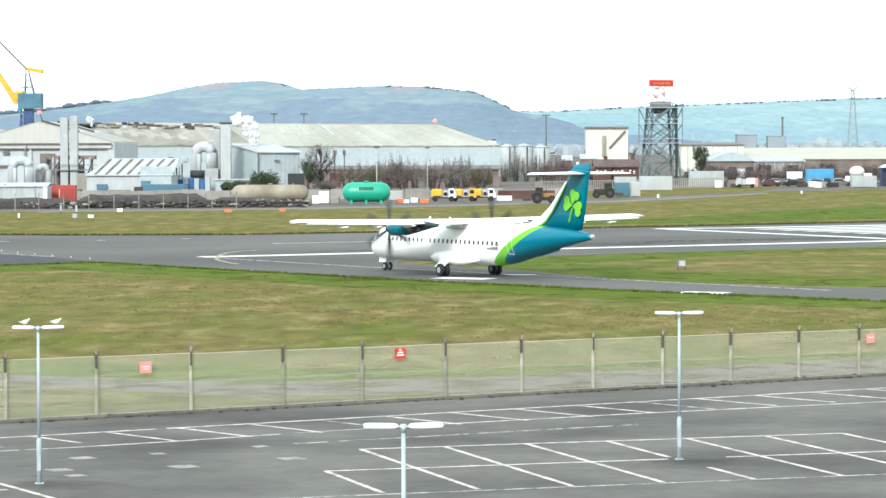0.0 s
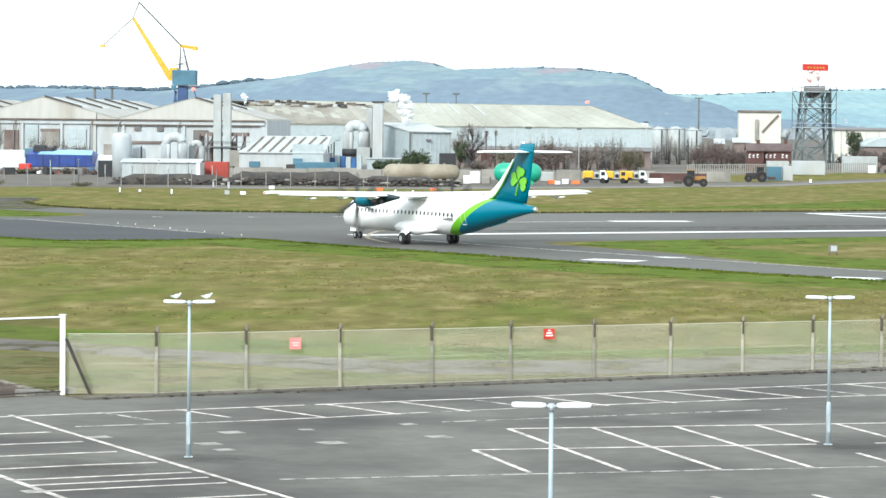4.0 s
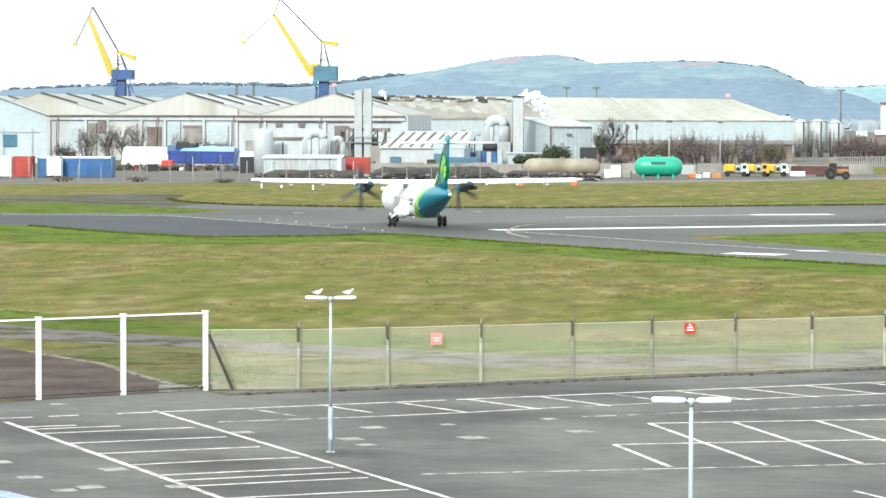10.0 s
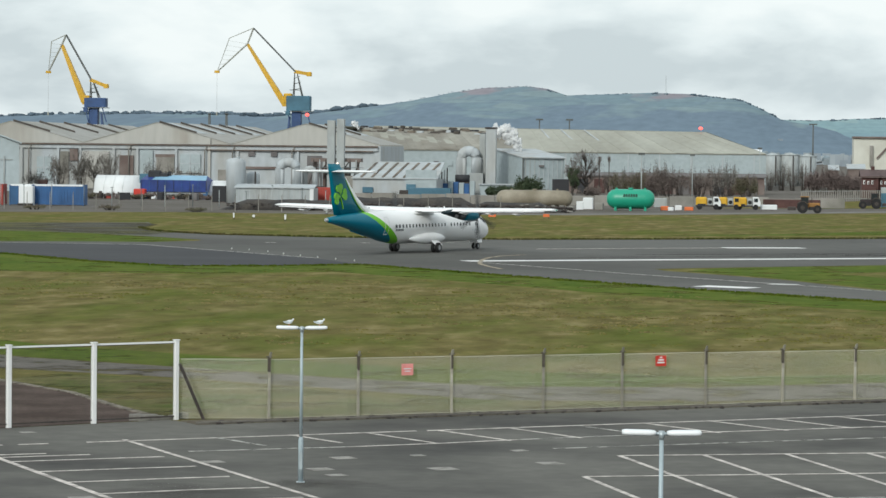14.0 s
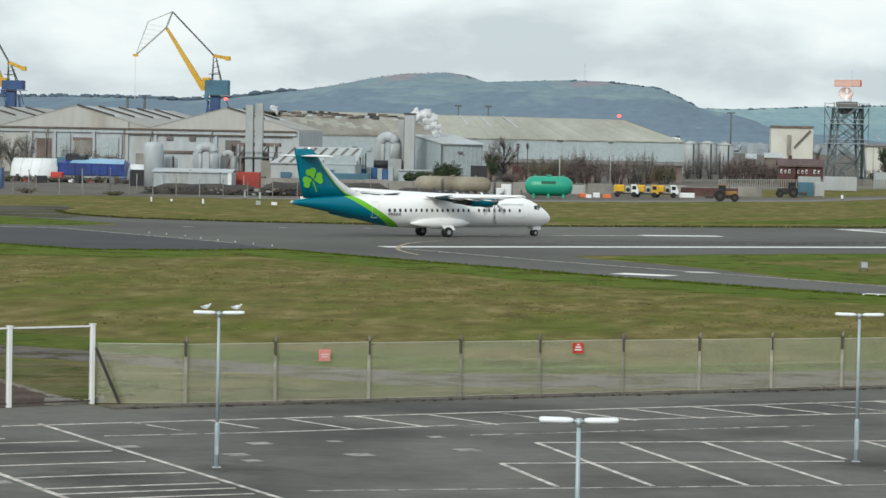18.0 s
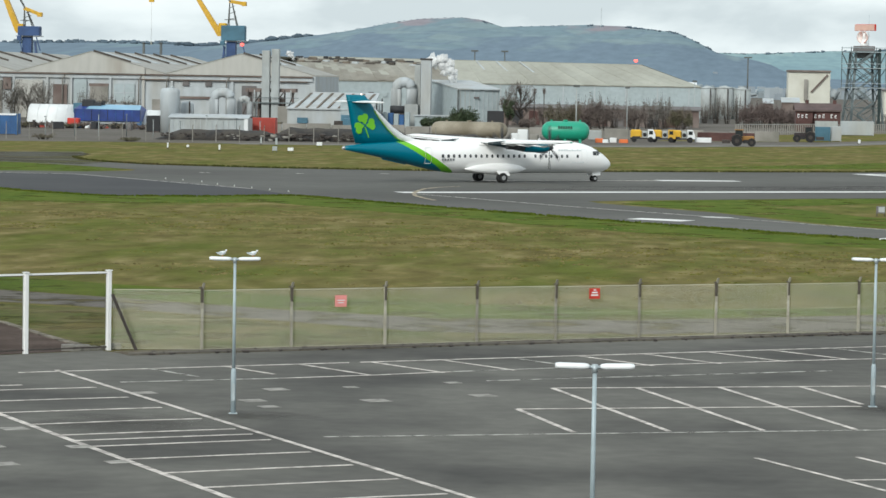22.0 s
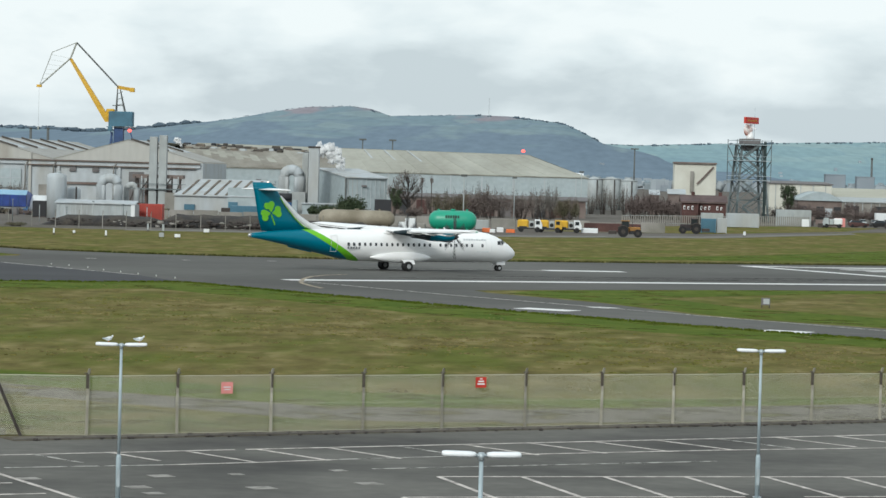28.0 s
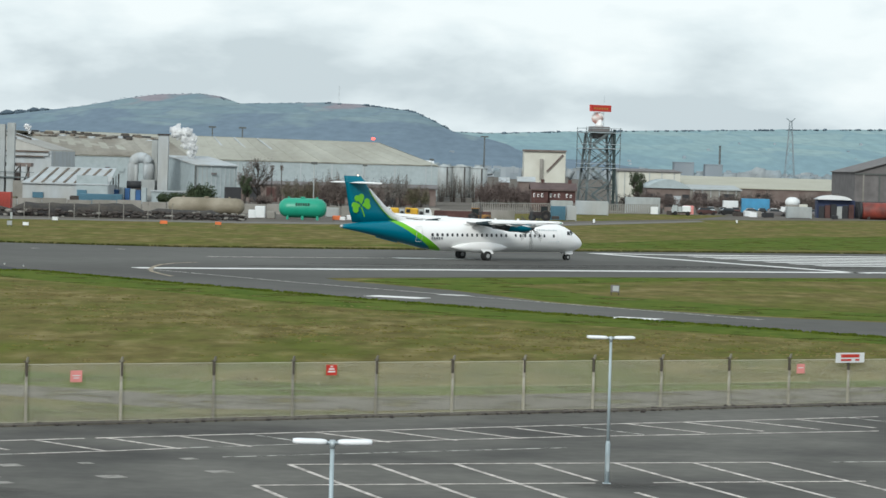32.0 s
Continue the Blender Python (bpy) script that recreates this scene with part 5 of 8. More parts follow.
    for sg in (1, -1):
        hub = part("propeller", Shape().loft([[(r * math.cos(a), y, r * math.sin(a)) for a in [k * math.pi / 7 for k in range(14)]] for y, r in ((-0.2, 0.27), (0.05, 0.26), (0.3, 0.17), (0.48, 0.03))], True, True), A_BLADE, p, "six-bladed propeller")
        blade = Shape().loft([[(-0.06, -0.02, 0.2), (0.06, 0.02, 0.2), (0.05, 0.05, 0.2), (-0.05, 0.0, 0.2)], [(-0.15, -0.06, 0.9), (0.13, 0.03, 0.9), (0.12, 0.06, 0.9), (-0.14, -0.03, 0.9)],
                              [(-0.17, -0.03, 1.5), (0.13, 0.02, 1.5), (0.12, 0.04, 1.5), (-0.16, -0.01, 1.5)], [(-0.12, -0.01, 1.95), (0.02, 0.01, 1.95), (0.02, 0.02, 1.95), (-0.12, 0.0, 1.95)]]).mesh("blade", A_BLADE)
        for k in range(6):
            ob = new("blade", blade)
            ob.matrix_basis = pose(0, 0.05, 0, 0, 60 * k, 0)
            ob.parent = hub
        props.append((hub, sg * 4.05, stn(8.95), 3.10))
    return p, wheels, props


plane, plane_wheels, plane_props = aircraft()

# ---- radar tower ----
TX, TY = 36.4, 648.0


def radar_tower():
    t = base("radar_tower", "grey lattice steel radar tower with a red rotating aerial", "radar tower", m=pose(TX, TY, 0, 0, 0, 12))
    b, c, h = 3.6, 2.3, 16.6
    q = lambda sx, sy, z: (sx * (b + (c - b) * z / h), sy * (b + (c - b) * z / h), z)
    levels = (0, 4.6, 9.0, 13.0, 16.6)
    cs = ((1, -1), (1, 1), (-1, 1), (-1, -1))
    for sx, sy in cs:
        part("leg", Shape().beam(q(sx, sy, 0), q(sx, sy, h), 0.44), GALV_D, t)
        part("outer_post", Shape().beam((sx * 3.8, sy * 3.8, 8.6), (sx * 3.8, sy * 3.8, 17.6), 0.14), GALV_D, t)
    for z in levels[1:]:
        for i in range(4):
            part("girt", Shape().beam(q(*cs[i], z), q(*cs[(i + 1) % 4], z), 0.2), GALV_D, t)
    for z0, z1 in zip(levels, levels[1:]):
        for i in range(4):
            part("brace", Shape().beam(q(*cs[i], z0), q(*cs[(i + 1) % 4], z1), 0.13), GALV_D, t)
            part("brace", Shape().beam(q(*cs[(i + 1) % 4], z0), q(*cs[i], z1), 0.13), GALV_D, t)
    for z in (8.8, 13.0, 16.4):
        part("platform", Shape().box(0, 0, z, 7.7, 7.7, 0.14), GALV, t)
    for z in (9.8, 14.0, 17.4):
        for i in range(4):
            (x0, y0), (x1, y1) = cs[i], cs[(i + 1) % 4]
            part("handrail", Shape().beam((x0 * 3.85, y0 * 3.85, z), (x1 * 3.85, y1 * 3.85, z), 0.09), GALV, t)
    for i in range(4):
        (x0, y0), (x1, y1) = cs[i], cs[(i + 1) % 4]
        part("outer_brace", Shape().beam((x0 * 3.8, y0 * 3.8, 13.0), q(x1, y1, 9), 0.12), GALV_D, t)
        part("outer_brace", Shape().beam((x0 * 3.8, y0 * 3.8, 16.4), q(x0, y0, 13.2), 0.16), GALV_D, t)
    part("cable_riser", Shape().beam((2.6, -3.5, 0), (2.6, -3.1, 17.2), 0.5), mat("dark green steel", (0.025, 0.045, 0.045), 0.7, var=0.2), t, "dark upright cable riser")
    for k in range(6):
        z = 0.4 + k * 2.7
        part("stair_flight", Shape().beam((-2.2 if k % 2 else 1.4, -3.5, z), (1.4 if k % 2 else -2.2, -3.5, z + 2.7), 0.14, 0.45), GALV_D, t)
    part("equipment_cabin", Shape().box(0, 0, 16.55, 3.9, 3.6, 1.25, 0, 0.1).box(0, 0, 15.2, 2.9, 2.9, 1.2), SLATE, t)
    part("pedestal", Shape().tube([(0, 0, 17.8), (0, 0, 18.3), (0, 0, 19.3)], [1.0, 0.75, 0.5], 14), WHITE, t)
    part("mast", Shape().tube([(1.2, 0.9, 17.8), (1.2, 0.9, 24.6)], 0.04, 6), GALV, t)
    a = part("aerial", Shape().tube([(0, 0, 0), (0, 0, 1.9)], [0.45, 0.3], 12).beam((0, 0.5, 1.8), (0, -1.4, 0.9), 0.2), WHITE, t, "rotating aerial")
    dish = Shape()
    ring = lambda r, off: [(1.75 * r * math.cos(q_), 0.5 - 0.95 * (1 - r * r) + off, 0.65 + 1.3 * r * math.sin(q_)) for q_ in [k * math.pi / 10 for k in range(20)]]
    dish.loft([ring(r, 0.0) for r in (0.06, 0.35, 0.65, 0.88, 1.0)] + [ring(r, 0.16) for r in (1.0, 0.88, 0.65, 0.35, 0.06)], True, True)
    part("dish", dish, mat("white and red dish", (0.75, 0.72, 0.7), 0.5, var=0.05, scale=0.5, alt=(0.6, 0.22, 0.16)), a, "curved white dish")
    part("array_panel", Shape().box(0, -0.25, 2.05, 6.4, 0.5, 1.4, 0, 0.08), RED, a, "wide red aerial panel")
    part("panel_back", Shape().box(0, 0.03, 2.12, 6.2, 0.08, 1.25), mat("pale red back panel", (0.66, 0.42, 0.35), 0.6, var=0.06), a)
    for u in (-1.7, 0, 1.7):
        part("panel_strut", Shape().beam((u, 0.1, 2.1), (u * 0.3, 0.2, 1.2), 0.1), WHITE, a)
    for k in range(6):
        part("lettering_bar", Shape().box(-2.0 + k * 0.78, -0.515, 2.5, 0.42, 0.03, 0.38), mat("dull yellow lettering", (0.5, 0.28, 0.05)), a)
    return t, a


GALV_D = mat("dark galvanised lattice", (0.17, 0.20, 0.205), 0.6, 0.1, var=0.25, scale=0.4, alt=(0.06, 0.08, 0.085))
tower, aerial = radar_tower()

# ---- industrial buildings ----
def wall_box(parent, x0, x1, y0, y1, z0, z1, material, name="wall"):
    return part(name, Shape().box((x0 + x1) / 2, (y0 + y1) / 2, z0, x1 - x0, y1 - y0, z1 - z0), material, parent)


def slab(parent, a, b, c, d, t, material, name="roof"):
    """A roof plane through four corners, t thick."""
    up = Vector((0, 0, t))
    q = [Vector(v) for v in (a, b, c, d)]
    return part(name, Shape().loft([[tuple(v) for v in q], [tuple(v + up) for v in q]]), material, parent)


def gabled_works():
    w = base("factory", "long cream and white factory hall with a row of gabled roofs", "factory")
    y0, y1 = 600, 720
    wall_box(w, -182, -106, y0, y1, 0, 9.3, SIDING_W)
    wall_box(w, -106, -75.5, y0, 640, 0, 9.3, SIDING_W)
    for k, px in enumerate((-182, -151.5, -121.2, -90.6)):
        l, r = px - 15.2, px + 15.2
        if k == 0:
            l = px
        r = min(r, -75.5)
        zr = 13.65 - (r - px) * 4.25 / 15.2
        zl = 13.65 - (px - l) * 4.25 / 15.2
        part("gable", Shape().loft([[(l, y0 - 0.05, 9.3), (r, y0 - 0.05, 9.3), (r, y0 - 0.05, zr), (px, y0 - 0.05, 13.6), (l, y0 - 0.05, zl)], [(l, y0 + 0.4, 9.3), (r, y0 + 0.4, 9.3), (r, y0 + 0.4, zr), (px, y0 + 0.4, 13.6), (l, y0 + 0.4, zl)]]), GABLE, w)
        slab(w, (px, y0 - 0.15, 13.6), (r, y0 - 0.15, zr), (r, y1 if k < 3 else 640, zr), (px, y1 if k < 3 else 640, 13.6), 0.1, ROOF_L)
        if px > l:
            slab(w, (l, y0 - 0.15, zl), (px, y0 - 0.15, 13.6), (px, y1, 13.6), (l, y1, zl), 0.1, ROOF)
        # dark raised strips stand in for shadow slits across the slope, with pale sheets between them on the later bays
        for j in range(5 if k < 3 else 2):
            yy = y0 + 0.2 + j * 22.5
            xa, xb = px + 0.4, px + 8.0
            za, zb = 13.68 - (xa - px) * 4.25 / 15.2, 13.68 - (xb - px) * 4.25 / 15.2
            slab(w, (xa, yy, za), (xb, yy, zb), (xb, yy + 0.6, zb), (xa, yy + 0.6, za), 0.42, SLIT_SHADE_SCRAP, "roof_gutter")
            if k > 1:
                slab(w, (xa, yy + 6, za + 0.04), (xb, yy + 6, zb + 0.04), (xb, yy + 13, zb + 0.04), (xa, yy + 13, za + 0.04), 0.08, SIDING_W, "roof_light")
    part("eaves_beam", Shape().box(-129, y0 - 0.5, 8.98, 106, 0.5, 0.26), EAVES, w, "dull rusty eaves beam")
    part("fascia", Shape().box(-129, y0 - 0.3, 8.25, 106, 0.25, 0.75), SIDING_W, w)
    part("lower_rail", Shape().box(-94, y0 - 0.45, 8.05, 34, 0.3, 0.22), EAVES, w)
    for x in (-149.2, -141.6, -137.0, -130.1, -125.2, -117.2, -110.4, -104.6, -92.3, -86.2):
        part("pier", Shape().box(x, y0 - 0.25, 0, 0.5, 0.4, 8.3 if x != -110.4 else 10.6), SIDING_W if x != -110.4 else GABLE, w)
    # windows, doors and patched bays: left and right edge, foot and head
    for name, xa, xb, za, zb, m in (
            ("window", -146.0, -143.0, 1.8, 6.5, SIDING_B), ("window", -139.2, -137.5, 5.7, 8.1, BROWN), ("loading_door", -145.9, -143.8, 0.1, 2.5, BRICKRED), ("patched_bay", -141.2, -139.4, 0.1, 7.6, CONC),
            ("patched_bay", -136.7, -131.0, 0.1, 7.7, GABLE), ("patched_bay", -134.0, -131.8, 0.2, 4.4, CONC), ("loading_door", -124.6, -122.0, 0.1, 8.0, SIDING_B), ("patched_bay", -121.3, -117.6, 3.6, 6.6, CONC),
            ("lintel", -121.5, -117.5, 6.6, 7.2, BROWN), ("window", -116.4, -112.2, 3.4, 7.2, SIDING_B), ("window", -102.4, -101.1, 7.0, 8.0, SLATE), ("window", -97.8, -96.5, 6.95, 7.95, SLATE),
            ("loading_door", -108.6, -103.0, 0.1, 4.2, CONC), ("canopy", -104.4, -96.0, 4.4, 4.9, BROWN), ("opening", -90.4, -87.4, 0.1, 7.2, SLATE), ("patched_bay", -128.9, -126.0, 2.6, 6.9, BROWN)):
        part(name, Shape().box((xa + xb) / 2, y0 - 0.18 - abs(xa) * 0.0004, za, xb - xa, 0.3, zb - za), m, w)
        if name == "window" and xb - xa > 2:
            part("mullion", Shape().box((xa + xb) / 2, y0 - 0.3, za, 0.2, 0.3, zb - za).box((xa + xb) / 2, y0 - 0.3, (za + zb) / 2, xb - xa, 0.3, 0.18), SIDING_W, w)
    for x in (-147.6, -126.9, -111.3, -105.6, -93.4):
        part("downpipe", Shape().tube([(x, y0 - 0.7, 0), (x, y0 - 0.7, 8.0), (x + 0.5, y0 - 0.5, 8.9)], 0.13, 6), CONC, w)
    return w


gabled_works()


def long_works():
    w = base("long_factory_shed", "long pale shed with a weathered low-pitched roof", "factory")
    x0, x1, y0, yr, y1 = -94, 2, 700, 742, 784
    wall_box(w, x0, x1, y0, y1, 0, 8.3, SIDING_B)
    slab(w, (x0 - 1, y0 - 0.2, 8.25), (x1 + 0.3, y0 - 0.2, 8.25), (-12.5, yr, 13.4), (x0 - 1, yr, 14.2), 0.1, ROOF)
    slab(w, (x1 + 0.3, y0 - 0.2, 8.25), (x1 + 0.3, y1, 8.25), (-12.4, yr + 0.2, 13.4), (-12.5, yr, 13.4), 0.1, ROOF)
    slab(w, (x0 - 1, yr, 14.2), (-12.5, yr, 13.4), (x1, y1, 8.3), (x0 - 1, y1, 8.3), 0.3, ROOF)
    # roof sheets laid side by side, each a little proud of the last
    for k in range(32):
        f, g = k / 32, (k + 1) / 32
        lift = 0.13 + 0.05 * (k % 2)
        e = lambda u: (x0 + u * 96, y0 - 0.15, 8.28 + lift)
        r = lambda u: (x0 + u * 81.3, yr - 0.3, 14.15 - 0.8 * u + lift)
        slab(w, e(f), e(g), r(g), r(f), 0.05, ROOF_SHEET, "roof_sheet")
    for f in (0.5, 0.56, 0.63):
        slab(w, (x0 + f * 88.5, yr - 20, 11.2), (x0 + f * 88.5 + 0.5, yr - 20, 11.2), (x0 + f * 81.3 + 0.4, yr - 2, 13.9), (x0 + f * 81.3, yr - 2, 13.9), 0.1, SIDING_W, "roof_light")
    for k in range(26):
        part("cladding_rib", Shape().box(x0 + 2 + k * 3.65, y0 - 0.06, 0, 0.25, 0.12, 8.2), SIDING_W if k % 2 else SIDING_B, w)
    part("brick_plinth", Shape().box(-46, y0 - 0.2, 0, 95.6, 0.4, 1.3), BROWN, w)
    part("ridge_lamp", Shape().blob(-14.0, yr, 14.6, 0.5, 0.5, 0.4, 1, 0, 8, 6), glow("red obstruction light", (1.0, 0.1, 0.08), 2.0), w)
    return w


long_works()


def saw_roof():
    w = base("roof_lantern_shed", "rust-streaked middle shed with a jagged dark ridge", "factory")
    wall_box(w, -100, -52, 655, 698, 0, 8.5, SIDING_B)
    slab(w, (-100, 654.8, 8.5), (-52, 654.8, 8.5), (-58, 690, 12.9), (-100, 690, 13.9), 0.1, ROOF)
    for k in range(26):
        f, g = k / 26, (k + 1) / 26
        lift = 0.14 + 0.05 * (k % 2)
        e = lambda u: (-100 + u * 48, 654.8, 8.52 + lift)
        r = lambda u: (-104 + u * 43, 689.8, 13.9 - 1.0 * u + lift)
        slab(w, e(f), e(g), r(g), r(f), 0.05, ROOF_BROWN, "roof_sheet")
    random.seed(8)
    for k in range(60):
        x, back = -92 + k * 0.5 + random.uniform(-.4, .4), random.choice((0.5, 1.5, 3.0, 5.0, 7.0))
        y, z = 689.6 - back, 13.75 - 1.0 * (x + 104) / 43 - back * 0.15
        part("ridge_scrap", Shape().box(x, y, z, random.uniform(0.7, 2.2), 1.2, random.uniform(0.3, 1.1), random.uniform(-.3, .3), 0.15), SIDING_W if k % 13 == 4 else (SLIT_SHADE_SCRAP, SLIT_SHADE_SCRAP, RUSTROOF, DARK)[k % 4], w)
    for k in range(15):
        part("window", Shape().box(-98 + k * 3.1, 654.9, 5.2, 1.1, 0.3, 1.0), SIDING_B if k % 3 else SLATE, w)
    return w


saw_roof()


def flue_pair():
    f = base("flue_stack", "pair of square pale flue stacks beside the factory", "chimney")
    for x, top in ((-79.8, 14.0), (-78.0, 14.3)):
        part("flue", Shape().box(x, 560, 0, 1.45, 1.45, top, 0, 0.05), SIDING, f)
    part("gantry", Shape().box(-79, 562, 6.2, 9.5, 3, 0.7).box(-83, 562, 0, 0.5, 0.5, 6.2).box(-75, 562, 0, 0.5, 0.5, 6.2).box(-79, 561, 0, 5, 0.4, 5.3), BROWN, f, "dark rusty gantry")
    for k in range(5):
        part("gantry_brace", Shape().beam((-84 + k * 2.0, 559.6, 2.0 + (k % 2) * 2), (-82.4 + k * 2.0, 559.6, 6.2), 0.22), RUST, f)
    part("walkway", Shape().box(-79, 559.4, 4.1, 11, 1.2, 0.2).box(-79, 558.9, 5.1, 11, 0.08, 0.1), GALV_D, f)
    part("plant_box", Shape().box(-76.2, 560, 0, 2.4, 2.0, 3.6, 0, 0.1), CONC, f)
    for k in range(8):
        part("pipe", Shape().tube([(-83.2 + k * 1.15, 560.6, 0), (-83.2 + k * 1.15, 560.6, 6.6)], 0.16, 6), SIDING if k % 2 else RUST, f)
    return f


flue_pair()


def bent_duct(x, y, z, w, h, r, label):
    d = base("air_duct", label, "duct", "bent air ducts")
    pts = [(x, y, 0), (x, y, z)] + [(x + w / 2 - w / 2 * math.cos(a), y, z + h * math.sin(a)) for a in [k * math.pi / 8 for k in range(1, 8)]] + [(x + w, y, z), (x + w, y, z - 3.0)]
    part("duct", Shape().tube(pts, r, 14), SIDING_W, d)
    for k in range(2, len(pts) - 1, 2):
        a, b = Vector(pts[k]), Vector(pts[k + 1])
        part("flange", Shape().tube([a, a + (b - a) * 0.12], r * 1.06, 14), SIDING, d)
    part("fan_box", Shape().box(x + w, y, 0, r * 2.6, 2.5, z - 2.8), SIDING, d)
    return d


bent_duct(-55.2, 560, 7.2, 2.9, 1.3, 1.0, "fat white duct bent over in a hoop")
bent_duct(-83.2, 520, 5.0, 3.0, 1.2, 0.85, "white duct bent down beside a tall silo")
bent_duct(-79.2, 523, 4.0, 1.8, 1.2, 0.5, "white duct bent down beside a tall silo")
plant = base("pump_plant", "pale blue panelled plant with a dark fan below the hooped duct", "machine")
for k in range(6):
    part("panel", Shape().box(-57.2 + k * 1.0, 551 + (k % 2) * 0.1, 0, 0.92, 1.6, 2.5 + 0.15 * (k * 3 % 4), 0, 0.05), SIDING_B if k % 2 else BLUE_L, plant)
part("fan_housing", Shape().tube([(-55.6, 553.4, 3.4), (-53.0, 553.4, 3.4)], 0.75, 14), DARK, plant)
part("fan_stand", Shape().box(-54.3, 553.4, 0, 2.6, 1.2, 2.8), RUST, plant)
for k in range(4):
    part("pipe", Shape().tube([(-58.4 + k * 0.5, 551, 0), (-58.4 + k * 0.5, 551, 4.2 + k * 0.4)], 0.12, 6), RUST if k % 2 else SIDING, plant)
low_wing = base("low_annex", "low pale blue annex beside the stack", "building")
wall_box(low_wing, -51.0, -44.0, 552.5, 556.0, 0, 2.3, SIDING_B)
part("roof", Shape().box(-47.5, 554.2, 2.3, 7.4, 4.0, 0.2), SIDING_W, low_wing)
part("door", Shape().box(-46.0, 552.4, 0.05, 1.2, 0.2, 1.9), CRANE_TEAL, low_wing)
stack = base("white_stack", "square white stack above the hooped duct", "chimney")
part("shaft", Shape().box(-49.6, 560, 0, 1.9, 1.9, 13.0, 0, 0.05), SIDING_W, stack)
part("shaft", Shape().box(-51.3, 561, 0, 1.1, 1.1, 11.8, 0, 0.05), SIDING, stack)
part("collar", Shape().box(-49.6, 560, 12.7, 2.2, 2.2, 0.3), RUST, stack)
for x, y, r, h, ms in ((-91.0, 520, 1.75, 6.9, SIDING_W), (-88.6, 524, 1.2, 4.5, SIDING_W)):
    s = base("silo", "white cylindrical silo with a domed top", "silo", "white silos")
    part("shell", Shape().tube([(x, y, 0), (x, y, h - 0.5), (x, y, h - 0.15), (x, y, h)], [r, r, r * 0.75, 0.1], 18), ms, s)
    part("ladder", Shape().beam((x + r * 0.5, y - r, 0), (x + r * 0.5, y - r, h), 0.25, 0.1), RUST, s)


def box_works(name, x0, x1, y0, y1, z, rise, wallm, roofm, label, doors=(), ridge_x=None, posts=0):
    w = base(name, label, "building")
    wall_box(w, x0, x1, y0, y1, 0, z, wallm)
    slab(w, (x0 - 0.4, y0 - 0.4, z), (x1 + 0.4, y0 - 0.4, z), (x1 + 0.4, y1, z + rise), (x0 - 0.4, y1, z + rise), 0.25, roofm)
    for dx, dz, dw, dh, dm in doors:
        part("door" if dz < 0.5 else "window", Shape().box(dx, y0 - 0.1, dz, dw, 0.3, dh), dm, w)
    for k in range(posts):
        part("downpipe", Shape().beam((x0 + (k + 0.5) * (x1 - x0) / posts, y0 - 0.12, 0), (x0 + (k + 0.5) * (x1 - x0) / posts, y0 - 0.12, z), 0.2), SIDING, w)
    return w


def corner_shed():
    """A pale shed set cornerwise, its low-pitched roof rising to the back."""
    w = base("box_shed", "pale blue-white shed set cornerwise with a low-pitched roof", "building")
    c, r, l = (-43.25, 556.0), (-35.84, 560.0), (-49.83, 572.0)
    b = (r[0] + l[0] - c[0], r[1] + l[1] - c[1])
    ze, zb = 7.28, 8.87
    part("wall", Shape().loft([[(*c, 0), (*r, 0), (*b, 0), (*l, 0)], [(*c, ze), (*r, ze), (*b, zb), (*l, zb)]]), SIDING_B, w)
    slab(w, (c[0], c[1] - 0.4, ze), (r[0] + 0.4, r[1] - 0.4, ze), (*b, zb), (l[0] - 0.4, l[1], zb), 0.2, SIDING_W)
    part("corner_trim", Shape().beam((c[0], c[1] - 0.08, 0), (c[0], c[1] - 0.08, ze), 0.3), CRANE_GREY, w)
    for k in range(9):
        f = (k + 0.5) / 9
        part("cladding_rib", Shape().beam((c[0] + (r[0] - c[0]) * f, c[1] + 4.0 * f - 0.07, 0), (c[0] + (r[0] - c[0]) * f, c[1] + 4.0 * f - 0.07, ze - 0.1), 0.12), SIDING_W, w)
    part("wall_lamp", Shape().box(c[0] + (r[0] - c[0]) * 0.45, c[1] + 1.5, ze - 1.6, 1.0, 0.3, 0.35), SLATE, w)
    part("door", Shape().box(c[0] + (r[0] - c[0]) * 0.16, c[1] + 0.5, 0.1, 1.9, 0.3, 2.6), BLUE_L, w)
    return w


corner_shed()


def striped_shed():
    w = base("low_shed", "low white shed with a striped pitched roof", "building")
    wall_box(w, -73, -57.6, 540, 556, 0, 3.3, SIDING_W)
    slab(w, (-73.2, 539.6, 3.3), (-57.4, 539.6, 3.3), (-57.4, 551, 6.2), (-69.5, 551, 6.2), 0.2, SIDING_W)
    for k in range(7):
        x = -71.6 + k * 1.95
        slab(w, (x, 539.8, 3.56), (x + 0.38, 539.8, 3.56), (x + 1.95, 550, 6.1), (x + 1.5, 550, 6.1), 0.16, RUSTROOF, "roof_light")
    part("wall_panel", Shape().box(-60.5, 539.9, 0, 5.6, 0.3, 5.0), SIDING_B, w)
    part("door", Shape().box(-62.3, 539.7, 0, 1.7, 0.3, 2.4), CRANE_TEAL, w)
    part("door", Shape().box(-70.2, 539.7, 0.8, 1.9, 0.3, 1.0), CRANE_TEAL, w)
    return w


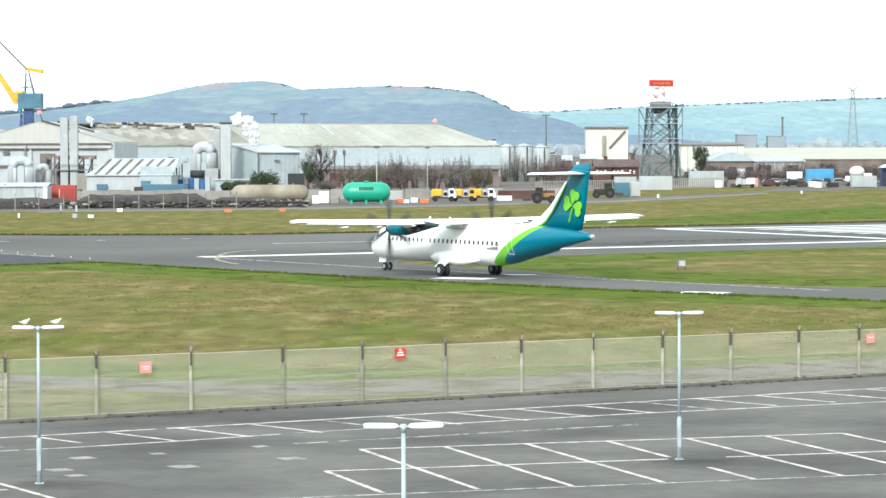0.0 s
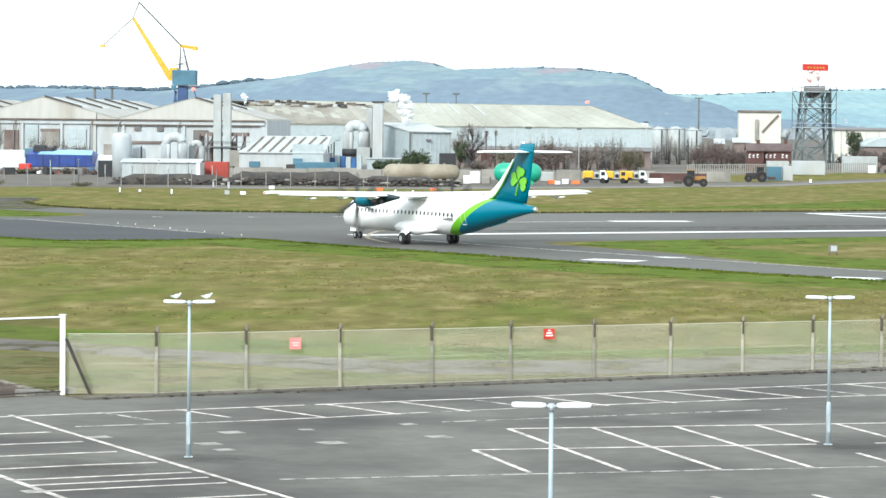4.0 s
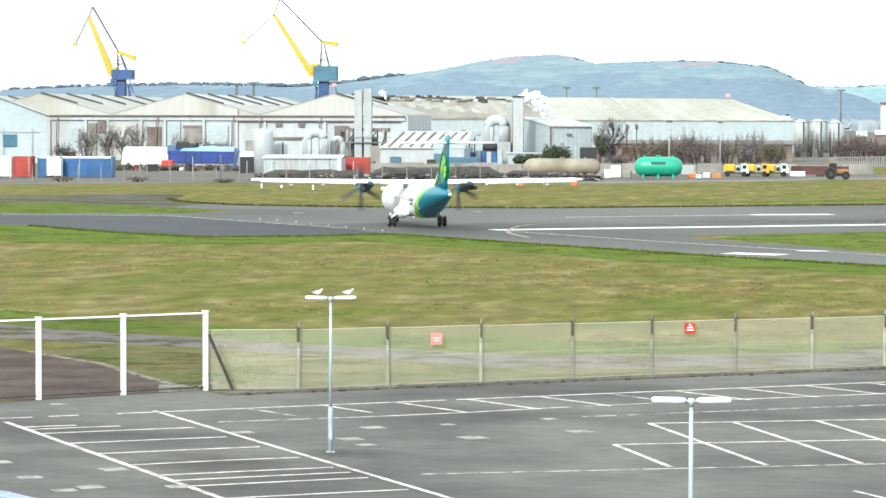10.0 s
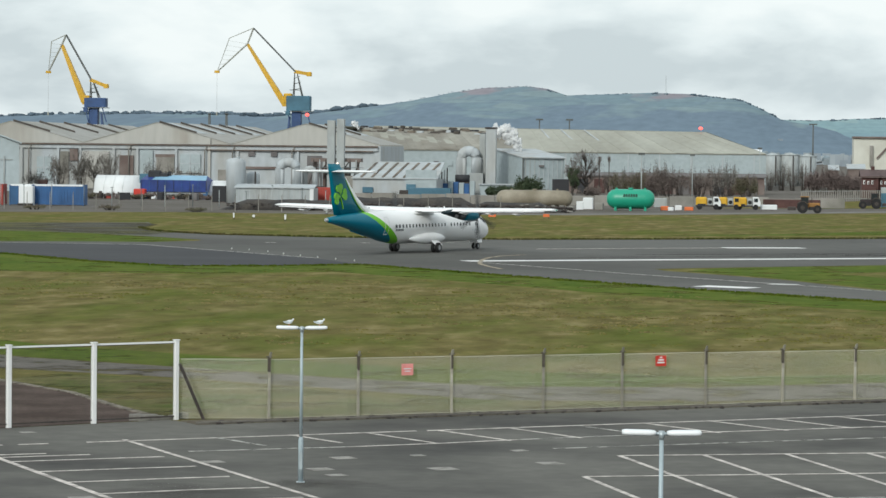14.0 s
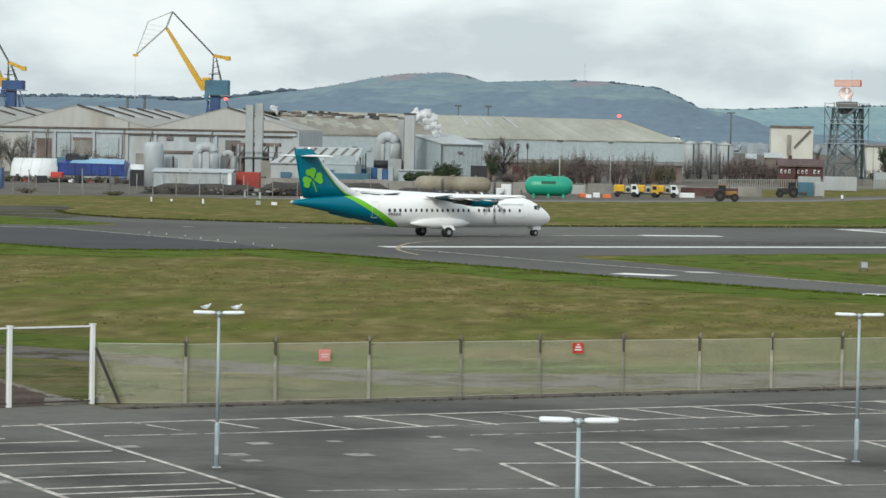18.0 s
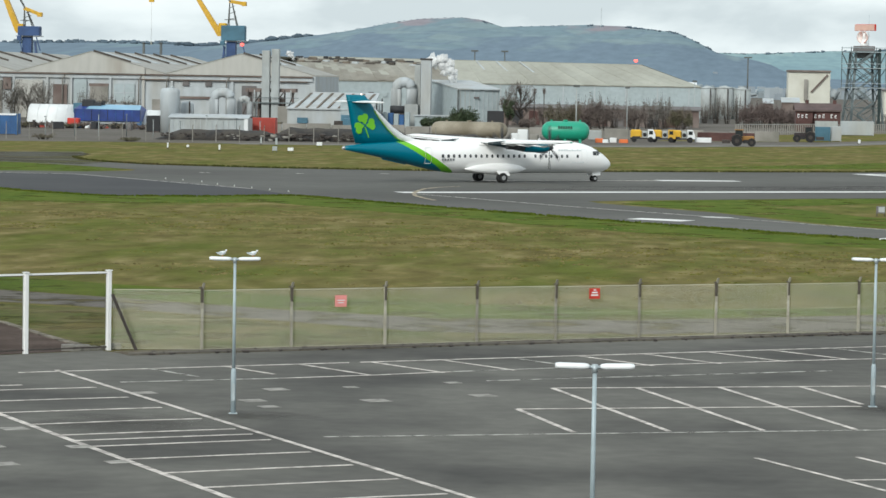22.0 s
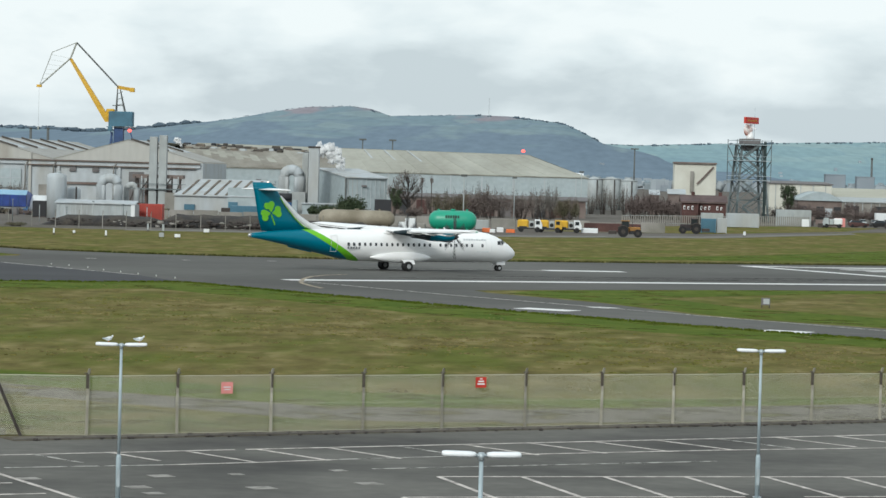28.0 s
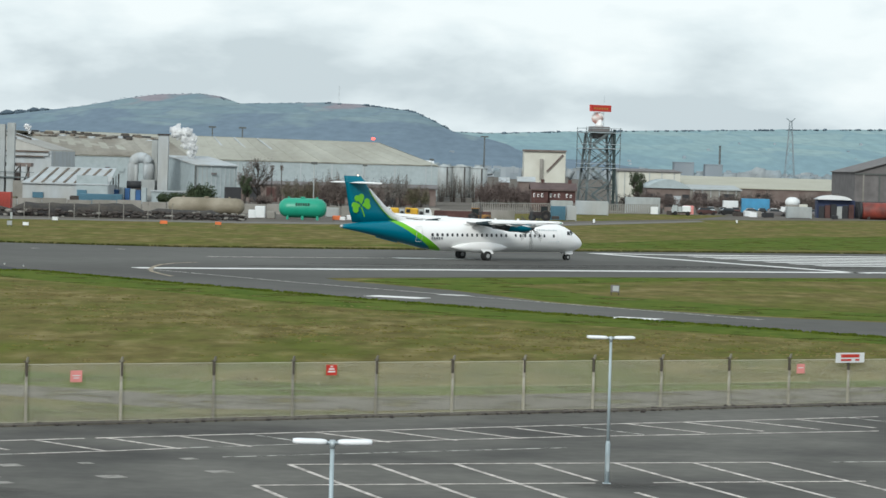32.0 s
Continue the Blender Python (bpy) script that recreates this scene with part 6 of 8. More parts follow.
striped_shed()
for k, (x, r, h) in enumerate(((4.0, 2.3, 8.8), (8.6, 2.4, 8.9), (13.2, 2.3, 8.6))):
    s = base("grey_silo", "tall weathered grey silo behind bare trees", "silo", "grey silos")
    part("shell", Shape().tube([(x, 800, 0), (x, 800, h - 0.8), (x, 800, h)], [r, r, 0.3], 18), SIDING, s)
    part("cap", Shape().tube([(x, 800, h - 0.8), (x, 800, h - 0.5)], r * 1.03, 18), SIDING, s)
    part("ladder", Shape().beam((x + 0.8, 797.6, 0), (x + 0.8, 797.6, h - 0.8), 0.3, 0.1), RUST, s)
blk = base("cream_block", "cream windowless block with an outside stair", "building")
wall_box(blk, 28.4, 40.8, 900, 915, 0, 13.4, CREAM)
part("parapet", Shape().box(34.6, 907, 13.4, 12.8, 15.4, 0.5), BROWN, blk)
part("stair", Shape().beam((35.2, 899.6, 7.4), (40.0, 899.6, 12.6), 0.22, 0.5), BROWN, blk)
part("duct", Shape().box(33.6, 899.5, 5.0, 1.0, 0.6, 6.2), CONC, blk)


def red_house(x0, x1, y, wallm, label):
    h = base("brick_house", label, "house", "red-brick buildings")
    wall_box(h, x0, x1, y, y + 8, 0, 4.2, wallm)
    slab(h, (x0 - 0.3, y - 0.4, 4.2), (x1 + 0.3, y - 0.4, 4.2), (x1 + 0.3, y + 4, 5.5), (x0 - 0.3, y + 4, 5.5), 0.15, SLATE_RED)
    slab(h, (x0 - 0.3, y + 4, 5.5), (x1 + 0.3, y + 4, 5.5), (x1 + 0.3, y + 8.4, 4.2), (x0 - 0.3, y + 8.4, 4.2), 0.15, SLATE_RED)
    for k in range(int((x1 - x0) / 0.8)):
        xx = x0 + 0.5 + k * 0.8
        if k % 5 == 3:
            continue
        win = part("window", Shape().box(xx, y - 0.06, 2.75, 0.36, 0.16, 0.75 - 0.15 * (k % 2)), WHITE, h)
        part("pane", Shape().box(xx + 0.05, y - 0.10, 2.83, 0.2, 0.1, 0.5 - 0.15 * (k % 2)), GLASS, win)
    part("lean_to", Shape().box((x0 + x1) / 2, y - 1.2, 0, (x1 - x0) * 0.7, 2.0, 2.2), BRICKRED, h)
    part("chimney", Shape().box(x1 - 1.0, y + 4, 5.2, 0.7, 0.7, 1.1, 0, 0.03), BRICKRED, h)
    part("gutter", Shape().box((x0 + x1) / 2, y - 0.45, 4.08, x1 - x0 + 0.6, 0.12, 0.12), BROWN, h)
    return h


red_house(20.6, 23.9, 600, BRICKRED, "low brown brick building with a dull red roof")
red_house(24.0, 29.4, 601, BRICKRED, "low dark red brick building with a dull red roof")
for x0, x1, y, z in ((15.6, 17.6, 660, 6.1), (20.2, 24.0, 680, 6.3), (-9.0, 1.0, 800, 9.4)):
    g = base("pale_roof_shed", "low shed with a bright pale roof among the trees", "shed", "pale-roofed sheds")
    wall_box(g, x0, x1, y, y + 8, 0, z - 1.0, BROWN if y < 750 else SIDING)
    slab(g, (x0 - 0.2, y - 0.3, z - 1.0), (x1 + 0.2, y - 0.3, z - 1.0), (x1 + 0.2, y + 4, z), (x0 - 0.2, y + 4, z + (0.8 if y > 750 else 0.0)), 0.15, PVC_W if y > 750 else SIDING_W)
box_works("white_hall", 50.5, 67.0, 800, 830, 8.2, 0.6, CREAM, SLATE, "cream hall with a dark flat roof", posts=5)
box_works("flat_hall", 66, 122, 800, 850, 4.4, 2.8, BROWN, mat("cream sheet roofing", (0.40, 0.395, 0.325), 0.7, var=0.16, scale=0.12, alt=(0.36, 0.35, 0.28)), "long low brown hall with a pale cream roof", posts=0)
box_works("flat_hall", 67, 80, 770, 790, 4.0, 1.0, CONC, SIDING, "long low hall with a grey roof", ((70, 0.1, 3, 3, DARK), (77, 0.1, 3, 3, DARK)), posts=6)
hangar = base("hangar", "dark grey sheeted steel hangar with a low gable", "building")
part("wall", Shape().loft([[(92.6, y, 0), (128, y, 0), (128, y, 9.4), (110.3, y, 14.6), (92.6, y, 9.4)] for y in (652, 690)]), SLATE, hangar)
slab(hangar, (92.2, 651.4, 9.42), (110.3, 651.4, 14.75), (110.3, 690, 14.75), (92.2, 690, 9.42), 0.15, SLATE)
slab(hangar, (110.3, 651.4, 14.75), (128.4, 651.4, 9.42), (128.4, 690, 9.42), (110.3, 690, 14.75), 0.15, SLATE)
part("eaves_band", Shape().box(110.3, 651.85, 9.0, 35.6, 0.2, 0.3), CRANE_GREY, hangar)
for k in range(10):
    part("cladding_rib", Shape().box(94.4 + k * 3.5, 651.9, 0, 0.3, 0.2, 9.0), CRANE_GREY if k % 2 else CONC, hangar)
for x, z in ((109.6, 8.4), (112.6, 7.8)):
    tank = base("storage_silo", "pale square silo beside the hangar", "silo", "pale silos")
    part("shell", Shape().box(x, 800, 0, 2.3, 2.3, z * 1.06, 0, 0.15), SIDING, tank)
    part("ladder", Shape().beam((x + 1.0, 798.7, 0), (x + 1.0, 798.7, z), 0.2, 0.1), RUST, tank)
brick_range = box_works("brown_wall_building", -39, 1.5, 622, 632, 3.5, 0.6, BROWN, SLATE, "low brown brick range behind bare trees", posts=0)
for k in range(11):
    part("bay_front", Shape().box(-36 + k * 3.5, 621.8, 0.02, 2.2, 0.3, 3.0, 0, 0.05), (DARK, BRICKRED, SLATE, BROWN)[k % 4], brick_range)


def blue_hall():
    w = base("gabled_hall", "tall pale blue hall with its gable to the airfield", "building", m=pose(-139.8, 560, 0, 0, 0, 15) @ pose(149.2, -560, 0))
    y0, y1, xl, xr, xm, ze, zr = 560, 574, -181.5, -149.2, -166.0, 9.2, 15.4
    wall_box(w, xl, xr, y0, y1, 0, ze, HALL)
    part("gable", Shape().loft([[(xl, y, ze), (xr, y, ze), (xm, y, zr)] for y in (y0, y0 + 0.4)]), HALL, w)
    slab(w, (xm, y0 - 0.5, zr), (xr + 0.5, y0 - 0.5, ze - 0.2), (xr + 0.5, y1, ze - 0.2), (xm, y1, zr), 0.25, HALL)
    slab(w, (xl - 0.5, y0 - 0.5, ze - 0.2), (xm, y0 - 0.5, zr), (xm, y1, zr), (xl - 0.5, y1, ze - 0.2), 0.25, HALL)
    part("door", Shape().box(-156.2, y0 - 0.1, 3.2, 2.6, 0.3, 2.3), CRANE_TEAL, w)
    part("door", Shape().box(-166.5, y0 - 0.1, 0.1, 4.0, 0.3, 4.2), SIDING, w)
    for k in range(6):
        part("downpipe", Shape().beam((-179 + k * 5.4, y0 - 0.12, 0), (-179 + k * 5.4, y0 - 0.12, ze - 2.5), 0.22), SIDING, w)
    part("sill_band", Shape().box(-166, y0 - 0.08, 5.9, 31, 0.14, 0.2), SIDING, w)
    return w


blue_hall()

# ---- trees and scrub ----
def twigs(s, x, y, z, rx, ry, rz, n, size, rnd):
    """Many small leaf or twig slivers filling a ragged crown."""
    for _ in range(n):
        while True:
            d = Vector((rnd.uniform(-1, 1), rnd.uniform(-1, 1), rnd.uniform(-1, 1)))
            if d.length < 1:
                break
        k = 0.75 + 0.5 * noise.noise(d * 2.0 + Vector((x, y, z)))
        p = Vector((x + d.x * rx * k, y + d.y * ry * k, z + d.z * rz * k))
        a = Vector((rnd.gauss(0, 1), rnd.gauss(0, 1), rnd.gauss(0, 1))).normalized() * size * rnd.uniform(0.6, 1.3)
        b = a.orthogonal().normalized() * size * rnd.uniform(0.25, 0.6)
        s.add([p - a, p + b, p + a, p - b], [(0, 1, 2, 3)])
    return s


def tree(x, y, h, spread, leafm, label, seed, leaves=500, size=0.16, group="trees by the factory", bark=None):
    rnd = random.Random(seed)
    t = base("tree", label, "tree", group)
    trunk = Shape().tube([(x, y, -0.1), (x + 0.05, y, h * 0.35), (x + rnd.uniform(-.3, .3), y, h * 0.75)], [h * 0.028, h * 0.02, h * 0.008], 8)
    crown = Shape()
    leaves = int(leaves * 2.2)
    for k in range(26):
        z0 = h * rnd.uniform(0.22, 0.75)
        a = rnd.uniform(0, 6.28)
        r = spread * rnd.uniform(0.5, 1.0)
        tip = (x + r * math.cos(a), y + r * math.sin(a), min(h, z0 + h * rnd.uniform(0.2, 0.42)))
        m_ = (x + r * 0.5 * math.cos(a), y + r * 0.5 * math.sin(a), z0 + h * 0.14)
        trunk.tube([(x, y, z0), m_, tip], [h * 0.010, h * 0.006, h * 0.002], 5)
        for j in range(7):
            q = (tip[0] + rnd.uniform(-1, 1) * spread * 0.35, tip[1] + rnd.uniform(-1, 1) * spread * 0.35, tip[2] + rnd.uniform(-0.05, 0.15) * h)
            trunk.tube([m_, q], [h * 0.004, h * 0.0012], 4)
        twigs(crown, *tip, spread * 0.4, spread * 0.4, h * 0.13, leaves // 26, size, rnd)
    part("trunk", trunk, bark or BARK, t)
    part("crown", crown, leafm, t)
    return t


def bush(x, y, w, h, leafm, label, seed, n=500, size=0.16, group="scrub"):
    n = int(n * 3.4)
    rnd = random.Random(seed)
    t = base("bush", label, "bush", group)
    stems, crown = Shape(), Shape()
    for k in range(18):
        u = rnd.uniform(-0.47, 0.47) * w
        hh = h * rnd.uniform(0.6, 1.0)
        stems.tube([(x + u * 0.4, y, -0.05), (x + u, y + rnd.uniform(-.5, .5), hh)], [0.05, 0.015], 4)
        twigs(crown, x + u, y + rnd.uniform(-.4, .4), hh * 0.62, w * 0.2, 0.9, hh * 0.42, n // 18, size, rnd)
    part("stem", stems, BARK, t)
    part("crown", crown, leafm, t)
    return t


for k, (x, h) in enumerate(((-132.2, 6.6), (-129.0, 7.4), (-126.2, 6.4), (-123.2, 7.0))):
    tree(x, 562 + k, h, 2.1, TWIG_PALE, "bare grey-brown tree before the factory wall", 310 + k, 260, 0.13, bark=TWIG_PALE)

# ---- yard things ----
def container(x, y, w, material, label, rz=0.0, h=2.6, d=2.5):
    c = base("container", label, "container", "yard containers", m=pose(x, y, 0.016, 0, 0, rz))
    part("body", Shape().box(0, 0, 0.12, w, d, h - 0.12), material, c)
    ribs = Shape()
    k = -w / 2 + 0.3
    while k < w / 2 - 0.1:
        ribs.box(k, -d / 2 - 0.03, 0.25, 0.16, 0.06, h - 0.4)
        k += 0.42
    part("ribs", ribs, material, c)
    for sx in (-1, 1):
        part("corner_post", Shape().box(sx * (w / 2 - 0.06), -d / 2 - 0.02, 0, 0.16, 0.16, h), material, c)
    part("roof_sheet", Shape().box(0, 0, h, w, d, 0.06), SIDING if material is BLUE else material, c)
    if material in (BLUE, BLUE_L) and y < 440:
        part("roof_rail", Shape().box(0, -d / 2 + 0.02, h - 0.2, w + 0.04, 0.12, 0.28), PVC_W, c, "white roof edge")
    return c


container(-110.2, 428, 2.6, RED_D, "red steel shipping container", 0, 3.0)
container(-106.2, 428, 3.4, BLUE, "blue steel shipping container", 0, 3.0)
container(-100.8, 428.6, 7.4, BLUE_L, "long blue steel shipping container", 0, 3.0)
container(-113.4, 429, 2.6, PVC_W, "white steel shipping container", 0, 3.0)
container(-116.4, 429, 2.8, BLUE, "blue steel shipping container", 0, 3.0)
container(-120.4, 429, 4.2, BLUE_L, "blue steel shipping container", 0, 3.0)
door = base("site_cabin", "small white cabin between the containers", "cabin")
part("body", Shape().box(-105.25, 426.3, 0.0, 2.1, 1.2, 2.85, 0, 0.04), PVC_W, door)
part("door", Shape().box(-105.25, 425.68, 0.35, 1.9, 0.04, 2.35), PVC_W, door)
part("step", Shape().box(-105.25, 425.5, 0.0, 2.2, 0.3, 0.32), RUST, door)
container(-67.1, 470, 3.7, RED_D, "red steel skip container", 0, 2.5)
container(-54.5, 500, 7, CRANE_TEAL, "pale teal open container", 0, 2.2)
container(30.5, 560, 6, SIDING_W, "white steel site container", 0, 2.6)
container(24.5, 552, 4, SIDING, "pale grey site container", 0, 2.6)
container(21.4, 495, 2.4, CRANE_TEAL, "dark teal tank container beside a white store", 0, 2.3)
container(23.6, 495.6, 1.6, SIDING_W, "small white store beside the teal container", 0, 2.4)
container(42.5, 596, 6.8, SIDING, "pale grey store beside the radar tower", 0, 3.2)
container(73.0, 591, 4.8, SIDING, "pale grey yard container", 0, 2.2)


def grey_shed():
    s = base("grey_store", "long grey store with a low white roof", "shed")
    wall_box(s, -80.6, -68.6, 461, 467, 0, 2.45, SIDING)
    slab(s, (-80.9, 460.7, 2.45), (-68.3, 460.7, 2.45), (-68.3, 464, 2.95), (-80.9, 464, 2.95), 0.12, SIDING_W)
    for k in range(14):
        part("cladding_rib", Shape().box(-80.2 + k * 0.87, 460.96, 0.05, 0.12, 0.1, 2.35), SIDING_W, s)
    part("end_wall", Shape().box(-68.7, 460.9, 0, 0.6, 0.3, 2.5), PVC_W, s)
    return s


grey_shed()
wt = base("water_tank", "tall pale rounded steel tank", "tank")
part("shell", Shape().tube([(-81.4, 465, 0), (-81.4, 465, 6.2), (-81.4, 465, 6.9), (-81.4, 465, 7.05)], [1.45, 1.45, 1.2, 0.4], 20), SIDING_W, wt)
part("hatch", Shape().tube([(-81.0, 465, 7.0), (-81.0, 465, 7.3)], 0.3, 10), SIDING, wt)


def tunnel_tent(x0, x1, y, h, material, label, d=7.0):
    t = base("tunnel_tent", label, "tent", "tarpaulin shelters")
    arch = [(math.cos(a), math.sin(a)) for a in [k * math.pi / 10 for k in range(11)]]
    part("cover", Shape().loft([[(x0 + (0.5 if i else 0), y - d / 2 * cx, h * sz) for cx, sz in arch] for i in (0,)] + [[(x1, y - d / 2 * cx, h * sz) for cx, sz in arch]], True, True), material, t)
    n = int((x1 - x0) / 1.6)
    for k in range(n + 1):
        x = x0 + (x1 - x0) * k / n
        part("hoop", Shape().tube([(x, y - (d / 2 + 0.03) * cx, (h + 0.03) * sz) for cx, sz in arch], 0.05, 5), material, t)
    return t


tunnel_tent(-111.8, -103.6, 503, 3.8, PVC_W, "white tarpaulin tunnel shelter")
tunnel_tent(-92.6, -88.8, 500, 3.1, PVC_W, "white tarpaulin tunnel shelter")
lorry = base("covered_trailer", "blue tarpaulin cover on a parked trailer", "trailer")
part("cover", Shape().loft([[(-102.6, 494, 1.2), (-102.6, 494, 3.2), (-102.2, 497.5, 3.9), (-102.6, 500, 3.2), (-102.6, 500, 1.2)], [(-91.4, 494, 1.2), (-91.4, 494, 3.1), (-91.8, 497.5, 3.8), (-91.4, 500, 3.1), (-91.4, 500, 1.2)]]), PVC_B, lorry)
part("top_sheet", Shape().loft([[(-100.6, 494.1, 3.12), (-100.3, 497.5, 3.86), (-100.3, 497.5, 3.98), (-100.6, 494.1, 3.24)], [(-91.5, 494.1, 3.04), (-91.9, 497.5, 3.78), (-91.9, 497.5, 3.9), (-91.5, 494.1, 3.16)]]), mat("pale blue sheet", (0.25, 0.45, 0.62), 0.5, var=0.1), lorry, "pale blue sheet over the cover")
part("bed", Shape().box(-97, 497, 0.8, 11.0, 5.5, 0.35), SIDING, lorry)
for k in range(5):
    part("wheel", Shape().tube([(-101.5 + k * 2.2, 494.4, 0.36), (-101.5 + k * 2.2, 493.9, 0.36)], 0.36, 14), RUBBER, lorry)
part("machine_top", Shape().box(-100.7, 497, 3.5, 2.2, 2.0, 1.25, 0.1, 0.25).box(-99.1, 497, 3.6, 1.4, 1.6, 0.7, 0, 0.1).box(-98.2, 497, 3.7, 0.5, 0.5, 0.9, 0.3, 0.05), DARK, lorry)
part("side_box", Shape().box(-103.0, 501.2, 0.0, 2.2, 1.6, 4.1, 0, 0.1), CRANE_TEAL, lorry)
for k in range(9):
    part("tie_strap", Shape().beam((-102.4 + k * 1.37, 493.93, 1.2), (-102.4 + k * 1.37, 493.93, 3.15), 0.06), BLUE_L if k % 2 else DARK, lorry)
random.seed(23)
for k in range(22):
    g = base("stored_load", "mixed sheeted load beside the trailer", "load", "yard clutter")
    x, y, w, h = -108.5 + k * 0.93 + random.uniform(-.25, .25), 488 + (k * 3 % 5) * 0.9, random.uniform(0.5, 1.2), random.uniform(0.3, 0.95)
    part("block", Shape().box(x, y, 0.1, w, 0.9, h, random.uniform(-.3, .3), 0.08).box(x + w * 0.2, y + 0.1, 0.1 + h, w * 0.45, 0.5, h * 0.35, 0.2, 0.04), (RUST, DARK, RED_D, SLATE, RUBBER, CONC, DARK, RUST, BLUE, DARK, PVC_W)[k % 11], g)
    part("pallet", Shape().box(x, y, 0, w, 0.9, 0.1), BROWN, g)
for k in range(11):
    bush(-112 + k * 2.5, 487 + (k % 3), 2.6, 0.9 + 0.25 * (k % 3), (TWIG_RED, OLIVE, TWIG)[k % 3], "low dark scrub among the yard clutter", 140 + k, 120, 0.14)
red_cart = base("red_plant", "red machine parked among pallets", "machine")
part("body", Shape().box(-101.8, 490, 0.5, 1.9, 1.6, 1.2, 0, 0.1), RED, red_cart)
for s in (-0.6, 0.6):
    part("wheel", Shape().tube([(-101.8 + s, 489.3, 0.32), (-101.8 + s, 489.0, 0.32)], 0.32, 12), RUBBER, red_cart)


def cylinder_tank(x0, x1, y, r, zc, material, label, legs=True, writing=False):
    t = base("storage_tank", label, "tank", "horizontal tanks")
    pts = [(x0, y, zc), (x0 + 0.15 * r, y, zc), (x0 + 0.5 * r, y, zc), (x0 + r, y, zc), (x1 - r, y, zc), (x1 - 0.5 * r, y, zc), (x1 - 0.15 * r, y, zc), (x1, y, zc)]
    part("shell", Shape().tube(pts, [r * 0.3, r * 0.62, r * 0.9, r, r, r * 0.9, r * 0.62, r * 0.3], 24), material, t)
    if legs:
        for x in (x0 + r * 0.9, (x0 + x1) / 2, x1 - r * 0.9):
            part("saddle", Shape().box(x, y, 0, 0.35, r * 1.5, zc - r * 0.8), material, t)
    part("manhole", Shape().tube([((x0 + x1) / 2, y, zc + r - 0.05), ((x0 + x1) / 2, y, zc + r + 0.2)], 0.35, 12), material, t)
    for f in (0.2, 0.8):
        part("lifting_lug", Shape().box(x0 + (x1 - x0) * f, y, zc + r - 0.02, 0.3, 0.08, 0.22), material, t)
    if writing:
        for k in range(6):
            part("lettering_bar", Shape().box((x0 + x1) / 2 - 0.9 + k * 0.36, y - r - 0.0, zc + 0.35, 0.24, 0.12, 0.4), mat("dark green lettering", (0.02, 0.09, 0.06)), t)
    return t


cylinder_tank(-22.0, -15.0, 443, 1.45, 1.75, GREEN_TANK, "sea green horizontal pressure tank on saddles", True, True)
cylinder_tank(-39.9, -28.2, 461, 1.25, 1.4, BEIGE, "long dirty beige horizontal tank")


def airport_truck(x, y, material, label, rz=0.0, cabm=None):
    t = base("service_truck", label, "truck", "airfield vehicles", m=pose(x, y, 0.02, 0, 0, rz))
    part("tank_body", Shape().box(-1.0, 0, 0.75, 1.7, 2.0, 1.15, 0, 0.2), material, t)
    part("pump_box", Shape().box(0.3, 0, 0.7, 0.75, 1.9, 1.0, 0, 0.08), SIDING, t)
    part("hose_reel", Shape().tube([(0.3, -1.02, 1.15), (0.3, -0.9, 1.15)], 0.3, 12), RUBBER, t)
    part("toolbox", Shape().box(-1.0, -1.02, 0.5, 1.2, 0.12, 0.4), DARK, t)
    part("cab", Shape().loft([[(0.8, -0.95, 0.55), (1.9, -0.95, 0.55), (1.95, -0.95, 1.15), (1.6, -0.9, 1.95), (0.8, -0.9, 1.95)], [(0.8, 0.95, 0.55), (1.9, 0.95, 0.55), (1.95, 0.95, 1.15), (1.6, 0.9, 1.95), (0.8, 0.9, 1.95)]]), cabm or PVC_W, t)
    part("windscreen", Shape().add([(1.93, -0.85, 1.2), (1.93, 0.85, 1.2), (1.64, 0.8, 1.85), (1.64, -0.8, 1.85)], [(0, 1, 2, 3)]), GLASS, t)
    part("side_window", Shape().box(1.25, -0.93, 1.2, 0.6, 0.06, 0.55), GLASS, t)
    part("chassis", Shape().box(0, 0, 0.45, 3.8, 1.5, 0.2), RUST, t)
    for u in (-1.3, 1.2):
        for s in (-0.9, 0.9):
            part("wheel", Shape().tube([(u, s - 0.14, 0.42), (u, s + 0.14, 0.42)], 0.42, 14), RUBBER, t)
    return t


airport_truck(-7.4, 459.5, YELLOW, "yellow airfield service truck", 2)
airport_truck(-4.3, 460.2, YELLOW, "yellow airfield service truck", 0, YELLOW)
airport_truck(-1.4, 461.0, YELLOW, "yellow and white airfield truck", 3)
airport_truck(49.6, 588, PVC_W, "white airfield van parked by the store", 178, SIDING)
airport_truck(90, 605, BROWN, "dark red parked lorry", 10, BLUE)


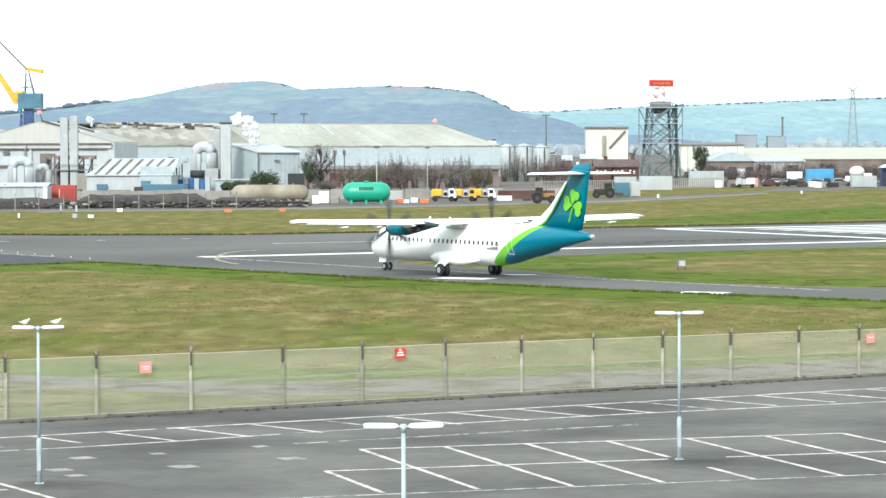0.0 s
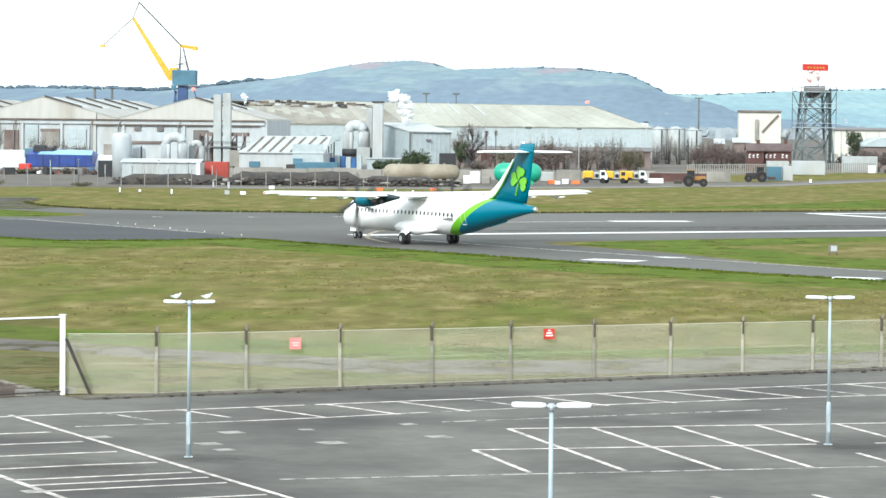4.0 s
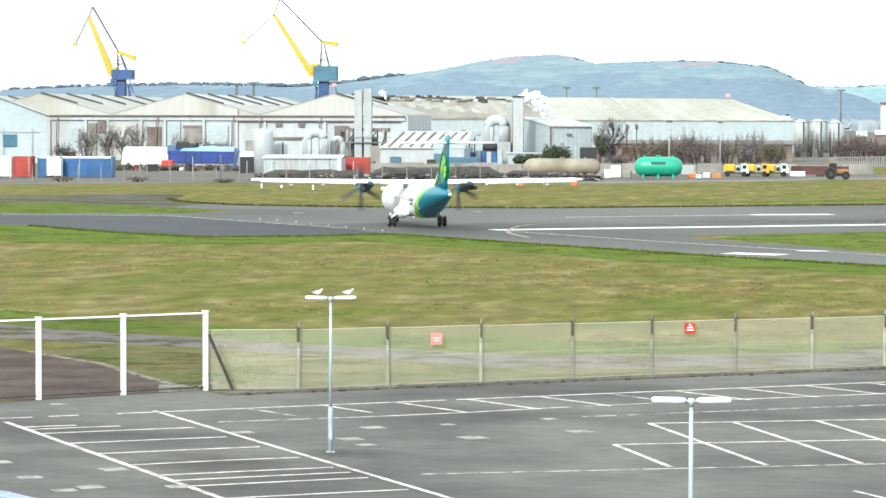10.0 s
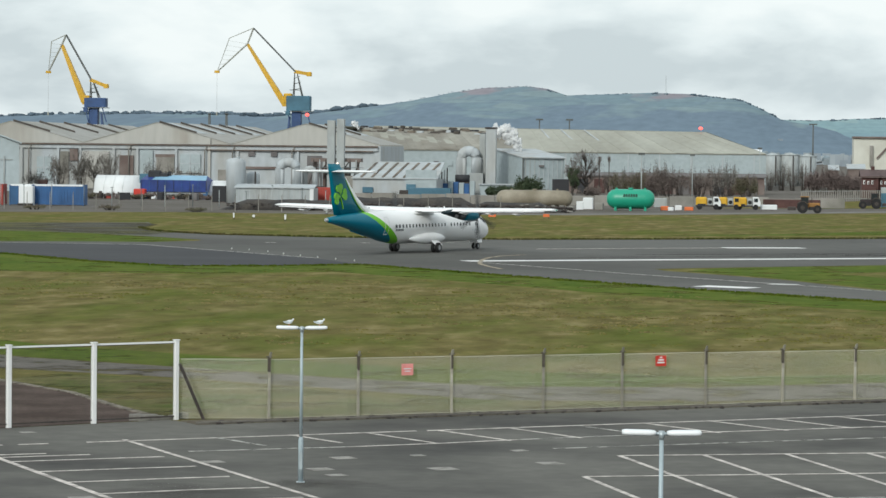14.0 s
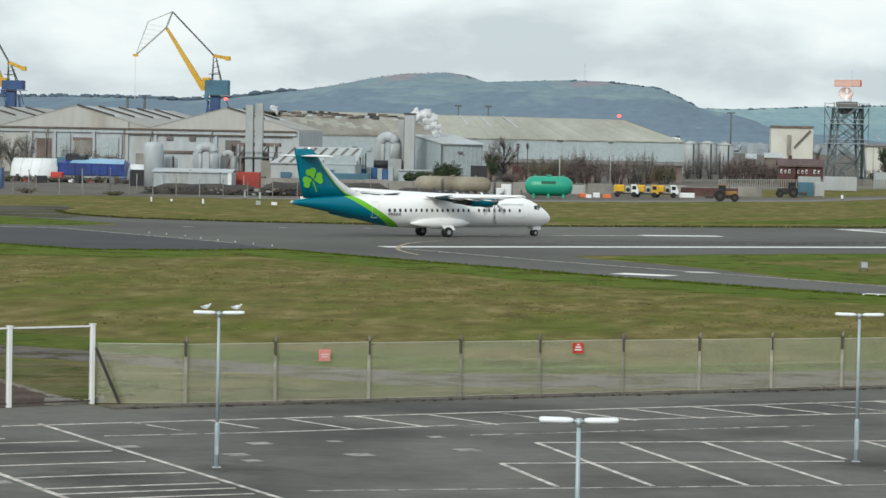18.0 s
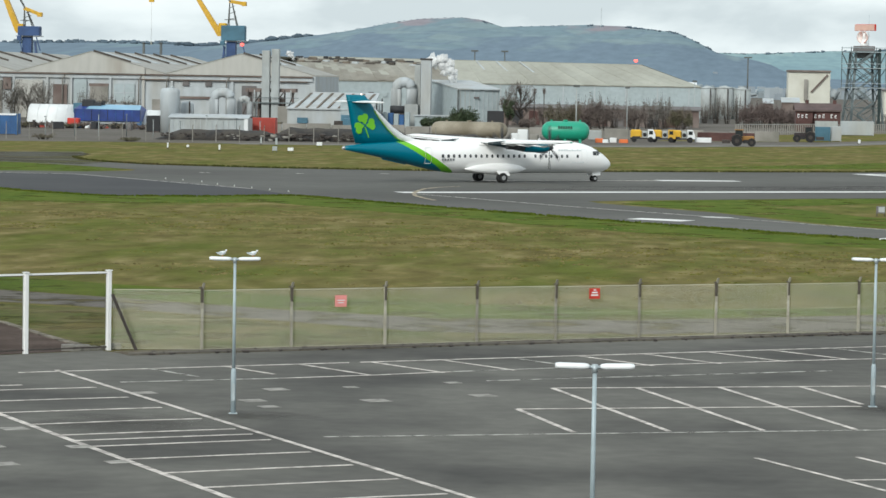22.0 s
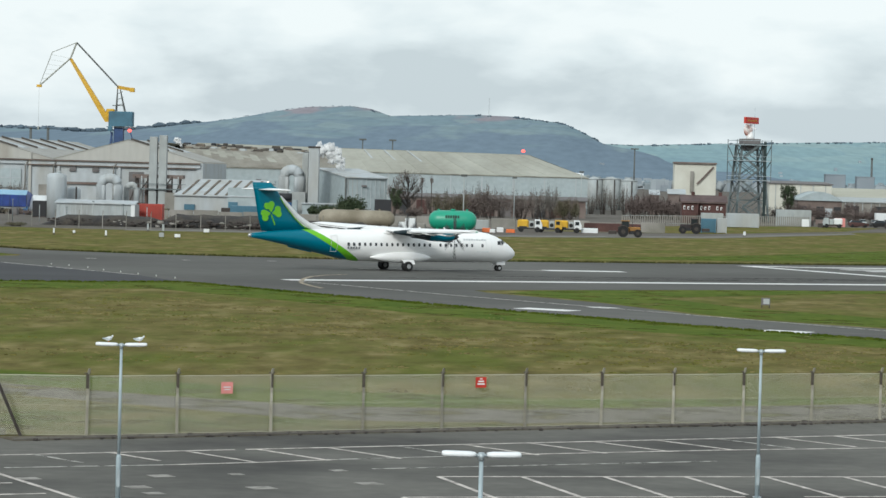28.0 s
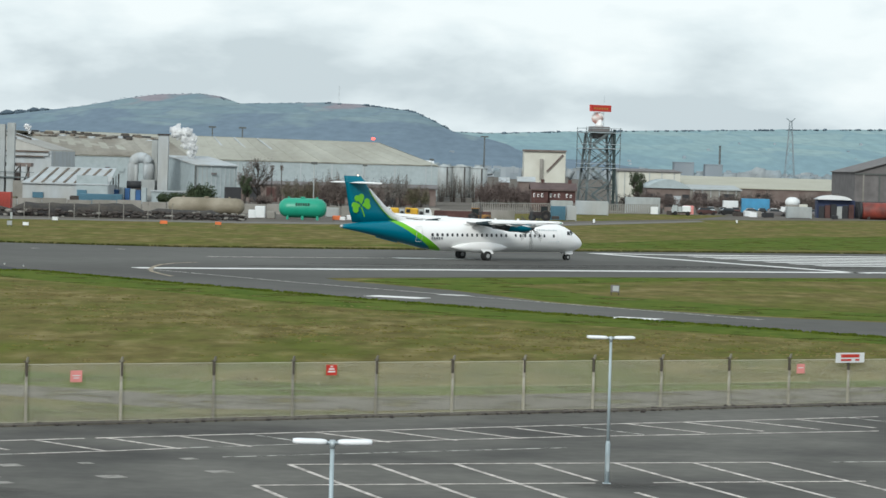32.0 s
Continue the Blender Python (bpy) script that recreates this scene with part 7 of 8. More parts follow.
def tractor(x, y, rz, material, label):
    t = base("tractor", label, "tractor", "airfield vehicles", m=pose(x, y, 0.02, 0, 0, rz))
    part("bonnet", Shape().box(0.95, 0, 0.95, 1.7, 0.8, 0.55, 0, 0.08), material, t)
    part("engine", Shape().box(0.9, 0, 0.45, 1.6, 0.6, 0.5), DARK, t)
    part("grille", Shape().box(1.8, 0, 0.9, 0.06, 0.6, 0.5), DARK, t)
    part("cab", Shape().box(-0.45, 0, 0.8, 1.2, 1.3, 0.7, 0, 0.05), material, t)
    part("glazing", Shape().box(-0.45, 0, 1.5, 1.04, 1.16, 0.85), GLASS, t)
    for u in (-1.0, 0.1):
        for s in (-0.62, 0.62):
            part("cab_pillar", Shape().beam((u, s, 1.45), (u * 0.9 - 0.04, s * 0.96, 2.38), 0.09), RUST, t)
    for s in (-0.85, 0.85):
        part("mudguard", Shape().tube([(-0.75 + 0.9 * math.cos(q), s, 0.8 + 0.9 * math.sin(q)) for q in [0.5 + k * 0.3 for k in range(8)]], 0.09, 6), RUST, t)
    part("roof", Shape().box(-0.45, 0, 2.35, 1.35, 1.45, 0.12, 0, 0.03), material, t)
    part("exhaust", Shape().tube([(0.6, 0.3, 1.4), (0.6, 0.3, 2.3)], 0.05, 6), RUST, t)
    for u, r, w in ((-0.75, 0.8, 0.42), (1.4, 0.6, 0.34)):
        for s in (-0.85, 0.85):
            wh = part("wheel", Shape().tube([(u, s - w / 2, r), (u, s + w / 2, r)], r, 16), RUBBER, t)
            part("rim", Shape().tube([(u, s - w / 2 - 0.02, r), (u, s + w / 2 + 0.02, r)], r * 0.42, 12), RUST, wh)
    part("mower_deck", Shape().box(-2.3, 0, 0.4, 1.2, 2.0, 0.5, 0, 0.05), RUST, t)
    return t


tractor(7.4, 441, 0, mat("mustard paint", (0.30, 0.15, 0.035), 0.6, var=0.2, scale=1.0), "yellow airfield tractor with a mower")
tractor(18.2, 483, 180, mat("black maroon paint", (0.03, 0.02, 0.022), 0.6, var=0.2), "near-black airfield tractor with a mower")
for x, y, w, h, m_, lab in ((-25.0, 447, 1.5, 1.7, PVC_W, "white bagged load on a pallet"), (-23.2, 445, 1.2, 1.0, CONC, "grey load on a wooden pallet"), (-13.6, 446, 1.2, 0.6, ORANGE, "small stack of orange barriers"), (-11.6, 448, 1.0, 0.7, PVC_W, "stack of white road barriers"), (-12.6, 444, 0.8, 0.5, PVC_W, "white barrier lying down"), (-10.0, 447, 1.3, 0.5, ORANGE, "stack of orange road barriers"),
                            (-26.0, 443, 1.0, 1.2, PVC_W, "white crate on a wooden pallet"), (1.8, 462, 2.6, 0.7, PVC_W, "low white trailer box in the yard"), (5.5, 478, 9.0, 1.3, BRICKRED, "stack of rust-red steel pipes"), (-32.6, 500, 2.7, 3.9, DARK, "black hopper standing in the yard"),
                            (-15.0, 470, 2.0, 1.4, SIDING, "pale crate on a wooden pallet"), (52.3, 603, 1.8, 1.7, PINK, "faded pink machine in the yard"), (74, 600, 3.4, 2.6, CREAM, "cream store box in the yard"),
                            (95, 640, 9, 2.4, BRICKRED, "dark red stacked load"), (88, 612, 12, 3.4, DARK, "dark open-sided storage shed"), (-84.8, 470, 2.2, 2.5, DARK, "dark green skip in the yard"), (-60, 520, 4, 1.5, RUST, "rusty scrap skip in the yard"),
                            (-78, 520, 5, 2.0, RUST, "rusty scrap heap bin"), (-70, 500, 3, 1.4, OLIVE, "green skip in the yard")):
    g = base("stored_load", lab, "load", "yard clutter")
    part("block", Shape().box(x, y, 0.1, w, min(w, 2.2), h, random.uniform(-.15, .15), 0.08), m_, g)
    part("pallet", Shape().box(x, y, 0, w * 0.96, min(w, 2.2) * 0.95, 0.1), BROWN, g)
dome = base("white_dome", "small white dome on a drum", "dome")
part("drum", Shape().tube([(72.2, 595, 0), (72.2, 595, 3.0)], 1.35, 18), CONC, dome)
part("cap", Shape().blob(72.2, 595, 3.1, 1.5, 1.5, 1.1, 1, 0, 16, 9), PVC_W, dome)
tunnel = base("red_drum", "large dark red steel drum lying in the yard", "drum")
part("shell", Shape().tube([(86.6, 600, 1.75), (87.0, 600, 1.75), (93.6, 600, 1.75), (94.0, 600, 1.75)], [1.5, 1.7, 1.7, 1.5], 20), mat("rusty red drum paint", (0.24, 0.045, 0.03), 0.6, var=0.25, scale=0.6, alt=(0.12, 0.03, 0.025)), tunnel)
part("end_ring", Shape().tube([(86.2, 600, 1.75), (86.7, 600, 1.75)], [1.55, 1.74], 20), DARK, tunnel)
for u in (88.0, 92.4):
    part("cradle", Shape().box(u, 600, 0, 0.5, 2.4, 0.6), RUST, tunnel)
store = base("open_store", "dark blue open-fronted store with a white curved roof", "shed")
wall_box(store, 78.6, 86.2, 606, 610, 0, 3.7, mat("navy sheeting", (0.02, 0.035, 0.10), 0.6, var=0.2))
part("roof", Shape().loft([[(78.3 + 7.2 * k / 8, yy, 3.75 + 0.9 * math.sin(math.pi * k / 8) ** 0.6) for k in range(9)] for yy in (604.5, 610.5)], True, True), PVC_W, store)
for k, m_ in enumerate((DARK, BRICKRED, DARK, SIDING, DARK, BRICKRED)):
    part("stall", Shape().box(79.4 + k * 1.2, 605.6, 0.02, 1.05, 0.5, 2.4 + 0.2 * (k % 3)), m_, store)

# spoil banks and low walls
random.seed(11)
for x0, x1, y, h, lab in ((-75, -56, 416, 1.5, "long dark bank of spoil"), (-60, -38, 420, 1.95, "rough dark spoil bank with scrub"), (-42, -27, 424, 1.35, "rubble and scrub bank")):
    s = Shape()
    n = int((x1 - x0) / 1.2)
    rows = []
    for i in range(n + 1):
        x = x0 + (x1 - x0) * i / n
        k = h * min(1, i / 3, (n - i) / 3) * random.uniform(0.9, 1.06)
        yy = y + (x - x0) * 0.15
        rows.append([(x, yy - 3, -0.05), (x, yy - 1.4, k * 0.7), (x, yy, k + 0.02), (x, yy + 1.6, k * 0.75), (x, yy + 3.2, -0.05)])
    s.loft(rows[::-1], True, True)
    single("spoil_bank", s, BANK, lab, "bank", kind="structure")
rubble, pale = Shape(), Shape()
for k in range(520):
    x = random.uniform(-74, -26)
    y = 412 + (x + 92) * 0.17 + random.uniform(-3.5, 3.0)
    s = random.uniform(0.08, 0.26) * (1.3 if x > -62 else 0.7)
    (pale if k % 5 == 0 and x > -66 else rubble).blob(x, y, random.uniform(0.05, 1.0), s * 1.6, s, s * 0.8, k, 0.4, 6, 4)
single("bank_rubble", rubble, RUST, "dark broken rubble strewn over the bank", "rubble", kind="stuff")
single("pale_rubble", pale, CONC, "pale broken concrete strewn over the bank", "rubble", kind="stuff")
wall = base("boundary_wall", "low weathered concrete wall along the yard", kind="structure")
for k in range(24):
    part("panel", Shape().box(-80 + k * 4.0, 482 + (k % 2) * 0.05, 0, 3.9, 0.25, 1.45 + 0.1 * ((k * 7) % 3), 0, 0.03), CONC, wall)
palis = base("palisade_fence", "pale steel palisade fence by the radar tower", "fence")
pale = Shape().box(0, 0, 0, 0.2, 0.06, 2.0).mesh("pale", CONC)
for k in range(90):
    ob = new("pale", pale)
    ob.matrix_basis = pose(8 + k * 0.42, 545 + k * 0.55, 0)
    ob.parent = palis
for z in (0.5, 1.9):
    part("rail", Shape().beam((8, 545.1, z), (45.5, 594.4, z), 0.08), SIDING, palis)
for x, y, w, h, m_, lab in ((-33.5, 380.8, 1.3, 0.55, ORANGE, "faded orange airfield marker board"), (-26.8, 383.8, 1.1, 0.5, ORANGE, "faded orange airfield marker board"), (-47.3, 353.3, 0.95, 0.5, PVC_W, "white airfield marker board"), (-47.7, 384.2, 1.0, 0.6, PVC_W, "white airfield marker board"), (-49.1, 352.6, 0.8, 0.7, SIDING, "grey airfield marker box"), (-62.9, 358.3, 0.25, 0.8, PVC_W, "short white airfield marker post"), (-61.1, 362.1, 0.4, 0.4, PVC_W, "short white airfield marker post"), (-55.7, 352.6, 0.3, 0.8, PVC_W, "short white airfield marker post"), (-56.2, 390.6, 0.3, 1.1, SIDING, "thin grey airfield post"), (-53.4, 385.0, 0.4, 1.2, SIDING, "thin grey airfield post"),
                            (26, 470, 0.5, 0.8, PVC_W, "short white airfield marker post"), (52, 505, 0.4, 0.7, PVC_W, "short white airfield marker post")):
    if y > 300:
        w, h = w * 0.72, h * 0.72
    g = base("marker_board", lab, "marker board", "airfield marker boards")
    part("board", Shape().box(x, y, 0.25, w, 0.12, h, 0, 0.02), m_, g)
    for s in (-1, 1):
        part("leg", Shape().box(x + s * w * 0.38, y + 0.02, 0, 0.06, 0.06, 0.3), RUST, g)
tsign = base("taxiway_sign", "pale blue-grey taxiway sign in a dark frame", "sign")
part("frame", Shape().box(13.1, 208, 0.2, 0.62, 0.1, 0.5, 0, 0.02), SLATE, tsign)
part("face", Shape().box(13.15, 207.94, 0.28, 0.42, 0.03, 0.36), SIDING_W, tsign)
for s in (-0.26, 0.26):
    part("leg", Shape().box(13.1 + s, 208.02, 0, 0.06, 0.06, 0.24), RUST, tsign)
random.seed(4)
LIGHTS = [(-40.6, 247.9), (-38.5, 243.0), (-36.6, 239.7), (-34.7, 236.4), (-44.7, 253.8), (-42.8, 251.5), (-32.8, 233.2), (-30.9, 230.1)]
for k in range(8):
    x, y = LIGHTS[k]
    g = base("taxiway_light", "small pale taxiway edge light", "ground light", "taxiway lights")
    part("body", Shape().tube([(x, y, 0.03), (x, y, 0.12)], [0.05, 0.04], 8), CREAM, g)
    part("lens", Shape().blob(x, y, 0.13, 0.045, 0.045, 0.035, 1, 0, 8, 6), LAMP_GLASS, g)
for k in range(25):
    x = -112 + k * 3.2
    g = base("yard_fence_post", "thin grey fence post at the yard edge", "post", "yard fence posts")
    part("shaft", Shape().box(x, 402 + max(0, x + 60) * 0.45, 0, 0.09, 0.09, 2.1), CONC, g)
    part("arm", Shape().beam((x, 402 + max(0, x + 60) * 0.45, 2.1), (x + 0.1, 401.7 + max(0, x + 60) * 0.45, 2.4), 0.07), CONC, g)

# poles and masts
for x, y, h, r, lab in ((21.8, 1200, 20, 0.35, "slim grey floodlight mast"), (116, 1200, 19.2, 0.51, "grey chimney in the distance"), (-221, 1200, 22.5, 0.7, "dark chimney behind the factory"), (-214, 1200, 22.5, 0.7, "dark chimney behind the factory"),
                        (-18, 470, 8.2, 0.11, "tall slim lighting pole"), (0.5, 640, 9.5, 0.11, "tall slim lighting pole"), (-12, 560, 8.0, 0.1, "tall slim lighting pole"), (-58, 800, 16.8, 0.21, "thin mast above the roof"), (-50, 800, 16.8, 0.21, "thin mast above the roof")):
    g = base("mast", lab, "mast")
    part("pole", Shape().tube([(x, y, 0), (x, y, h)], [r, r * 0.7], 8), CRANE_GREY if r > 0.2 else SIDING, g)
    if r > 0.5:
        part("rim", Shape().tube([(x, y, h - 0.6), (x, y, h)], r * 0.9, 8), CRANE_GREY, g)
    else:
        part("head", Shape().box(x, y, h, max(r * 9, 0.5), r * 3, 0.3 + r * 0.6), CRANE_GREY, g)
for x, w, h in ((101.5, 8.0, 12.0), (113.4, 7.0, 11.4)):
    g = base("distant_block", "distant industrial block on the skyline, paled by painted haze", "building", "distant blocks")
    part("wall", Shape().box(x, 1200, 0, w, 8, h, 0, 0.2), FAR_WALL_HAZED, g)
    part("roof_edge", Shape().box(x, 1200, h, w * 1.04, 8.2, 0.3), FAR_WALL_HAZED, g)
# The mast borrows the town's haze colour to look faded by distance.
lat = base("lattice_mast", "tall lattice mast on the skyline in haze grey", "mast")
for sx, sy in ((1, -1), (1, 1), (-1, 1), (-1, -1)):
    part("leg", Shape().beam((144 + sx * 2.4, 1200 + sy * 2.4, 0), (144 + sx * 0.4, 1200 + sy * 0.4, 30), 0.24), HAZE_GREY, lat)
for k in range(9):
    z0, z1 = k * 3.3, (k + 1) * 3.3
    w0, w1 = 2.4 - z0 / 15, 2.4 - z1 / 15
    part("brace", Shape().beam((144 - w0, 1197.6, z0), (144 + w1, 1197.6, z1), 0.13), HAZE_GREY, lat)
    part("brace", Shape().beam((144 + w0, 1197.6, z0), (144 - w1, 1197.6, z1), 0.13), HAZE_GREY, lat)
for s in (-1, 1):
    part("arm", Shape().beam((144, 1200, 29.5), (144 + s * 1.8, 1200, 31.0), 0.35), HAZE_GREY, lat)


# ---- dockside cranes ----
def crane(x, y, jib_foot, jib_top, fly_back, fly_tip, back_top, weight, house, hm, label):
    c = base("dock_crane", label, "crane", "dockside cranes")
    P = lambda q: (q[0], y, q[1])
    hx0, hx1, hz0, hz1 = house
    part("portal", Shape().box((hx0 + hx1) / 2 - 1, y, 8, 4.6, 4.6, hz0 - 8), CRANE_BLUE, c)
    for sx in (-1, 1):
        part("leg", Shape().beam((x + sx * 5.2, y - 3, 0), (x + sx * 2.6, y, hz0 - 3), 0.9), CRANE_BLUE, c)
        part("leg", Shape().beam((x + sx * 5.2, y + 3, 0), (x + sx * 2.6, y, hz0 - 3), 0.9), CRANE_BLUE, c)
    part("machine_house", Shape().box((hx0 + hx1) / 2, y, hz0, hx1 - hx0, 6, hz1 - hz0, 0, 0.3), hm, c)
    part("catwalk", Shape().box((hx0 + hx1) / 2, y, hz0 - 0.5, hx1 - hx0 + 1.6, 7.4, 0.3), CRANE_GREY, c)
    part("operator_cab", Shape().box(hx0 + 1.0, y - 3.2, hz0 - 2.4, 2.2, 2.2, 2.3, 0, 0.15), hm, c)
    part("jib_root", Shape().box(jib_foot[0] + 0.8, y, hz1 - 3.4, 4.2, 3.6, 4.6, 0, 0.5), YELLOW, c)
    part("hanging_stair", Shape().beam((hx1 - 1.5, y - 3.2, hz0 - 0.5), (hx1 + 0.6, y - 3.2, hz0 - 7.5), 0.5), CRANE_BLUE, c)
    part("hanging_stair", Shape().beam((hx0 + 1.2, y - 3.2, hz0 - 2.4), (hx0 + 2.6, y - 3.2, hz0 - 8.5), 0.4), CRANE_BLUE, c)
    if x > -300:
        part("obstruction_light", Shape().blob(hx1 - 1.2, y - 3.6, hz0 - 2.0, 1.0, 1.0, 0.9, 1, 0, 8, 6), glow("red obstruction light", (1.0, 0.1, 0.08), 2.0), c)
    a_frame = Shape()
    ax = (hx0 + hx1) / 2 - 0.5
    for dx in (-2.2, 2.2):
        for dy in (-2, 2):
            a_frame.beam((ax + dx, y + dy, hz1), (back_top[0] + dx * 0.25, y, back_top[1]), 0.45)
    for k in range(3):
        z = hz1 + (back_top[1] - hz1) * (k + 1) / 4
        a_frame.beam((ax - 2.2 * (1 - k / 4), y - 2, z), (ax + 2.2 * (1 - k / 4), y - 2, z + 1), 0.3)
    part("a_frame", a_frame, CRANE_GREY, c)
    part("platform", Shape().box(ax - 1.5, y, hz1 + 2.8, 5, 4, 0.3), CRANE_GREY, c)
    jf, jt = Vector(P(jib_foot)), Vector(P(jib_top))
    mid = jf + (jt - jf) * 0.3
    part("jib", Shape().loft([[tuple(jf + Vector((i * 1.7, j * 1.4, 0))) for i, j in ((1, -1), (1, 1), (-1, 1), (-1, -1))], [tuple(mid + Vector((i * 1.5, j * 1.5, 0))) for i, j in ((1, -1), (1, 1), (-1, 1), (-1, -1))], [tuple(jt + Vector((i * 0.8, j * 0.8, 0))) for i, j in ((1, -1), (1, 1), (-1, 1), (-1, -1))]]), YELLOW, c, "yellow box-girder jib")
    fb, ft = Vector(P(fly_back)), Vector(P(fly_tip))
    fj = Shape()
    for dy in (-0.9, 0.9):
        fj.beam(fb + Vector((0, dy, 0)), jt + Vector((0, dy, 0)), 0.5).beam(jt + Vector((0, dy, 0)), ft + Vector((0, dy * 0.4, 0)), 0.5)
        up = (fb + ft) / 2 + Vector((-3, dy * 0.5, 6))
        fj.beam(fb + Vector((0, dy, 0)), up, 0.22).beam(up, ft, 0.22)
        for k in range(7):
            a, b = jt.lerp(ft, k / 7), (up.lerp(ft, (k + 0.5) / 7))
            fj.beam(a + Vector((0, dy, 0)), b, 0.09)
    part("fly_jib", fj, CRANE_PALE, c)
    part("tip_sheave", Shape().box(ft.x, y, ft.z - 0.6, 2.6, 1.4, 1.3, 0, 0.2), YELLOW, c)
    part("tie_bar", Shape().beam(fb + Vector((0, -0.6, 0)), Vector(P(back_top)) + Vector((0, -0.6, 0)), 0.65).beam(fb + Vector((0, 0.6, 0)), Vector(P(back_top)) + Vector((0, 0.6, 0)), 0.65), CRANE_GREY, c)
    part("counterweight_arm", Shape().beam(P((back_top[0] - 0.8, back_top[1] + 0.4)), P(weight), 1.7), YELLOW, c)
    part("counterweight", Shape().box(weight[0], y, weight[1] - 1.1, 2.4, 3, 2.2, 0, 0.3), YELLOW, c)
    part("hoist_rope", Shape().tube([tuple(ft), (ft.x, y, ft.z - 20)], 0.05, 4), CRANE_PALE, c)
    part("hook_block", Shape().box(ft.x, y, ft.z - 22, 0.7, 0.6, 1.8, 0, 0.1), CRANE_PALE, c)
    return c


crane(-232.5, 1500, (-236.9, 29.6), (-257.0, 61.0), (-254.0, 69.0), (-272.5, 46.8), (-232.2, 46.9), (-225.4, 46.0), (-236.6, -224.5, 27.5, 35.0), CRANE_TEAL, "blue and yellow level-luffing dock crane, jib lowered")
crane(-334.5, 1500, (-340.4, 30.6), (-352.5, 60.0), (-350.4, 65.0), (-359.5, 46.0), (-337.0, 41.9), (-329.5, 39.1), (-340.3, -329.2, 28.4, 33.1), CRANE_BLUE, "blue and yellow level-luffing dock crane, jib raised")


# ---- trees and scrub by the factory ----
tree(-31.8, 560, 8.2, 3.0, TWIG, "bare winter tree with brown twigs", 1, 260)
tree(-34.2, 556, 7.0, 1.6, TWIG, "bare winter tree with brown twigs", 2, 220)
for k, x in enumerate((-29.4, -27.6)):
    g = base("tree_mast", "thin dark column with a bushy head", "pole")
    part("shaft", Shape().tube([(x, 562, 0), (x, 562, 7.6)], 0.09, 6), BARK, g)
    part("head", twigs(Shape(), x, 562, 7.2, 0.45, 0.45, 1.0, 120, 0.14, random.Random(k)), TWIG, g)
tree(-33.0, 540, 5.2, 1.1, LEAF, "dark narrow evergreen beside the shed", 3, 700)
bush(-40.6, 535, 5.0, 4.6, LEAF, "dense dark evergreen bush", 4, 1500, 0.2)
bush(-45.8, 536, 4.6, 2.6, LEAF, "dense dark evergreen bush", 5, 900, 0.2)
bush(-24.0, 560, 6.5, 5.6, OLIVE, "olive spring scrub with bare twigs", 6, 900)
bush(-15.8, 562, 6.4, 6.6, TWIG, "bare brown thicket of winter twigs", 7, 900)
bush(-19.8, 566, 5.5, 5.6, TWIG_RED, "bare reddish thicket of winter twigs", 8, 800)
bush(-11.0, 572, 5.0, 5.8, TWIG, "bare brown thicket of winter twigs", 9, 500)
bush(-6.2, 580, 5.0, 6.6, TWIG_PALE, "pale bare saplings by the brick range", 10, 320)
bush(-2.4, 565, 4.6, 4.8, OLIVE, "round grey-green bush by the wall", 11, 1100)
bush(-30.5, 548, 4.0, 2.6, TWIG, "low bare thicket by the evergreen", 16, 500)
bush(-38.0, 545, 5.0, 2.0, TWIG, "low bare thicket by the boxy shed", 17, 500)
for k in range(9):
    bush(-29 + k * 3.4, 600 + (k % 3) * 4, 3.2, 5.2 + (k * 5 % 4) * 0.8, TWIG_PALE if k % 2 else TWIG, "thin bare saplings before the brick range", 110 + k, 260)
for k, (x, h) in enumerate(((3.0, 5.0), (5.6, 7.0), (8.2, 6.2), (10.6, 7.2), (13.0, 5.6))):
    bush(x, 700, 2.6, h, TWIG_PALE, "pale bare poplar by the silos", 70 + k, 170)
for k in range(7):
    bush(11.8 + k * 1.6, 640 + (k % 2) * 5, 3.4, (5.4, 6.2, 6.6, 6.0, 5.2, 5.0, 4.8)[k], TWIG_RED, "reddish bare thicket of winter twigs", 80 + k, 800)
tree(44.4, 640, 7.4, 1.5, LEAF, "dark scraggy pine by the tower", 15, 900, 0.2)
for k in range(14):
    bush(44.5 + k * 4.3, 662 + (k * 5 % 3) * 9, 5.2, (3.6, 4.8, 4.2, 3.2, 5.0)[k % 5], TWIG_RED if k % 3 else TWIG, "bare brown thicket of winter twigs", 20 + k, 620)
for k in range(10):
    bush(62 + k * 4.6 + (k * 7 % 3), 668 + (k * 5 % 4) * 3, 4.4, (3.4, 5.0, 4.2, 5.6, 3.8)[k % 5], (TWIG_RED, TWIG, TWIG_RED, BARK_TWIG)[k % 4], "bare dark thicket behind the yard", 330 + k, 520)
for k in range(8):
    bush(-141 + k * 4.6, 578, 4.4, 4.2 + (k * 3 % 4) * 0.9, TWIG_PALE, "thin bare saplings by the factory wall", 40 + k, 200)
for k in range(6):
    bush(-66 + k * 4.2, 428 + k * 0.7, 2.6, 1.5, OLIVE, "low rough scrub on the bank", 60 + k, 260, 0.1)
for k in range(4):
    bush(-110 + k * 11.3 + (k % 2), 399 + (k % 3), 3.0, 0.7 + 0.15 * (k % 3), OLIVE, "low rough weeds at the yard edge", 90 + k, 160, 0.1)


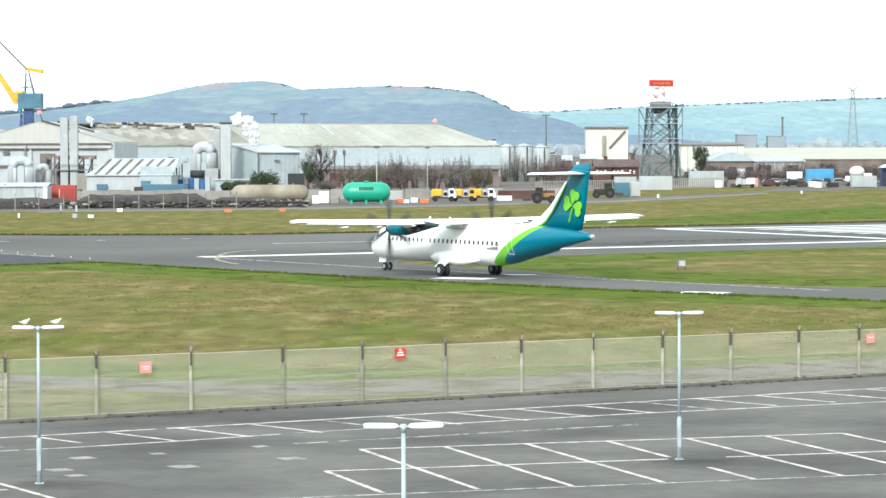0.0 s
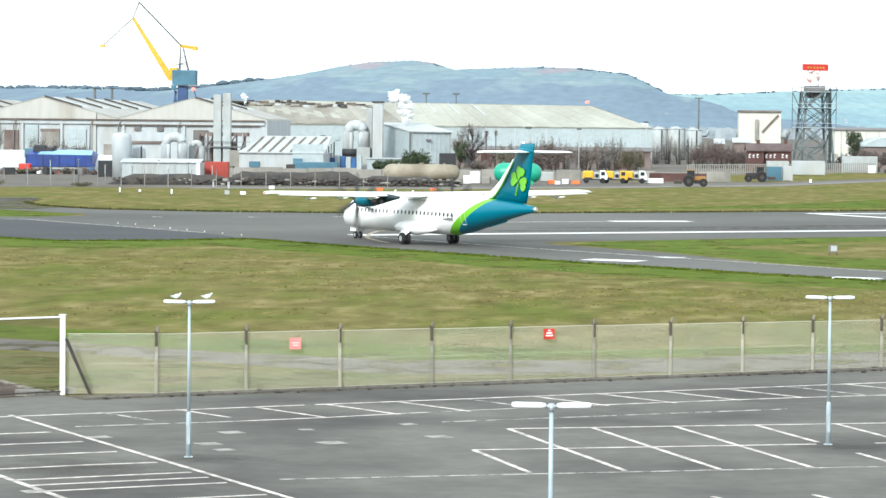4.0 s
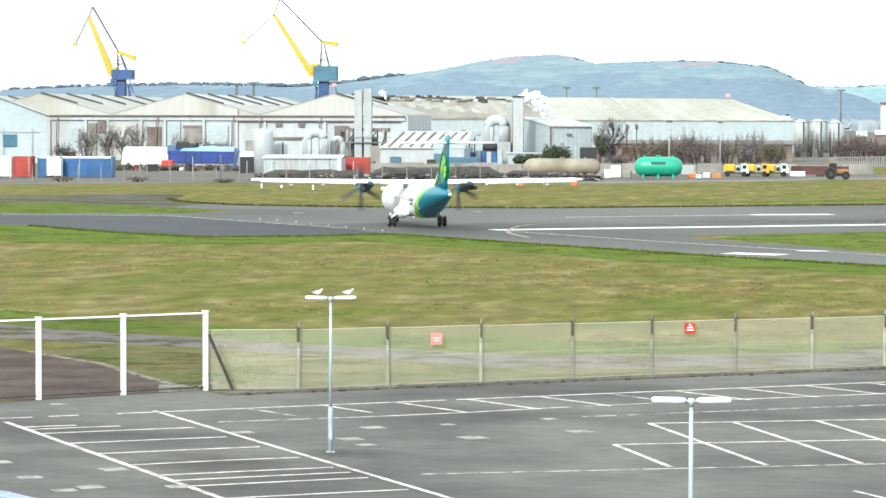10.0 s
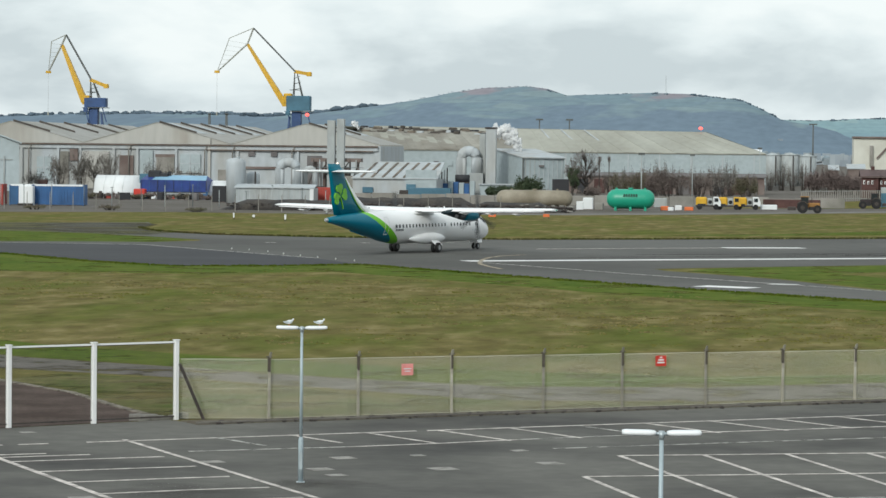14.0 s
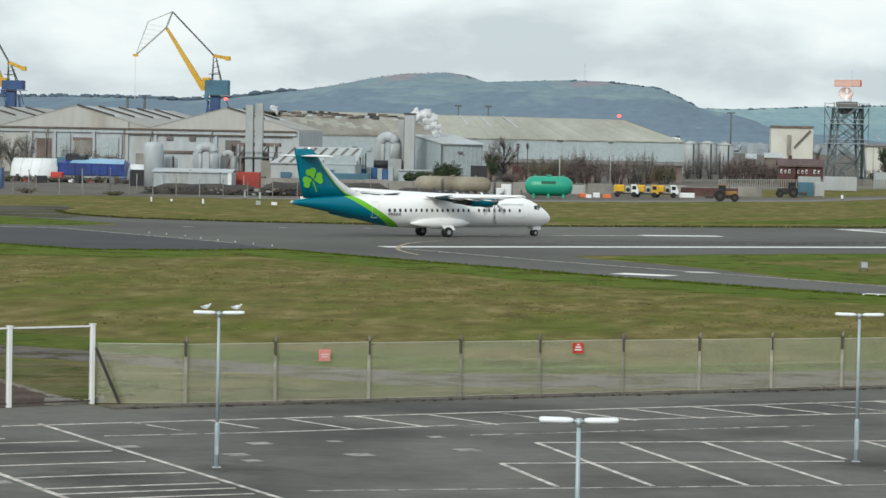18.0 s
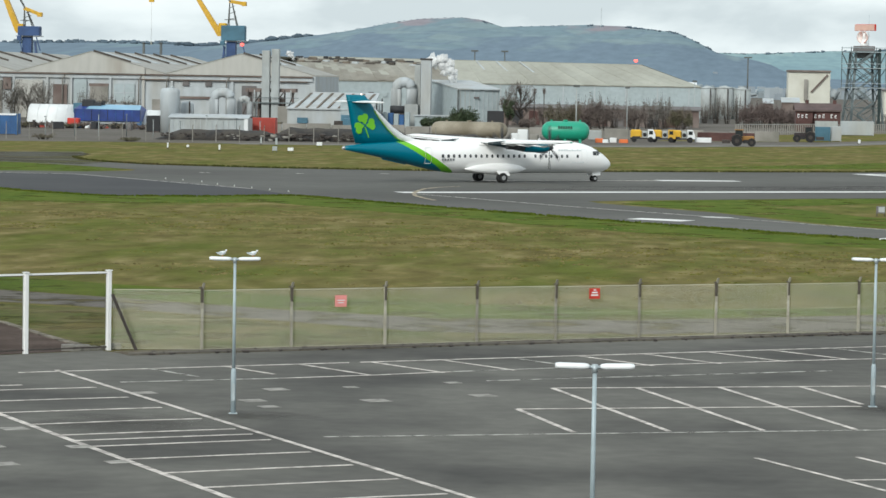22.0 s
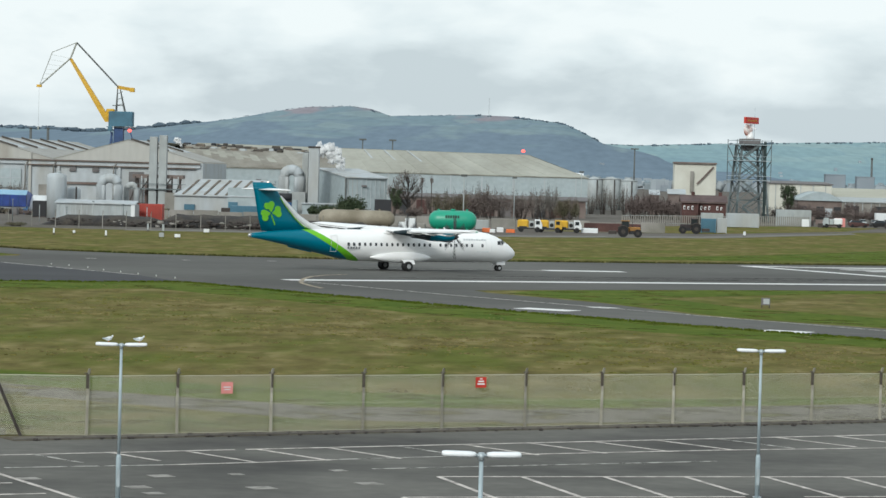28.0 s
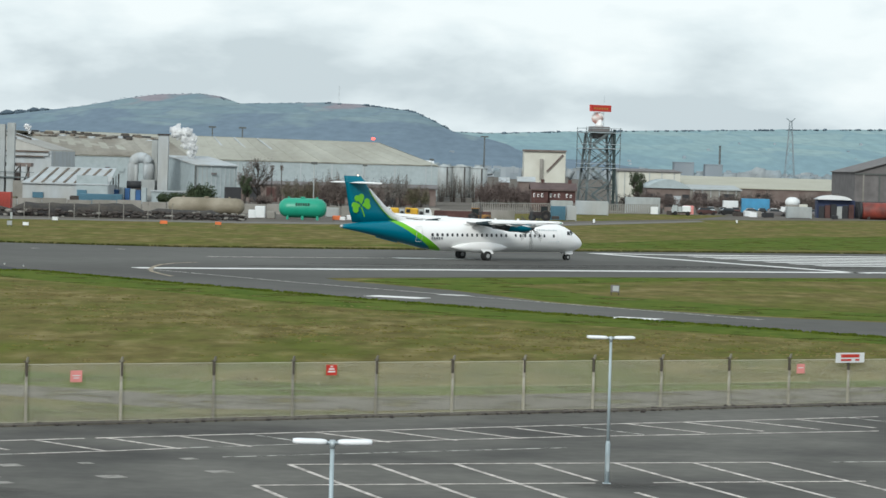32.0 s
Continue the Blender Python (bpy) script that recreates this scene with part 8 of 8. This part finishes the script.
def small_car(x, y, rz, material, label):
    c = base("parked_car", label, "car", "cars parked in the yard", m=pose(x, y, 0.016, 0, 0, rz))
    ring = lambda u, z0, z1, w: [(u, w, z0), (u, w, z1), (u, -w, z1), (u, -w, z0)]
    part("body", Shape().loft([ring(2.05, 0.4, 0.65, 0.7), ring(1.9, 0.28, 0.8, 0.82), ring(0.9, 0.25, 0.95, 0.86), ring(-1.8, 0.25, 1.0, 0.86), ring(-2.05, 0.4, 0.85, 0.75)][::-1]), material, c)
    part("glazing", Shape().loft([[(0.9, 0.75, 0.93), (0.9, -0.75, 0.93), (-1.75, -0.75, 0.98), (-1.75, 0.75, 0.98)], [(0.2, 0.6, 1.38), (0.2, -0.6, 1.38), (-1.3, -0.6, 1.4), (-1.3, 0.6, 1.4)]]), GLASS, c)
    part("roof", Shape().box(-0.55, 0, 1.385, 1.55, 1.24, 0.06, 0, 0.02), material, c)
    for u in (-1.3, 1.3):
        for s in (-0.78, 0.78):
            part("wheel", Shape().tube([(u, s - 0.1, 0.31), (u, s + 0.1, 0.31)], 0.31, 12), RUBBER, c)
    return c


CAR_PAINT = ((SIDING, "pale grey"), (RUBBER, "black"), (STEEL, "silver"), (BRICKRED, "dark red"), (PVC_W, "white"), (SLATE, "dark grey"), (RUBBER, "black"))
for k in range(13):
    m_, c_ = CAR_PAINT[k * 5 % 7]
    small_car(58.5 + k * 2.7, 622 + (k % 3) * 1.5, 88 + (k * 7 % 5), m_, c_ + " car parked in the distant yard")
for k in range(5):
    m_, c_ = CAR_PAINT[k * 3 % 7]
    small_car(51.5 + k * 4.9, 606 + k * 1.5, 4, m_, c_ + " car parked in the distant yard")
container(71.9, 660, 6.0, mat("sky blue tarpaulin", (0.07, 0.30, 0.52), 0.5), "sky-blue covered trailer in the yard", 0, 3.0)
container(66.6, 662, 3.2, PVC_W, "white steel yard container", 0, 2.4)
arch = base("arched_store", "pale grey store with a shallow arched roof", "building")
wall_box(arch, 50.8, 61.0, 700, 725, 0, 4.6, BROWN)
part("roof", Shape().loft([[(50.5 + 10.8 * k / 10, yy, 4.6 + 2.1 * math.sin(math.pi * k / 10)) for k in range(11)] for yy in (699.5, 726)], True, True), SIDING_B, arch)
for k in range(5):
    part("door", Shape().box(52.0 + k * 2.0, 699.9, 0.05, 1.7, 0.3, 2.8 if k % 2 else 3.2), (DARK, BROWN, DARK, SIDING_W, DARK)[k], arch)
random.seed(31)
for k in range(30):
    x, y = random.uniform(44, 100), random.uniform(585, 640)
    g = base("stored_load", "small mixed load standing in the yard", "load", "yard clutter")
    w, h = random.uniform(0.8, 2.6), random.uniform(0.6, 1.8)
    part("block", Shape().box(x, y, 0.1, w, 1.2, h, random.uniform(-.4, .4), 0.06), random.choice((PVC_W, RUST, CONC, BROWN, DARK, DARK, RUST)), g)
    part("pallet", Shape().box(x, y, 0, w * 0.94, 1.1, 0.1), BROWN, g)
for k in range(26):
    x, y = random.uniform(-116, -58), random.uniform(470, 535)
    g = base("stored_load", "small mixed load standing in the yard", "load", "yard clutter")
    w, h = random.uniform(0.8, 2.4), random.uniform(0.5, 1.3)
    part("block", Shape().box(x, y, 0.1, w, 1.4, h, random.uniform(-.4, .4), 0.06), random.choice((RUST, CONC, BROWN, SLATE, DARK, DARK, SIDING_B)), g)
    part("pallet", Shape().box(x, y, 0, w * 0.94, 1.3, 0.1), BROWN, g)
for k in range(15):
    x = -116 + k * 3.8 + random.uniform(-.6, .6)
    g = base("lamp_pole", "thin galvanised pole in the yard", "pole", "yard poles")
    h = random.uniform(2.2, 3.4)
    part("shaft", Shape().tube([(x, 420 + k * 1.2, 0), (x, 420 + k * 1.2, h)], 0.05, 6), GALV_D if k % 2 else SIDING, g)
    part("cap", Shape().box(x, 420 + k * 1.2, h, 0.3, 0.12, 0.1), GALV_D, g)
hm = base("hill_mast", "thin lattice mast on the hill crest", "mast")
for s in (-1, 1):
    part("leg", Shape().beam((-127 + s * 1.2, 4150, 84), (-127 + s * 0.2, 4150, 113), 0.3), SIDING, hm)
for k in range(6):
    part("brace", Shape().beam((-128 + k * 0.12, 4150, 88 + k * 4.5), (-126 - k * 0.12, 4150, 92 + k * 4.5), 0.2), SIDING, hm)

# ---- steam ----
def plume(x, y, z, h, label, seed):
    """Puffs strung along an upright line from the vent, widening as they rise; its foot is the pivot."""
    g = base("steam_plume", label, "steam", m=pose(x, y, z))
    rnd = random.Random(seed)
    for k in range(26):
        f = (k / 25) ** 0.9
        r = rnd.uniform(0.14, 0.2) * h * (0.4 + 0.6 * f) * 0.9
        part("puff", Shape().blob(0.07 * h * math.sin(5 * f) + rnd.gauss(0, 0.03 + 0.09 * f) * h, rnd.uniform(-.1, .1) * h, h * f * 0.92 + rnd.gauss(0, 0.04) * h, r * 1.1, r, r, seed + k, 0.5, 14, 9), SMOKE, g)
    return g


steam = plume(-44.9, 568, 8.6, 6.2, "white steam rising from the boiler house", 3)
steam_far = plume(-86.6, 650, 12.9, 2.2, "faint white steam over the factory roof", 9)

# ---- hills and the far town ----
def ridge(name, crest, y0, y1, material, label, seed, steps=12):
    """A hill mass whose skyline follows the crest, with folds down its face."""
    s, rows = Shape(), []
    xs = []
    for (xa, za), (xb, zb) in zip(crest, crest[1:]):
        n = max(1, int((xb - xa) / 14))
        xs += [(xa + (xb - xa) * i / n, za + (zb - za) * (i / n)) for i in range(n)]
    xs.append(crest[-1])
    for x, z in xs:
        col = []
        for k in range(steps + 1):
            f = k / steps
            fold = 5.0 * noise.noise(Vector((x * 0.012 + seed, f * 2.2, seed))) + 2.0 * noise.noise(Vector((x * 0.05, f * 5, seed)))
            zz = z * (f ** 0.8) + (fold * math.sin(math.pi * f)) + ((1.0 if x > -560 else 3.2) * noise.noise(Vector((x * 0.11, 0, seed))) if k == steps else 0)
            col.append((x, y0 + (y1 - y0) * f, max(zz, -1.0) if k else -1.0))
        rows.append(col)
    n = steps + 1
    v = [p for r in rows for p in r]
    f = [(i * n + j, (i + 1) * n + j, (i + 1) * n + j + 1, i * n + j + 1) for i in range(len(rows) - 1) for j in range(n - 1)]
    s.add(v, f, True)
    return single(name, s, material, label, kind="structure")


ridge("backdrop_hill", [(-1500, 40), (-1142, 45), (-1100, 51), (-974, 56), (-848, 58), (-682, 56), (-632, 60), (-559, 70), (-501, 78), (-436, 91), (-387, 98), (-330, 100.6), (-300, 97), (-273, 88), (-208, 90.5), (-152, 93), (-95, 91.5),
                        (-23, 83.5), (8, 69.5), (33, 56), (89, 46), (129, 35), (220, 24), (300, 14)], 3000, 4300, HILL_HAZED, "long moorland hill, blue-grey with painted haze", 2.0)
ridge("backdrop_far_hill", [(-200, 58), (16, 61), (87, 59.5), (211, 65.5), (388, 72), (565, 78), (713, 82), (1000, 86), (1600, 80)], 3600, 4700, HILL_FAR_HAZED, "far moorland hill, paled by painted haze", 7.0)
wood = Shape()
random.seed(44)
for (xa, za), (xb, zb), n in (((-152, 93), (-95, 91.5), 6), ((-95, 91.5), (-23, 83.5), 34), ((-23, 83.5), (8, 69.5), 20), ((8, 69.5), (33, 56), 9), ((-300, 97), (-273, 88), 5)):
    for k in range(n):
        f = random.random()
        r = random.uniform(1.2, 2.6)
        wood.blob(xa + (xb - xa) * f, 4296 - random.uniform(0, 60), za + (zb - za) * f - 1.2 + random.uniform(-1.5, 0.3), r * 1.4, r, r * 0.75, k, 0.4, 7, 5)
for k in range(230):
    x = random.uniform(-1250, -540)
    z = float(np.interp(x, [-1500, -1142, -1100, -974, -848, -682, -632, -559, -501], [40, 45, 51, 56, 58, 56, 60, 70, 78]))
    r = random.uniform(1.6, 4.2)
    wood.blob(x, 4290 - random.uniform(0, 70), z - 0.8 + random.uniform(-2, 0.6), r * random.uniform(1.2, 2.6), r, r, k, 0.4, 7, 5)
for k in range(60):
    x = random.uniform(-520, -180)
    z = float(np.interp(x, [-559, -501, -436, -387, -330, -300, -273, -208, -152], [70, 78, 91, 98, 100.6, 97, 88, 90.5, 93]))
    r = random.uniform(0.3, 0.6)
    wood.blob(x, 4290 - random.uniform(0, 30), z - 0.4, r * 3.0, r, r * 0.8, k, 0.4, 7, 5)
far_crest = [(-200, 58), (16, 61), (87, 59.5), (211, 65.5), (388, 72), (565, 78), (713, 82)]
for k in range(150):
    x = random.uniform(40, 700)
    z = float(np.interp(x, [c[0] for c in far_crest], [c[1] for c in far_crest]))
    r = random.uniform(0.8, 2.0) + (1.2 if random.random() < 0.15 else 0)
    wood.blob(x, 4690 - random.uniform(0, 40), z - 1.2, r * 1.6, r, r * 0.8, k, 0.4, 7, 5)
single("hillside_wood", wood, WOOD_HAZED, "far woods and hedges on the hill, hazed blue-grey", "wood", kind="stuff")
town = Shape()
random.seed(21)
for k in range(1100):
    x = random.uniform(-900, 700)
    y = random.uniform(2200, 2950)
    h = random.uniform(5, 10) + (6 if x < -250 else 0) * random.random()
    if k % 3:
        town.blob(x, y, h * 0.5, random.uniform(3, 9), 6, h * random.uniform(0.3, 0.6), k, 0.4, 7, 5)
    else:
        town.box(x, y, 0, random.uniform(4, 11), 9, h * random.uniform(0.6, 0.95))
for x, z in ((150, 7), (158, 9), (165, 11), (171, 9), (178, 7)):
    town.blob(x, 1500, z * 0.5, 6.5, 5, z * 0.62, int(x), 0.3, 9, 6)
single("far_town", town, HAZE_GREY, "distant trees and roofs below the hills in haze grey", "town", kind="stuff")
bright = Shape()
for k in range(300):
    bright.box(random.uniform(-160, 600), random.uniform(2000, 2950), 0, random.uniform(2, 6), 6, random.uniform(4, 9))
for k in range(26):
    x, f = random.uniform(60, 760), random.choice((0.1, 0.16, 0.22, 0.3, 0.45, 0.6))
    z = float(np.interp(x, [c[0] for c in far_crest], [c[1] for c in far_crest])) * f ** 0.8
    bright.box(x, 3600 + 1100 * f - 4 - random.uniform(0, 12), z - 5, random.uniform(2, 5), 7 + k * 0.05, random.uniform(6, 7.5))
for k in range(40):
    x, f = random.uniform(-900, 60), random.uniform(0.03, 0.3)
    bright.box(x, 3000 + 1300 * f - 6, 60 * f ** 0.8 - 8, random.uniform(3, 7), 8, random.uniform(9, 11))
single("far_houses", bright, FAR_WALL_HAZED, "distant houses below the hills, paled by painted haze", "town", kind="stuff")


# ---- what moves ----
TAXI = [
    (0.0, -1.53, 199.7, 32.3), (2.0, -8.8, 209.4, 33.3), (4.0, -15.57, 218.5, 34.2), (7.0, -24.1, 229.9, 35.2), (8.0, -26.2, 233.1, 32.3), (9.0, -28.1, 236.9, 25.6), (10.0, -29.5, 240.6, 16.9),
    (11.0, -30.15, 244.2, 5.2), (12.0, -30.15, 247.3, -4.5), (13.0, -29.75, 250.4, -13.7), (16.0, -25.55, 258.55, -40.3), (18.0, -20.9, 261.6, -51.5), (20.0, -18.3, 262.5, -55.5), (21.5, -17.6, 263.0, -55.6),
    (27.0, -17.3, 263.2, -55.6), (28.0, -16.0, 264.1, -55.8), (29.0, -13.6, 265.7, -55.7), (30.0, -9.97, 268.05, -55.6), (31.0, -4.1, 271.8, -55.6), (32.0, 4.27, 277.3, -55.6)]


def motions():
    walk(plane, [(t, pose(x, y, 0.02, 0, 0, a)) for t, x, y, a in TAXI])
    # wheels turn with the distance run; the propellers spin all the time
    n = 320
    ts = [r[0] for r in TAXI]
    xs, ys = np.interp(np.arange(n + 1) / 10, ts, [r[1] for r in TAXI]), np.interp(np.arange(n + 1) / 10, ts, [r[2] for r in TAXI])
    run = np.concatenate([[0], np.cumsum(np.hypot(np.diff(xs), np.diff(ys)))])
    for ob, x, y, r in plane_wheels:
        step = np.minimum(np.degrees(np.diff(run) / r), 80.0)
        turn = np.concatenate([[0], np.cumsum(step)])
        walk(ob, [(i / 10, pose(x, y, r) @ pose(0, 0, 0, -turn[i] % 360, 0, 0)) for i in range(n + 1)])
    for ob, x, y, z in plane_props:
        walk(ob, [(i / 30, pose(x, y, z) @ pose(0, 0, 0, 0, (i * 83.0) % 360, 0)) for i in range(961)])
    swing = [(i / 10, -15.0 - float(np.interp(i / 10, [r[0] for r in SWEEP], [r[1] for r in SWEEP]))) for i in range(321)]
    swing += [(27.7 + i / 30, -15.0 - float(np.interp(27.7 + i / 30, [r[0] for r in SWEEP], [r[1] for r in SWEEP]))) for i in (1, 2, 4, 5)]
    walk(aerial, [(t, pose(0, 0, 19.0) @ pose(0, 0, 0, 0, 0, a % 360)) for t, a in sorted(swing)])
    # the steam leans with the wind, about its foot
    for ob, p in ((steam, (-44.9, 568, 8.6)), (steam_far, (-86.6, 650, 12.9))):
        walk(ob, [(t, pose(*p) @ pose(0, 0, 0, 0, lean, 0)) for t, lean in ((0, -22), (4, -12), (9, -28), (12, -40), (16, -40), (20, -32), (23, -42), (25, -56), (28, -38), (30, -10), (32, -20))])


# seconds and degrees turned by the radar aerial, 0 when it faces the car park
SWEEP = [(0.0, -38), (1.4, 90), (3.4, 270), (18.65, 1710), (20.5, 1890), (22.45, 2070), (24.4, 2250), (27.7, 2555), (27.9, 2805), (28.0, 2816), (29.7, 2970), (30.75, 3060), (31.6, 3150), (32.0, 3194)]
motions()
